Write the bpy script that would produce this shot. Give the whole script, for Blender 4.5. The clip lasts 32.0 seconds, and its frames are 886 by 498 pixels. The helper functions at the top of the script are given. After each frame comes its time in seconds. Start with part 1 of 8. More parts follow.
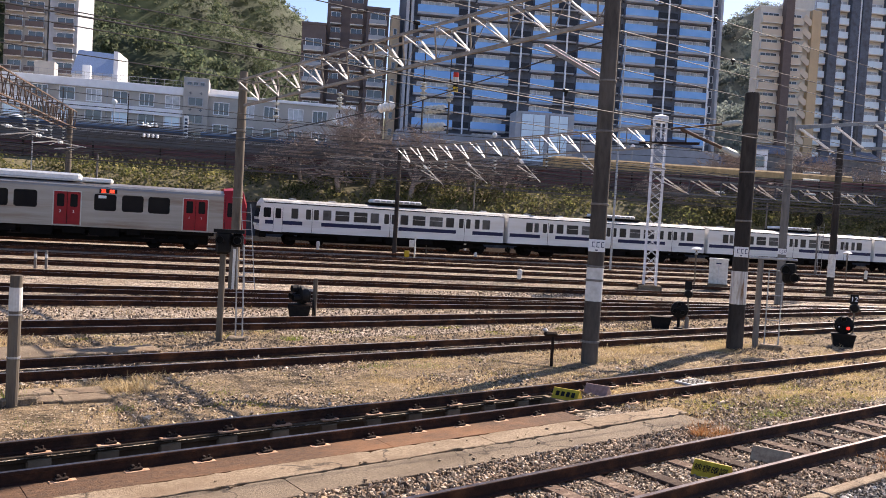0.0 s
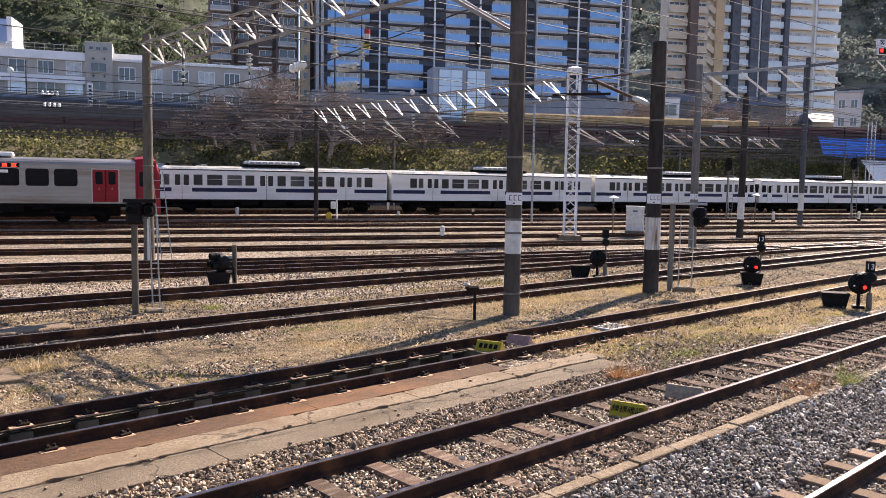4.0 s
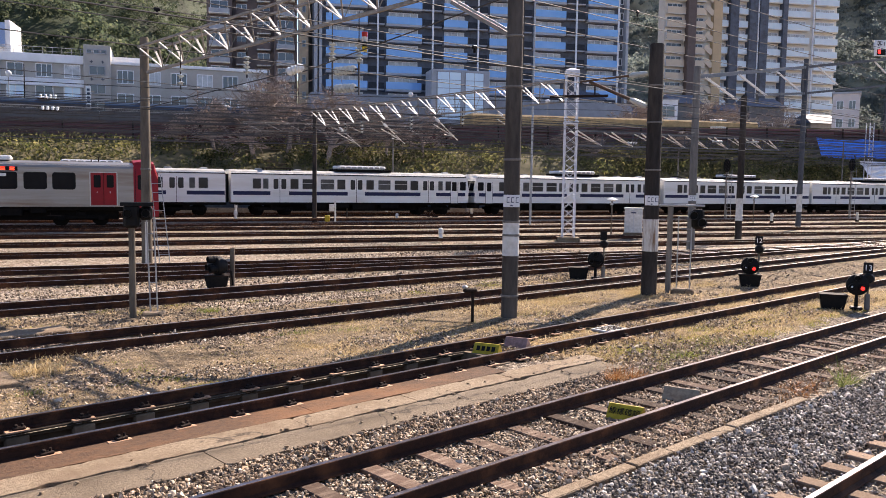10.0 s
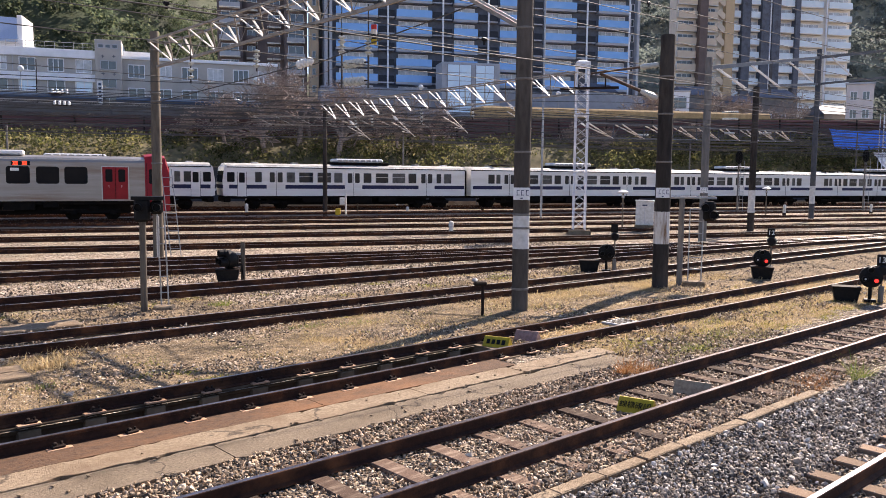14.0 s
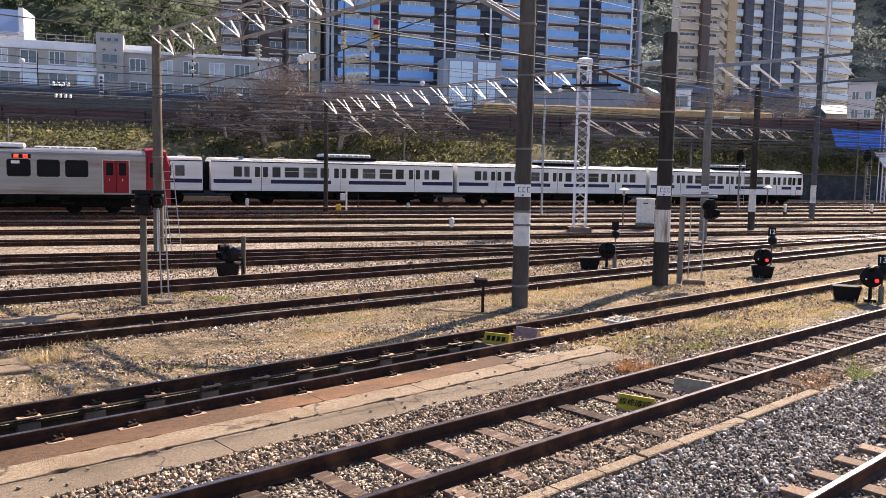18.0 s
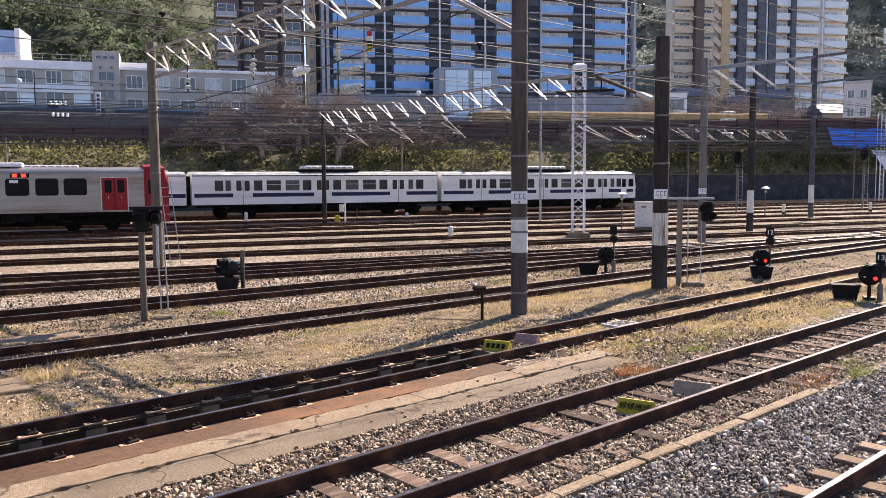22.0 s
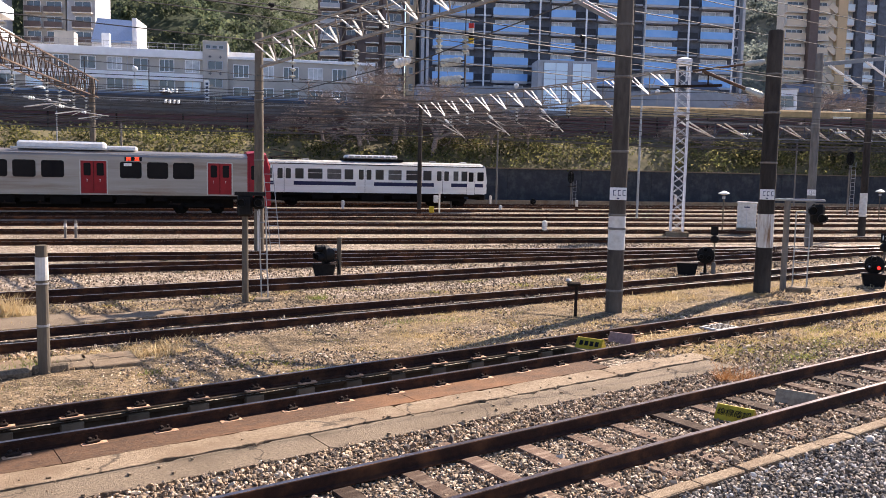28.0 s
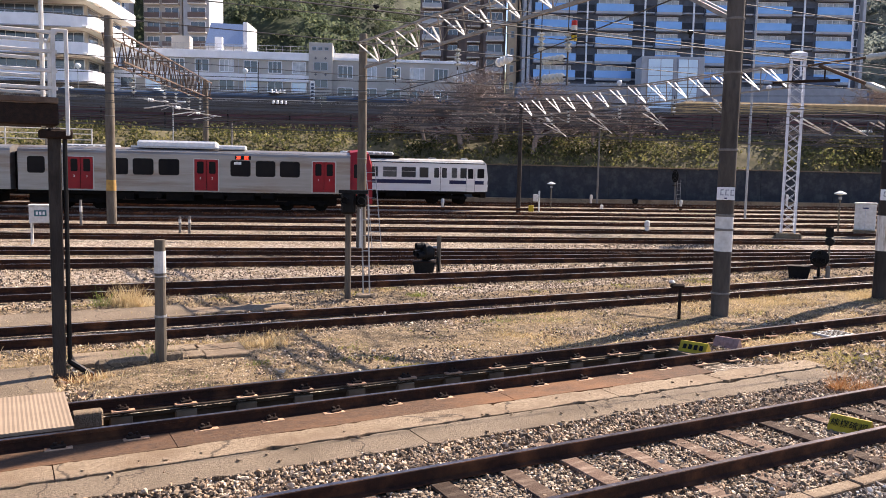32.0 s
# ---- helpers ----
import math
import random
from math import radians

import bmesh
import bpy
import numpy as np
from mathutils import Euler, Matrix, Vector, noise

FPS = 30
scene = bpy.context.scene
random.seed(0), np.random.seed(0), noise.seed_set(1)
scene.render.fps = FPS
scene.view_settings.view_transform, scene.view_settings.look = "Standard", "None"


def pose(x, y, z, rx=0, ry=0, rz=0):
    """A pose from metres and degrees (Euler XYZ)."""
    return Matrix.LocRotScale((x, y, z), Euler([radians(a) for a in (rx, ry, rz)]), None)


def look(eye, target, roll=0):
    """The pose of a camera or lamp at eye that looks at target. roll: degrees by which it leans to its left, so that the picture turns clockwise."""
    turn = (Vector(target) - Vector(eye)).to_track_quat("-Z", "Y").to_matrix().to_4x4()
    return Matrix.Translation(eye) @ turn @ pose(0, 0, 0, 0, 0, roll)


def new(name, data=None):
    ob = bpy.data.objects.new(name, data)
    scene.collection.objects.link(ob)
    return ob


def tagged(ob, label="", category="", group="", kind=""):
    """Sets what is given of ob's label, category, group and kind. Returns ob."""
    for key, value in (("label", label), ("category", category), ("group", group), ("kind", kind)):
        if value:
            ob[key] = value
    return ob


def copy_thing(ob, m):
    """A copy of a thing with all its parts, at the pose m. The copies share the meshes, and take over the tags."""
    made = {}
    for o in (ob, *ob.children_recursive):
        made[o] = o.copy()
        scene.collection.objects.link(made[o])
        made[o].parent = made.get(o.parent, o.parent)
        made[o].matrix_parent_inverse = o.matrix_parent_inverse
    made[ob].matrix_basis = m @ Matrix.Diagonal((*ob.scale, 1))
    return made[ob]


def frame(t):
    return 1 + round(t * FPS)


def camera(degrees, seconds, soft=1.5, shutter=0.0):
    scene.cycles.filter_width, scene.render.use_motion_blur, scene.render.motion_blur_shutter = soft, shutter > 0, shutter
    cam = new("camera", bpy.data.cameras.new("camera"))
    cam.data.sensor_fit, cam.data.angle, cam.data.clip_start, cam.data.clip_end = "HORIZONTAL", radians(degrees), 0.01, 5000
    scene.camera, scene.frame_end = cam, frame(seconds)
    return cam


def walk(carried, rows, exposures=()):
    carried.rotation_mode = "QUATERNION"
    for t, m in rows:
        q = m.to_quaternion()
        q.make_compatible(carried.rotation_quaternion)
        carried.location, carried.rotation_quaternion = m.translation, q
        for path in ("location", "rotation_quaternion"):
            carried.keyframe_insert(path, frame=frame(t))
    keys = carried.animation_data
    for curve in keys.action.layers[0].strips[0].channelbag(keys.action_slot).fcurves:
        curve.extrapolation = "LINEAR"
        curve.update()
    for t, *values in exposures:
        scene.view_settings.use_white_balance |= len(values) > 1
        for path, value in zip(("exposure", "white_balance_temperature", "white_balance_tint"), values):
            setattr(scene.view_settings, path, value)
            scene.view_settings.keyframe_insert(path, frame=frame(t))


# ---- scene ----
cam = camera(57.15, 32.0, 0.7)
# seconds, place, yaw to the left, pitch, lean
PATH = [
    (0, -0.118, 0.004, 2.857, 0.63, -2.10, 3.44),
    (0.5, -0.109, -0.127, 2.850, 0.38, -2.13, 3.33),
    (1, -0.118, -0.141, 2.854, -0.27, -2.39, 2.67),
    (1.5, -0.117, -0.131, 2.857, -1.10, -2.72, 2.17),
    (2, -0.117, -0.106, 2.851, -1.80, -3.16, 2.01),
    (2.5, -0.100, -0.086, 2.849, -2.51, -3.74, 1.68),
    (3, -0.064, -0.044, 2.854, -3.34, -4.39, 1.21),
    (3.5, -0.032, -0.013, 2.856, -4.05, -4.74, 0.98),
    (4, -0.000, 0.000, 2.850, -4.80, -4.80, 1.00),
    (4.5, 0.014, -0.008, 2.860, -5.28, -4.73, 0.87),
    (6.5, 0.020, -0.026, 2.859, -5.75, -4.81, 1.04),
    (7, 0.029, -0.028, 2.857, -5.48, -4.59, 1.00),
    (7.5, 0.030, -0.018, 2.856, -5.19, -4.52, 1.08),
    (8, 0.024, -0.029, 2.859, -5.00, -4.53, 1.11),
    (8.5, 0.033, -0.013, 2.860, -4.81, -4.42, 0.98),
    (9, 0.035, -0.013, 2.857, -4.76, -4.42, 0.99),
    (9.5, 0.033, -0.002, 2.854, -4.87, -4.53, 0.98),
    (10, 0.032, 0.005, 2.858, -4.88, -4.65, 0.84),
    (10.5, 0.041, 0.008, 2.853, -4.78, -4.65, 0.69),
    (11, 0.050, 0.026, 2.853, -4.81, -4.75, 0.68),
    (11.5, 0.048, 0.034, 2.858, -4.87, -4.94, 0.73),
    (12, 0.049, 0.024, 2.856, -4.65, -4.97, 0.66),
    (12.5, 0.050, 0.027, 2.860, -4.50, -4.96, 0.63),
    (13, 0.055, 0.030, 2.857, -4.27, -4.92, 0.51),
    (13.5, 0.056, 0.030, 2.855, -4.11, -4.93, 0.51),
    (14, 0.055, 0.036, 2.858, -4.13, -5.15, 0.62),
    (14.5, 0.048, 0.043, 2.855, -4.09, -5.35, 0.73),
    (16.5, 0.045, 0.041, 2.855, -3.84, -5.62, 0.92),
    (17, 0.044, 0.043, 2.851, -3.75, -5.58, 0.98),
    (17.5, 0.037, 0.042, 2.853, -3.80, -5.50, 1.04),
    (18, 0.043, 0.045, 2.852, -4.08, -5.40, 1.10),
    (18.5, 0.039, 0.032, 2.859, -4.27, -5.35, 1.06),
    (19, 0.053, 0.022, 2.855, -4.48, -5.38, 0.96),
    (19.5, 0.061, 0.016, 2.849, -4.65, -5.54, 0.70),
    (20, 0.070, 0.006, 2.853, -4.86, -5.48, 0.48),
    (20.5, 0.083, -0.015, 2.851, -5.06, -5.27, 0.38),
    (21, 0.086, -0.006, 2.854, -5.02, -5.09, -0.05),
    (21.5, 0.093, 0.008, 2.850, -4.58, -4.82, -0.48),
    (22, 0.097, 0.006, 2.854, -4.17, -4.78, -0.35),
    (22.5, 0.100, 0.011, 2.854, -4.10, -4.92, -0.10),
    (23, 0.103, 0.009, 2.858, -4.03, -5.12, -0.17),
    (23.5, 0.106, 0.011, 2.850, -3.88, -5.30, -0.22),
    (24, 0.102, 0.025, 2.848, -3.77, -5.45, -0.05),
    (24.5, 0.098, 0.033, 2.854, -3.65, -5.54, 0.19),
    (26.5, 0.062, 0.017, 2.847, -1.71, -5.78, 0.99),
    (27, 0.046, 0.019, 2.851, -0.20, -5.52, 1.10),
    (27.5, 0.037, 0.019, 2.854, 1.13, -5.37, 1.11),
    (28, 0.026, 0.025, 2.856, 2.42, -5.35, 1.15),
    (28.5, 0.020, 0.030, 2.857, 3.53, -5.43, 1.09),
    (29, 0.012, 0.018, 2.854, 4.60, -5.46, 1.07),
    (29.5, 0.012, 0.010, 2.860, 5.53, -5.38, 1.09),
    (30, 0.014, 0.001, 2.864, 6.29, -5.38, 1.06),
    (30.5, 0.009, -0.002, 2.859, 7.07, -5.47, 1.16),
    (31, 0.015, -0.005, 2.854, 7.85, -5.53, 1.14),
    (31.5, 0.016, -0.004, 2.855, 8.59, -5.57, 1.19),
    (32, 0.003, -0.010, 2.858, 9.38, -5.59, 1.22),
]
walk(cam, [(t, pose(x, y, z, 90 + p, -r, w)) for t, x, y, z, w, p, r in PATH], [(0, 1.33, 6500, 24), (13, 1.38, 6500, 24), (18, 1.46, 6500, 24), (32, 1.46, 6500, 24)])

# ---- world, sun ----
SUN_AZ, SUN_EL = 38.0, 40.0
world = bpy.data.worlds.new("world")
scene.world = world
world.use_nodes = True
wn = world.node_tree.nodes
sky = wn.new("ShaderNodeTexSky")
sky.sky_type, sky.sun_disc = "NISHITA", False
sky.sun_elevation, sky.sun_rotation = radians(SUN_EL), radians(SUN_AZ)
sky.dust_density, sky.ozone_density, sky.air_density = 0.5, 3.2, 1.0
wn["Background"].inputs["Strength"].default_value = 0.077
world.node_tree.links.new(sky.outputs[0], wn["Background"].inputs["Color"])
sun_data = bpy.data.lights.new("sun", "SUN")
sun_data.energy, sun_data.angle, sun_data.color = 5.0, radians(0.5), (1.0, 0.915, 0.725)
sun = new("sun", sun_data)
sa, se = radians(SUN_AZ), radians(SUN_EL)
sun.matrix_world = look((0, 0, 0), (-math.sin(sa) * math.cos(se), -math.cos(sa) * math.cos(se), -math.sin(se)))
sun.location = (60, 80, 120)


# ---- materials ----
def mat(name, base, rough=0.8, metal=0.0, second=None, scale=8.0, bump=0.0, bscale=60.0, third=None, tscale=1.2, vary=0.0, spec=0.3, stretch=None, cracks=0.0):
    """A surface of two or three colours, mixed by noise at two sizes, with fine relief. vary: difference from object to object."""
    m = bpy.data.materials.new(name)
    m.use_nodes = True
    nt = m.node_tree
    n, l = nt.nodes, nt.links
    bsdf = n["Principled BSDF"]
    bsdf.inputs["Roughness"].default_value = rough
    bsdf.inputs["Metallic"].default_value = metal
    bsdf.inputs["Specular IOR Level"].default_value = spec
    tc = n.new("ShaderNodeTexCoord")
    src = tc.outputs["Object"]
    if stretch:
        mp = n.new("ShaderNodeMapping")
        mp.inputs["Scale"].default_value = stretch
        l.new(src, mp.inputs["Vector"])
        src = mp.outputs[0]
    second = second or tuple(c * 0.72 for c in base)

    def noise_fac(sc, lo, hi, detail=6):
        t = n.new("ShaderNodeTexNoise")
        t.inputs["Scale"].default_value, t.inputs["Detail"].default_value = sc, detail
        t.inputs["Roughness"].default_value = 0.65
        l.new(src, t.inputs["Vector"])
        r = n.new("ShaderNodeMapRange")
        r.inputs["From Min"].default_value, r.inputs["From Max"].default_value = lo, hi
        l.new(t.outputs["Fac"], r.inputs["Value"])
        return r.outputs[0]

    def mix(a, b, fac, kind="MIX"):
        x = n.new("ShaderNodeMix")
        x.data_type, x.blend_type = "RGBA", kind
        for sock, v in ((x.inputs[6], a), (x.inputs[7], b)):
            if isinstance(v, tuple):
                sock.default_value = (*v, 1)
            else:
                l.new(v, sock)
        if isinstance(fac, float):
            x.inputs[0].default_value = fac
        else:
            l.new(fac, x.inputs[0])
        return x.outputs[2]

    col = mix(base, second, noise_fac(scale, 0.35, 0.68))
    if third:
        col = mix(col, third, noise_fac(tscale, 0.48, 0.66, 8))
    if cracks:
        wob, vm, vor = n.new("ShaderNodeTexNoise"), n.new("ShaderNodeVectorMath"), n.new("ShaderNodeTexVoronoi")
        wob.inputs["Scale"].default_value, wob.inputs["Detail"].default_value = 2.5, 6
        l.new(tc.outputs["Object"], wob.inputs["Vector"])
        vm.operation = "MULTIPLY_ADD"
        vm.inputs[1].default_value = (0.5, 0.5, 0.5)
        l.new(wob.outputs["Color"], vm.inputs[0])
        l.new(tc.outputs["Object"], vm.inputs[2])
        vor.feature = "DISTANCE_TO_EDGE"
        vor.inputs["Scale"].default_value = cracks
        l.new(vm.outputs[0], vor.inputs["Vector"])
        cr = n.new("ShaderNodeMapRange")
        cr.inputs["From Min"].default_value, cr.inputs["From Max"].default_value = 0.001, 0.007
        cr.inputs["To Min"].default_value, cr.inputs["To Max"].default_value = 0.75, 0.0
        l.new(vor.outputs["Distance"], cr.inputs["Value"])
        col = mix(col, (0.03, 0.022, 0.016), cr.outputs[0])
    if vary:
        oi = n.new("ShaderNodeObjectInfo")
        r = n.new("ShaderNodeMapRange")
        r.inputs["To Min"].default_value, r.inputs["To Max"].default_value = 1 - vary, 1 + vary
        l.new(oi.outputs["Random"], r.inputs["Value"])
        v = n.new("ShaderNodeVectorMath")
        v.operation = "SCALE"
        l.new(col, v.inputs[0])
        l.new(r.outputs[0], v.inputs["Scale"])
        col = v.outputs[0]
    l.new(col, bsdf.inputs["Base Color"])
    if bump:
        t = n.new("ShaderNodeTexNoise")
        t.inputs["Scale"].default_value, t.inputs["Detail"].default_value = bscale, 5
        l.new(src, t.inputs["Vector"])
        b = n.new("ShaderNodeBump")
        b.inputs["Strength"].default_value, b.inputs["Distance"].default_value = bump, 0.02
        l.new(t.outputs["Fac"], b.inputs["Height"])
        l.new(b.outputs[0], bsdf.inputs["Normal"])
    return m


def glow(name, color, strength):
    m = mat(name, color, 0.4)
    b = m.node_tree.nodes["Principled BSDF"]
    b.inputs["Emission Color"].default_value = (*color, 1)
    b.inputs["Emission Strength"].default_value = strength
    return m


def stone_mat(name, dark, mid, light, warm):
    """Loose stones, each of its own shade."""
    m = bpy.data.materials.new(name)
    m.use_nodes = True
    n, l = m.node_tree.nodes, m.node_tree.links
    bsdf = n["Principled BSDF"]
    bsdf.inputs["Roughness"].default_value = 0.85
    g = n.new("ShaderNodeNewGeometry")
    ramp = n.new("ShaderNodeValToRGB")
    e = ramp.color_ramp.elements
    e[0].color, e[1].color = (*dark, 1), (*light, 1)
    a = e.new(0.45)
    a.color = (*mid, 1)
    b = e.new(0.72)
    b.color = (*warm, 1)
    l.new(g.outputs["Random Per Island"], ramp.inputs[0])
    t = n.new("ShaderNodeTexNoise")
    t.inputs["Scale"].default_value, t.inputs["Detail"].default_value = 70, 4
    tc = n.new("ShaderNodeTexCoord")
    l.new(tc.outputs["Object"], t.inputs["Vector"])
    x = n.new("ShaderNodeMix")
    x.data_type, x.blend_type = "RGBA", "MULTIPLY"
    x.inputs[0].default_value = 0.5
    l.new(ramp.outputs[0], x.inputs[6])
    l.new(t.outputs["Fac"], x.inputs[7])
    l.new(x.outputs[2], bsdf.inputs["Base Color"])
    return m


def gravel_mat(name, dark, mid, light, earth, cell, cover, patch=0.45, dust=None):
    """Stones too small to model, bedded in earth: each cell is a stone of its own shade, patches of earth lie between."""
    m = mat(name, earth, 0.95, 0, tuple(c * 0.55 for c in earth), 9.0, 0, 40.0, dust, 0.8, spec=0.15)
    n, l = m.node_tree.nodes, m.node_tree.links
    bsdf = n["Principled BSDF"]
    soil = bsdf.inputs["Base Color"].links[0].from_socket
    tc = n.new("ShaderNodeTexCoord")
    vor = n.new("ShaderNodeTexVoronoi")
    vor.inputs["Scale"].default_value = 1.0 / cell
    l.new(tc.outputs["Object"], vor.inputs["Vector"])
    sep = n.new("ShaderNodeSeparateColor")
    l.new(vor.outputs["Color"], sep.inputs[0])
    ramp = n.new("ShaderNodeValToRGB")
    e = ramp.color_ramp.elements
    e[0].color, e[1].color = (*dark, 1), (*light, 1)
    e.new(0.5).color = (*mid, 1)
    l.new(sep.outputs[0], ramp.inputs[0])
    big = n.new("ShaderNodeTexNoise")
    big.inputs["Scale"].default_value, big.inputs["Detail"].default_value, big.inputs["Roughness"].default_value = patch, 9, 0.7
    l.new(tc.outputs["Object"], big.inputs["Vector"])
    add = n.new("ShaderNodeMath")
    add.operation = "MULTIPLY_ADD"
    add.inputs[1].default_value = 0.22
    l.new(sep.outputs[1], add.inputs[0])
    l.new(big.outputs["Fac"], add.inputs[2])
    rng_ = n.new("ShaderNodeMapRange")
    rng_.inputs["From Min"].default_value, rng_.inputs["From Max"].default_value = 1.02 - cover, 1.12 - cover
    l.new(add.outputs[0], rng_.inputs["Value"])
    x = n.new("ShaderNodeMix")
    x.data_type = "RGBA"
    l.new(rng_.outputs[0], x.inputs[0])
    l.new(soil, x.inputs[6])
    l.new(ramp.outputs[0], x.inputs[7])
    l.new(x.outputs[2], bsdf.inputs["Base Color"])
    fine = n.new("ShaderNodeTexNoise")
    fine.inputs["Scale"].default_value, fine.inputs["Detail"].default_value = 45, 4
    l.new(tc.outputs["Object"], fine.inputs["Vector"])
    hsum = n.new("ShaderNodeMath")
    hsum.operation = "MULTIPLY_ADD"
    hsum.inputs[1].default_value = -1.6
    l.new(vor.outputs["Distance"], hsum.inputs[0])
    l.new(fine.outputs["Fac"], hsum.inputs[2])
    b = n.new("ShaderNodeBump")
    b.inputs["Strength"].default_value, b.inputs["Distance"].default_value = 1.0, cell * 0.8
    l.new(hsum.outputs[0], b.inputs["Height"])
    l.new(b.outputs[0], bsdf.inputs["Normal"])
    return m


def earth_mat(name, dust, soil, dark):
    """Trodden dry soil: pale dust, browner soil and dark damp patches, with clods and a few pebbles."""
    m = mat(name, dust, 0.95, 0, soil, 7.0, 0, 40.0, dark, 1.6, spec=0.12)
    n, l = m.node_tree.nodes, m.node_tree.links
    bsdf = n["Principled BSDF"]
    ground = bsdf.inputs["Base Color"].links[0].from_socket
    tc = n.new("ShaderNodeTexCoord")
    heights = []
    for sc, amount in ((3.5, 1.0), (14.0, 0.6), (55.0, 0.25)):
        t = n.new("ShaderNodeTexNoise")
        t.inputs["Scale"].default_value, t.inputs["Detail"].default_value, t.inputs["Roughness"].default_value = sc, 6, 0.7
        l.new(tc.outputs["Object"], t.inputs["Vector"])
        k = n.new("ShaderNodeMath")
        k.operation = "MULTIPLY"
        k.inputs[1].default_value = amount
        l.new(t.outputs["Fac"], k.inputs[0])
        heights.append(k.outputs[0])
    vor = n.new("ShaderNodeTexVoronoi")
    vor.inputs["Scale"].default_value = 21.0
    l.new(tc.outputs["Object"], vor.inputs["Vector"])
    sep = n.new("ShaderNodeSeparateColor")
    l.new(vor.outputs["Color"], sep.inputs[0])
    pick, shape, both = n.new("ShaderNodeMapRange"), n.new("ShaderNodeMapRange"), n.new("ShaderNodeMath")
    pick.inputs["From Min"].default_value, pick.inputs["From Max"].default_value = 0.36, 0.40
    l.new(sep.outputs[1], pick.inputs["Value"])
    shape.inputs["From Min"].default_value, shape.inputs["From Max"].default_value = 0.46, 0.34
    l.new(vor.outputs["Distance"], shape.inputs["Value"])
    both.operation = "MULTIPLY"
    l.new(pick.outputs[0], both.inputs[0])
    l.new(shape.outputs[0], both.inputs[1])
    ramp = n.new("ShaderNodeValToRGB")
    ramp.color_ramp.elements[0].color, ramp.color_ramp.elements[1].color = (0.03, 0.024, 0.018, 1), (0.46, 0.37, 0.27, 1)
    l.new(sep.outputs[0], ramp.inputs[0])
    x = n.new("ShaderNodeMix")
    x.data_type = "RGBA"
    l.new(both.outputs[0], x.inputs[0])
    l.new(ground, x.inputs[6])
    l.new(ramp.outputs[0], x.inputs[7])
    l.new(x.outputs[2], bsdf.inputs["Base Color"])
    heights.append(both.outputs[0])
    total = heights[0]
    for h in heights[1:]:
        add = n.new("ShaderNodeMath")
        l.new(total, add.inputs[0])
        l.new(h, add.inputs[1])
        total = add.outputs[0]
    b = n.new("ShaderNodeBump")
    b.inputs["Strength"].default_value, b.inputs["Distance"].default_value = 1.0, 0.07
    l.new(total, b.inputs["Height"])
    l.new(b.outputs[0], bsdf.inputs["Normal"])
    return m


M_BALLAST = gravel_mat("ballast_bed", (0.05, 0.042, 0.036), (0.19, 0.145, 0.105), (0.50, 0.42, 0.33), (0.17, 0.12, 0.08), 0.05, 0.72)
M_EARTH = earth_mat("dry_earth", (0.335, 0.245, 0.15), (0.14, 0.102, 0.062), (0.055, 0.042, 0.027))
M_FAR_BED = gravel_mat("far_bed", (0.055, 0.041, 0.03), (0.32, 0.25, 0.185), (0.66, 0.555, 0.44), (0.33, 0.245, 0.16), 0.055, 0.56, 0.34, (0.20, 0.14, 0.085))
M_CONC = mat("concrete", (0.31, 0.235, 0.155), 0.9, 0, (0.15, 0.108, 0.07), 22.0, 1.0, 60.0, (0.17, 0.115, 0.07), 1.1, cracks=0.3)
M_CONC_RUST = mat("rust_stained_concrete", (0.118, 0.062, 0.032), 0.9, 0, (0.056, 0.033, 0.02), 18.0, 1.0, 60.0, (0.215, 0.10, 0.042), 0.4, stretch=(0.6, 1, 1))
M_CONC_GREY = mat("grey_slab", (0.25, 0.192, 0.132), 0.9, 0, (0.10, 0.075, 0.05), 34.0, 1.0, 80.0, (0.13, 0.097, 0.064), 1.0, cracks=0.45)
M_RAIL = mat("rusty_rail", (0.042, 0.017, 0.0105), 0.75, 0.0, (0.018, 0.0085, 0.006), 14.0, 0.3, 90.0, (0.11, 0.045, 0.02), 2.0, spec=0.18)
M_RAILTOP = mat("rail_head_worn", (0.38, 0.32, 0.31), 0.30, 1.0, (0.14, 0.10, 0.085), 9.0, third=(0.17, 0.125, 0.11), tscale=1.5)
M_RAILSHINE = mat("rail_head_polished", (0.72, 0.72, 0.73), 0.22, 1.0, (0.55, 0.54, 0.53), 20.0)
M_RAILMID = mat("rail_head_used", (0.52, 0.49, 0.47), 0.36, 1.0, (0.30, 0.25, 0.22), 9.0)
M_SLEEPER = mat("sleeper_wood", (0.14, 0.09, 0.065), 0.9, 0, (0.05, 0.034, 0.026), 30.0, 0.6, 60.0, (0.21, 0.155, 0.115), 3.0, vary=0.55, stretch=(1, 6, 6), spec=0.15)
M_SLEEPER_TAN = mat("dusty_sleeper_wood", (0.33, 0.235, 0.165), 0.9, 0, (0.19, 0.13, 0.09), 30.0, 0.6, 60.0, (0.24, 0.16, 0.11), 3.0, vary=0.3, stretch=(1, 6, 6), spec=0.15)
M_IRON = mat("dark_iron", (0.016, 0.012, 0.010), 0.75, 0.0, (0.035, 0.02, 0.014), 20.0, 0.3, spec=0.12)
M_CLIPPLATE = mat("clip_plate", (0.52, 0.34, 0.22), 0.7, 0, (0.34, 0.18, 0.10), 20.0, vary=0.2)
M_POLE = mat("weathered_concrete_pole", (0.050, 0.043, 0.037), 0.9, 0, (0.023, 0.019, 0.017), 5.0, 0.4, 50.0, (0.085, 0.07, 0.058), 1.5, stretch=(1, 1, 0.25), spec=0.1)
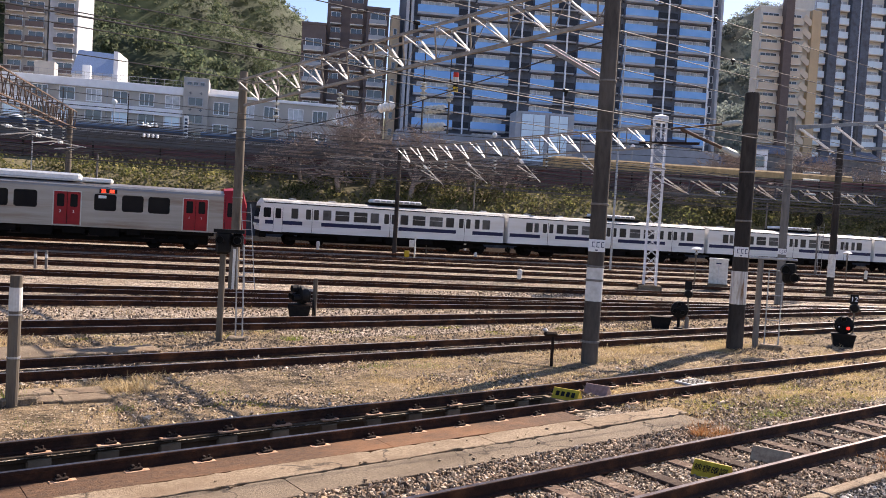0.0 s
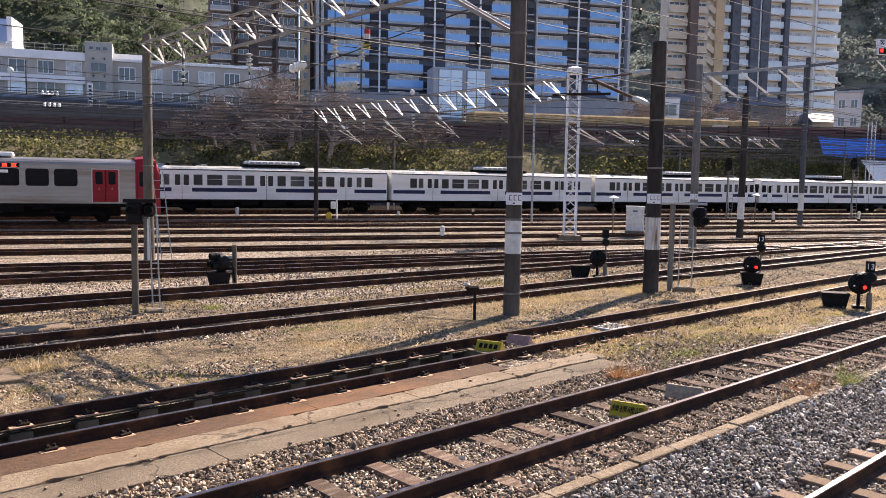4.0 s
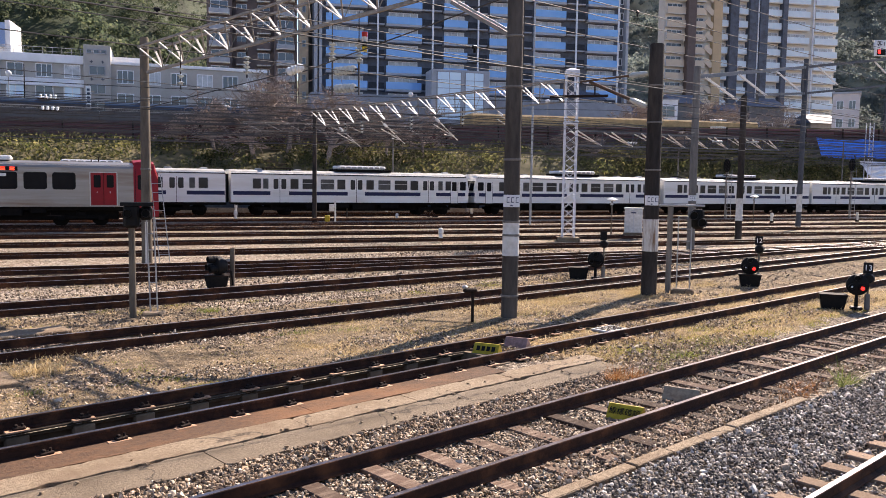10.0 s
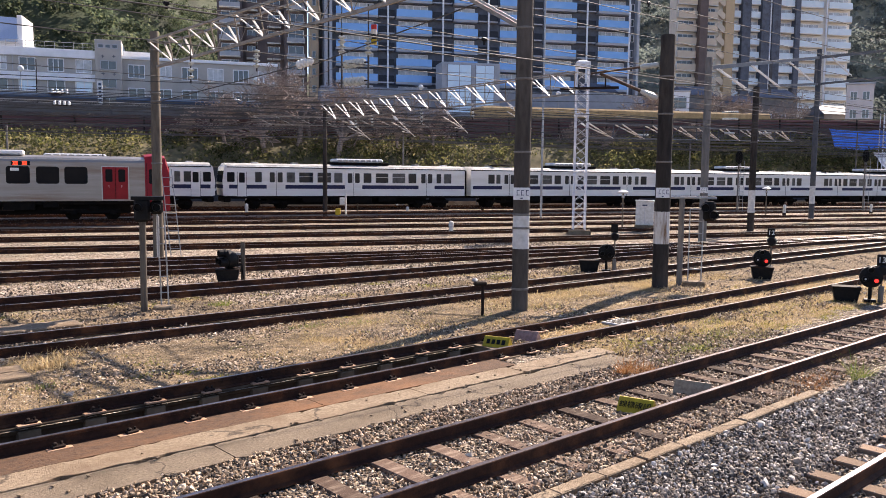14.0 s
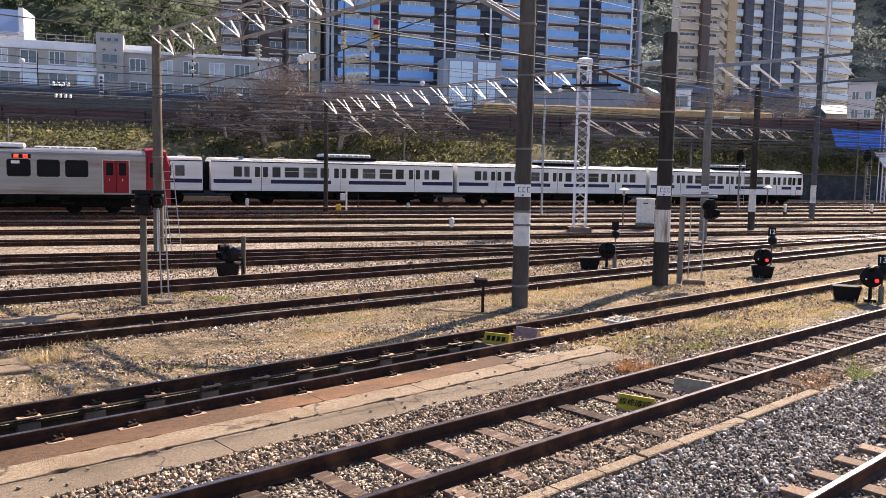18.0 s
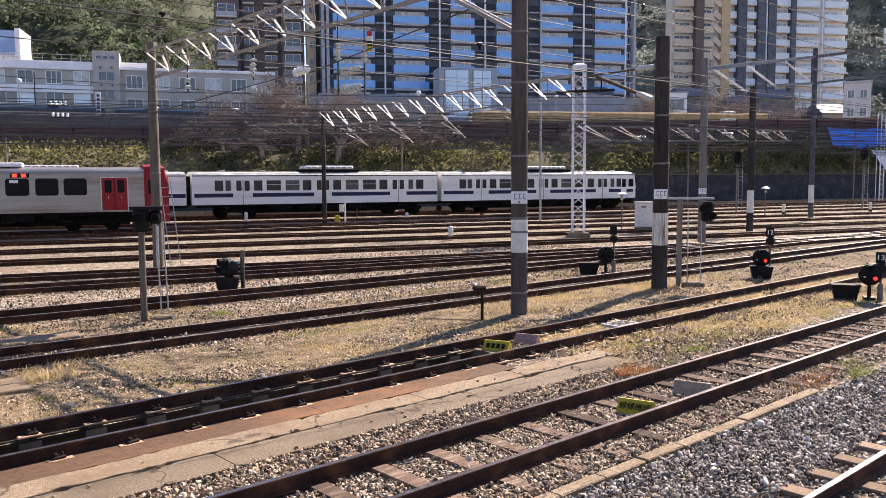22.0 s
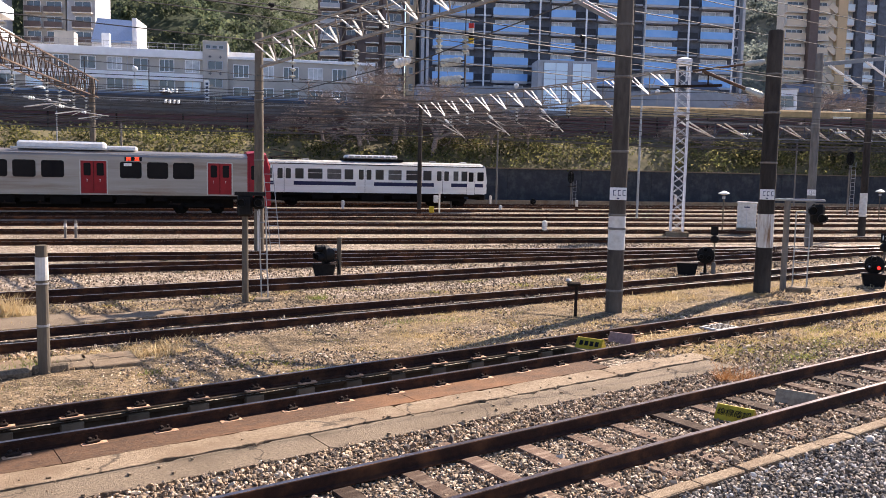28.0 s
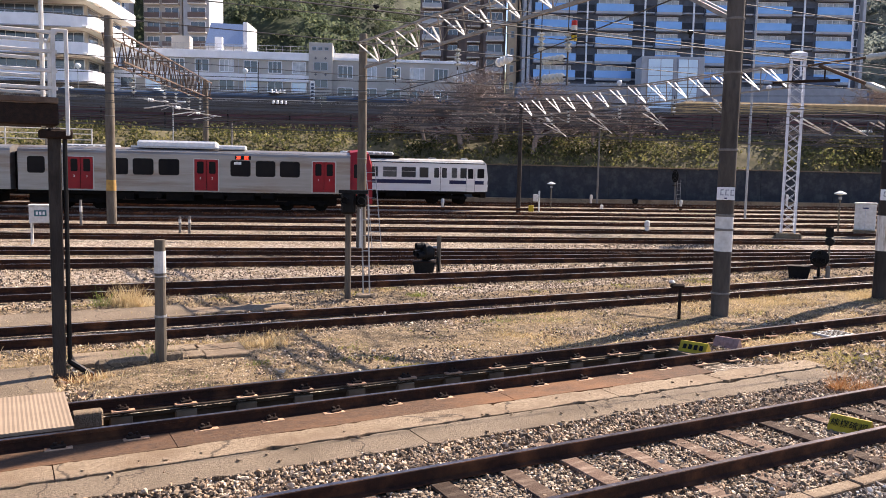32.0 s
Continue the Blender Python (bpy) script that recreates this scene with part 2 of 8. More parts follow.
M_POLE_BROWN = mat("brown_grey_concrete_pole", (0.092, 0.079, 0.067), 0.9, 0, (0.045, 0.038, 0.032), 5.0, 0.4, 50.0, (0.13, 0.112, 0.095), 1.5, stretch=(1, 1, 0.25), spec=0.12)
M_POLE_GREY = mat("grey_concrete_pole", (0.21, 0.195, 0.175), 0.88, 0, (0.12, 0.11, 0.10), 5.0, 0.3, 50.0, stretch=(1, 1, 0.25), spec=0.15)
M_POLE_TAN = mat("tan_concrete_pole", (0.155, 0.13, 0.10), 0.88, 0, (0.085, 0.07, 0.055), 5.0, 0.3, 50.0, stretch=(1, 1, 0.25), spec=0.15)
M_WHITEPAINT = mat("worn_white_paint", (0.66, 0.65, 0.62), 0.75, 0, (0.48, 0.46, 0.42), 6.0, 0.2)
M_STEEL = mat("galvanised_steel", (0.40, 0.41, 0.42), 0.5, 0.55, (0.28, 0.28, 0.28), 9.0, 0.1)
M_STEEL_RUST = mat("rusted_steel", (0.105, 0.066, 0.045), 0.8, 0.0, (0.055, 0.034, 0.024), 7.0, 0.3, third=(0.17, 0.12, 0.085))
M_BLACK = mat("black_paint", (0.006, 0.006, 0.0065), 0.5, 0, (0.014, 0.013, 0.013), 12.0, 0.1, spec=0.12)
M_WIRE = mat("wire", (0.085, 0.083, 0.082), 0.6, 0.0, (0.04, 0.039, 0.038), 3.0, spec=0.18)
M_CERAMIC = mat("white_porcelain", (0.72, 0.74, 0.74), 0.18, 0, (0.6, 0.62, 0.62), 5.0)
M_CERAMIC_GREY = mat("grey_porcelain", (0.46, 0.49, 0.48), 0.2, 0, (0.33, 0.36, 0.35), 5.0)
M_YELLOW = mat("yellow_paint", (0.46, 0.33, 0.015), 0.6, 0, (0.30, 0.21, 0.015), 9.0)
M_REDSIGNAL = glow("red_lamp", (1.0, 0.03, 0.02), 1.0)
M_LED = glow("led_orange", (1.0, 0.055, 0.02), 1.1)


# ---- mesh helpers ----
class Geo:
    """Collects vertices and faces of one mesh; face numbers pick the material slot."""

    def __init__(self):
        self.v, self.f, self.m = [], [], []

    def add(self, verts, faces, slot=0):
        o = len(self.v)
        self.v.extend(verts)
        self.f.extend([tuple(i + o for i in f) for f in faces])
        self.m.extend([slot] * len(faces))
        return self

    def box(self, c, size, bevel=0.0, rz=0.0, m=None, slot=0):
        """A box round c, with its edges cut by bevel, turned rz degrees about the vertical, or laid out by the matrix m."""
        hx, hy, hz = (a / 2 for a in size)
        t = m or (Matrix.Translation(c) @ Matrix.Rotation(radians(rz), 4, "Z"))
        if bevel <= 0:
            vs = [Vector((x, y, z)) for x in (-hx, hx) for y in (-hy, hy) for z in (-hz, hz)]
            fs = [(0, 1, 3, 2), (4, 6, 7, 5), (0, 4, 5, 1), (2, 3, 7, 6), (0, 2, 6, 4), (1, 5, 7, 3)]
        else:
            b = min(bevel, hx * 0.9, hy * 0.9, hz * 0.9)
            vs, fs = [], []
            for sx in (-1, 1):
                for sy in (-1, 1):
                    for sz in (-1, 1):
                        vs += [Vector((sx * hx, sy * (hy - b), sz * (hz - b))), Vector((sx * (hx - b), sy * hy, sz * (hz - b))), Vector((sx * (hx - b), sy * (hy - b), sz * hz))]
            q = lambda x, y, z, a: ((x * 2 + y) * 2 + z) * 3 + a
            for s in (0, 1):
                fs += [(q(s, 0, 0, 0), q(s, 0, 1, 0), q(s, 1, 1, 0), q(s, 1, 0, 0)), (q(0, s, 0, 1), q(0, s, 1, 1), q(1, s, 1, 1), q(1, s, 0, 1)), (q(0, 0, s, 2), q(0, 1, s, 2), q(1, 1, s, 2), q(1, 0, s, 2))]
                for u in (0, 1):
                    fs += [(q(0, s, u, 1), q(1, s, u, 1), q(1, s, u, 2), q(0, s, u, 2)), (q(s, 0, u, 0), q(s, 1, u, 0), q(s, 1, u, 2), q(s, 0, u, 2)), (q(s, u, 0, 0), q(s, u, 1, 0), q(s, u, 1, 1), q(s, u, 0, 1))]
                    fs += [(q(s, u, w, 0), q(s, u, w, 1), q(s, u, w, 2)) for w in (0, 1)]
        return self.add([t @ p for p in vs], fs, slot)

    def tube(self, a, b, r0, r1=None, n=8, slot=0, caps=True):
        """A round bar from a to b."""
        a, b = Vector(a), Vector(b)
        r1 = r0 if r1 is None else r1
        d = (b - a).normalized()
        u = d.orthogonal().normalized()
        w = d.cross(u)
        vs = []
        for p, r in ((a, r0), (b, r1)):
            vs += [p + (u * math.cos(k * math.tau / n) + w * math.sin(k * math.tau / n)) * r for k in range(n)]
        fs = [(k, (k + 1) % n, n + (k + 1) % n, n + k) for k in range(n)]
        if caps:
            fs += [tuple(range(n))[::-1], tuple(range(n, 2 * n))]
        return self.add(vs, fs, slot)

    def bar(self, a, b, w, h, slot=0):
        """A square bar from a to b, w wide across and h high."""
        a, b = Vector(a), Vector(b)
        d = b - a
        q = d.to_track_quat("X", "Z").to_matrix().to_4x4()
        return self.box(None, (d.length, w, h), 0, 0, Matrix.Translation((a + b) / 2) @ q, slot)

    def lathe(self, prof, c=(0, 0, 0), n=16, m=None, slot=0):
        """A turned body: prof is a row of (radius, height)."""
        t = m or Matrix.Translation(c)
        vs = [t @ Vector((r * math.cos(k * math.tau / n), r * math.sin(k * math.tau / n), z)) for r, z in prof for k in range(n)]
        fs = [(i * n + k, i * n + (k + 1) % n, (i + 1) * n + (k + 1) % n, (i + 1) * n + k) for i in range(len(prof) - 1) for k in range(n)]
        fs += [tuple(range(n))[::-1], tuple(range((len(prof) - 1) * n, len(prof) * n))]
        return self.add(vs, fs, slot)

    def sweep(self, prof, pts, slot=0, slots=None, closed=True):
        """The outline prof (across, up) drawn along level points."""
        pts = [Vector(p) for p in pts]
        n, vs = len(prof), []
        for i, p in enumerate(pts):
            d = (pts[min(i + 1, len(pts) - 1)] - pts[max(i - 1, 0)])
            d.z = 0
            d.normalize()
            side = Vector((-d.y, d.x, 0))
            vs += [p + side * a + Vector((0, 0, u)) for a, u in prof]
        for i in range(len(pts) - 1):
            for k in range(n if closed else n - 1):
                self.add([], [])
                self.f.append((len(self.v) + i * n + k, len(self.v) + (i + 1) * n + k, len(self.v) + (i + 1) * n + (k + 1) % n, len(self.v) + i * n + (k + 1) % n))
                self.m.append(slots[k] if slots else slot)
        if closed:
            o = len(self.v)
            self.f += [tuple(o + k for k in range(n)), tuple(o + (len(pts) - 1) * n + k for k in range(n))[::-1]]
            self.m += [slot, slot]
        self.v.extend(vs)
        return self

    def ring(self, x, z, w, h, t, y0, y1):
        """A rectangular frame round x and z, t wide, from y0 to y1."""
        vs = [Vector((x + sx * (w / 2 + e), y, z + sz * (h / 2 + e))) for y in (y0, y1) for e in (0, t) for sx, sz in ((-1, -1), (1, -1), (1, 1), (-1, 1))]
        fs = []
        for k in range(4):
            j = (k + 1) % 4
            fs += [(k, j, 4 + j, 4 + k), (8 + k, 8 + j, 12 + j, 12 + k), (k, j, 8 + j, 8 + k), (4 + k, 4 + j, 12 + j, 12 + k)]
        return self.add(vs, fs)

    def mesh(self, name, mats, smooth=False):
        me = bpy.data.meshes.new(name)
        me.from_pydata([tuple(p) for p in self.v], [], self.f)
        for m in (mats if isinstance(mats, (list, tuple)) else [mats]):
            me.materials.append(m)
        me.polygons.foreach_set("material_index", self.m)
        b = bmesh.new()
        b.from_mesh(me)
        bmesh.ops.recalc_face_normals(b, faces=b.faces)
        b.to_mesh(me)
        b.free()
        if smooth:
            me.polygons.foreach_set("use_smooth", [True] * len(me.polygons))
            me.set_sharp_from_angle(angle=radians(40))
        return me


def part(name, geo, mats, parent=None, label="", smooth=False, at=None):
    ob = new(name, geo.mesh(name, mats, smooth) if isinstance(geo, Geo) else geo)
    ob.parent = parent
    if at is not None:
        ob.matrix_basis = at
    return tagged(ob, label) if label else ob


def thing(name, label, category, at=None, group="", kind=""):
    ob = new(name)
    ob.empty_display_size = 0.2
    if at is not None:
        ob.matrix_basis = at
    return tagged(ob, label, category, group, kind)


def L(az, p, s, z=0.0):
    """A point of the plan: along the line that runs az degrees right of ahead, p metres off, s metres on."""
    a = radians(az)
    return Vector((-math.cos(a) * p + math.sin(a) * s, math.sin(a) * p + math.cos(a) * s, z))


def LM(az, p, s, z=0.0):
    """The pose whose x runs along that line and whose y points away from the camera."""
    v = L(az, p, s, z)
    return pose(v.x, v.y, v.z, 0, 0, 90 - az)


def words(text, size, m, name="marking", depth=0.004):
    """Raised letters, centred, in the x-z plane, facing -y."""
    c = bpy.data.curves.new(name, "FONT")
    c.body, c.size, c.align_x, c.align_y, c.extrude, c.resolution_u = text, size, "CENTER", "CENTER", depth, 2
    o = bpy.data.objects.new(name, c)
    scene.collection.objects.link(o)
    me = bpy.data.meshes.new_from_object(o.evaluated_get(bpy.context.evaluated_depsgraph_get()))
    bpy.data.objects.remove(o)
    bpy.data.curves.remove(c)
    me.transform(Matrix.Rotation(radians(90), 4, "X"))
    me.materials.clear()
    me.materials.append(m)
    return me

# ---- ground ----
AZ = 52.0            # the near tracks
PIT_P, PIT_HALF, PIT_END = 9.83, 0.44, 10.2


def spaced(fine0, fine1, step, far):
    a = list(np.arange(fine0, fine1 + 1e-6, step))
    out, d = [], step
    x = fine1
    while x < far:
        d *= 1.35
        x += d
        out.append(x)
    lo, d, x = [], step, fine0
    while x > -far:
        d *= 1.35
        x -= d
        lo.append(x)
    return np.array(lo[::-1] + a + out)


def ground_sheet():
    ps = np.unique(np.round(np.concatenate([spaced(2.2, 25.0, 0.3, 3200), [PIT_P - PIT_HALF, PIT_P + PIT_HALF]]), 3))
    ss = np.unique(np.round(np.concatenate([spaced(-6.0, 26.0, 0.3, 3200), [PIT_END]]), 3))
    g = Geo()
    for p in ps:
        for s in ss:
            q = L(AZ, p, s)
            near = 2 < p < 60 and -60 < s < 90
            z = -0.19
            if near and not 9.2 < p < 10.5:
                z += 0.022 * noise.noise(q * 1.1) + 0.018 * noise.noise(q * 3.7)
                if 10.9 < p < 14.0:
                    z += 0.05 * noise.noise(q * 0.6) + 0.03
                if 3.3 < p < 5.2:
                    z -= 0.03
            g.v.append(Vector((q.x, q.y, z)))
    n = len(ss)
    for i in range(len(ps) - 1):
        pc = (ps[i] + ps[i + 1]) / 2
        for k in range(n - 1):
            sc = (ss[k] + ss[k + 1]) / 2
            if abs(pc - PIT_P) < PIT_HALF and -80 < sc < PIT_END:
                continue
            j = pc + 0.5 * noise.noise(Vector((pc * 0.7, sc * 0.5, 3)))
            slot = 0
            # far strip widened below s = 9: darker soil stands in for walkway shadow, weeds
            if 10.8 < j < 14.1 or (PIT_END + 1 < sc and 7.8 < j < 14.1) or 16.0 < j < (18.7 if sc < 9 else 17.2):
                slot = 1
            elif j > 16.0:
                slot = 2
            g.f.append((i * n + k, (i + 1) * n + k, (i + 1) * n + k + 1, i * n + k + 1))
            g.m.append(slot)
    ob = part("ground", g, [M_BALLAST, M_EARTH, M_FAR_BED], smooth=True)
    return tagged(ob, "stony railway yard ground of ballast, dry earth and dust", "ground", kind="structure")


ground_sheet()

RAIL = [(-0.064, -0.153), (0.064, -0.153), (0.064, -0.142), (0.012, -0.125), (0.009, -0.045), (0.033, -0.035), (0.033, -0.006), (0.027, 0.0), (-0.027, 0.0), (-0.033, -0.006), (-0.033, -0.035), (-0.009, -0.045), (-0.012, -0.125), (-0.064, -0.142)]
RAILSLOT = [0] * 14
RAILSLOT[7] = 1


def track(label, line, head, z=0.0, sleepers=(), size=(0.2, 2.1), sleeper_mat=None, lift=0.0):
    """A railway track: line gives its centre points, first to last."""
    t = thing("railway_track", label, "railway track", group="yard tracks", kind="structure")
    line = [Vector(p) for p in line]
    for side in (-0.566, 0.566):
        pts = []
        for i, p in enumerate(line):
            d = line[min(i + 1, len(line) - 1)] - line[max(i - 1, 0)]
            d.z = 0
            d.normalize()
            pts.append(p + Vector((-d.y, d.x, 0)) * side + Vector((0, 0, z)))
        part("rail", Geo().sweep(RAIL, pts, slots=RAILSLOT), [M_RAIL, head], t)
    if sleepers:
        s0, s1, step = sleepers
        d = (line[-1] - line[0]).normalized()
        me = Geo().box((0, 0, 0), (size[0], size[1], 0.14), 0.012).mesh("sleeper", sleeper_mat or M_SLEEPER)
        k = s0
        while k < s1:
            c = line[0] + d * (k - line_s(line[0], d))
            part("sleeper", me, None, t, at=Matrix.Translation((c.x, c.y, z - 0.225 + lift + random.uniform(-0.006, 0.006))) @ Matrix.Rotation(math.atan2(d.y, d.x) + random.uniform(-0.02, 0.02), 4, "Z"))
            k += step * random.uniform(0.94, 1.06)
    return t


def line_s(p, d):
    return p.x * d.x + p.y * d.y


def straight(az, p, s0, s1, n=2):
    return [L(az, p, s0 + (s1 - s0) * i / (n - 1)) for i in range(n)]


def bent(az0, p0, s0, s1, az1, s2, n=7):
    """Straight from s0 to s1, then a curve that turns to az1 by s2, and on."""
    pts = [L(az0, p0, s0), L(az0, p0, s1)]
    p, a = pts[-1].copy(), az0
    step = (s2 - s1) / n
    for k in range(n):
        a += (az1 - az0) / n
        p = p + Vector((math.sin(radians(a)), math.cos(radians(a)), 0)) * step
        pts.append(p.copy())
    pts.append(p + Vector((math.sin(radians(az1)), math.cos(radians(az1)), 0)) * 80)
    return pts


track("nearest track with polished rails on wooden sleepers in grey ballast", straight(AZ, 2.45, -40, 120), M_RAILSHINE, 0.0, (-4, 34, 0.62), (0.22, 2.1), M_SLEEPER_TAN)
track("siding track with rusty rails on weathered wooden sleepers", straight(AZ, 6.14, -40, 120), M_RAILTOP, 0.0, (-3, 36, 0.74), (0.22, 2.1))
track("inspection pit track with rusty rails on concrete edges", straight(AZ, PIT_P, -60, 120), M_RAILTOP, 0.0)
track("rusty siding track in dry earth and ballast", straight(54.0, 15.05, -70, 120), M_RAILMID, 0.0)
track("siding track with worn rails in ballast", straight(56.8, 19.95, -70, 140), M_RAILMID, 0.0)
track("yard track curving into the ladder", straight(64.7, 25.3, -80, 150), M_RAILMID, 0.0)
track("yard track with worn rails", straight(70.3, 28.4, -80, 150), M_RAILMID, 0.0)
for pz, zz in ((33.3, 0.05), (38.1, 0.08), (43.1, 0.1), (48.3, 0.1)):
    track("yard track on brown ballast", straight(72.0, pz, -120, 200), M_RAILTOP, zz)
R_AZ, R_P, W_P = 69.5, 52.1, 61.45
track("track under the silver and red train", straight(R_AZ, R_P, -160, 240), M_RAILTOP, 0.1)
track("yard track between the trains", straight(R_AZ, 56.6, -160, 240), M_RAILTOP, 0.18)
track("main track under the white train", straight(R_AZ, W_P, -200, 260), M_RAILTOP, 0.25)
track("main track beside the retaining wall", straight(R_AZ, 65.6, -200, 260), M_RAILTOP, 0.25)


# ---- poles and overhead line ----
M_PLATE = mat("enamel_plate", (0.78, 0.79, 0.80), 0.4, 0, (0.66, 0.66, 0.66), 8.0)
M_RUSTSTREAK = mat("rust_streaked_white", (0.66, 0.64, 0.60), 0.8, 0, (0.52, 0.48, 0.42), 6.0, third=(0.17, 0.075, 0.02), tscale=2.6, stretch=(3, 3, 0.35))
# strut and tie steel, paled in colour as members that catch the sun
M_STRUT = mat("pale_sunlit_strut", (0.62, 0.60, 0.56), 0.55, 0.1, (0.42, 0.38, 0.33), 6.0)
M_TIE = mat("white_sunlit_tie_bar", (0.80, 0.80, 0.78), 0.5, 0, (0.62, 0.6, 0.56), 6.0)
M_TRUSS = mat("painted_truss_steel", (0.30, 0.28, 0.25), 0.6, 0.3, (0.20, 0.165, 0.13), 5.0)
M_DARKSTEEL = mat("dark_grey_steel", (0.10, 0.105, 0.115), 0.55, 0.3, (0.06, 0.06, 0.06), 5.0)


def pole(label, x, y, top, r0, r1, m, bands=(), white=None, plate=None, rust=None):
    t = thing("catenary_pole", label, "pole", pose(x, y, -0.25), "overhead line poles")
    h = top + 0.25
    shaft = Geo().lathe([(r0, 0), (r0 * 0.97 + r1 * 0.03, 0.2), (r1, h - 0.04), (r1 * 0.9, h)], n=20)
    part("shaft", shaft, m, t, smooth=True)
    rad = lambda z: r0 + (r1 - r0) * (z + 0.25) / h
    for z in bands:
        r = rad(z) + 0.012
        part("steel_band", Geo().lathe([(r, z + 0.22), (r + 0.006, z + 0.23), (r + 0.006, z + 0.26), (r, z + 0.27)], n=20), M_POLE_GREY, t, smooth=True)
    for z0, z1, mm in filter(None, (white, rust)):
        part("painted_band", Geo().lathe([(rad(z0) + 0.004, z0 + 0.25), (rad(z1) + 0.004, z1 + 0.25)], n=20), mm, t, "white painted band" if mm == M_WHITEPAINT else "rust-streaked painted band", smooth=True)
    if plate:
        z, bars = plate
        yaw = math.degrees(math.atan2(-x, y))
        at = pose(0, 0, z + 0.25, 0, 0, yaw) @ Matrix.Translation((0, -rad(z) - 0.014, 0))
        p = part("number_plate", Geo().box((0, 0, 0), (0.36, 0.012, 0.27), 0.004), M_PLATE, t, at=at)
        g = Geo()
        for k in range(3):
            g.box((-0.1 + 0.1 * k, -0.009, 0.02), (0.015, 0.008, 0.12)).box((-0.07 + 0.1 * k, -0.009, 0.075), (0.05, 0.008, 0.015)).box((-0.07 + 0.1 * k, -0.009, -0.03), (0.05, 0.008, 0.015))
        g.box((0, -0.009, -0.1), (0.05, 0.008, 0.03))
        part("lettering_bars", g, M_TRAINBLUE_DARK, p)
    return t


M_TRAINBLUE_DARK = mat("dark_blue_lettering", (0.03, 0.04, 0.1), 0.6)
M_TRAINRED_SIGN = mat("red_sign_paint", (0.5, 0.03, 0.02), 0.5)
M_OCHRE = mat("faded_ochre_paint", (0.42, 0.25, 0.06), 0.7, 0, (0.28, 0.16, 0.05), 6.0)
A_XY, B_XY, C_XY, D_XY, E_XY = (3.12, 18.05), (7.72, 22.0), (-8.12, 30.2), (15.33, 38.05), (21.5, 46.25)
M_STEELBLUE = mat("blue_grey_steel", (0.085, 0.089, 0.097), 0.65, 0.1, (0.05, 0.052, 0.057), 4.0)
pole("dark weathered concrete overhead line pole with a white band", *A_XY, 12.5, 0.186, 0.172, M_POLE_BROWN, (5.0, 3.4, 6.1, 1.72, 0.35, 2.02), (1.25, 2.0, M_WHITEPAINT), (2.48, 3))
pole("dark concrete pole with a rust-streaked white band", *B_XY, 6.72, 0.216, 0.192, M_POLE, (5.6, 4.6, 3.3), (1.05, 1.94, M_RUSTSTREAK), (2.46, 2))
pole("tan concrete pole carrying a lattice beam", *C_XY, 7.85, 0.19, 0.15, M_POLE_TAN, (5.7, 5.4, 3.2, 7.2))
pole("plain grey concrete overhead line pole", *D_XY, 8.55, 0.19, 0.165, M_POLE_GREY, (7.6, 5.2), None, (2.3, 1))
pole("dark concrete pole with a white base band", *E_XY, 8.15, 0.2, 0.175, M_POLE, (7.0, 5.0), (0.9, 2.2, M_WHITEPAINT))
g_pole = L(69.5, 58.2, 17.2)
pole("slim dark concrete pole beside the main track", g_pole.x, g_pole.y, 8.0, 0.17, 0.14, M_POLE, (7.0, 5.5))
pole("sunlit tan concrete pole with a yellow band", -21.41, 34.95, 9.5, 0.225, 0.19, M_POLE_TAN, (8.6, 7.4, 5.0), (1.55, 2.05, M_OCHRE))
f_pole = Vector((31.6, 58.1, 0))
pole("blue-grey steel pole with a white band near the signals", f_pole.x, f_pole.y, 12.3, 0.2, 0.175, M_STEELBLUE, (9.0, 7.0), (1.1, 2.4, M_WHITEPAINT))
pole("tall slim steel pole before the retaining wall", 11.5, 58.8, 17.0, 0.085, 0.07, M_STEEL, (9.0, 5.0))
x_pole = L(69.5, 68.0, -6.0)
pole("far concrete pole of the portal behind the train", x_pole.x, x_pole.y, 9.5, 0.24, 0.2, M_POLE_TAN, (8.0,))
for s_, p_, h_ in ((27.5, 68.5, 6.8), (-4.0, 68.5, 6.3), (-18.0, 68.5, 6.3), (60.0, 68.0, 7.0), (84.0, 67.0, 8.5)):
    v = L(69.5, p_, s_)
    pole("slim grey pole along the retaining wall", v.x, v.y, h_, 0.09, 0.07, M_POLE_GREY, (h_ - 1.0,))


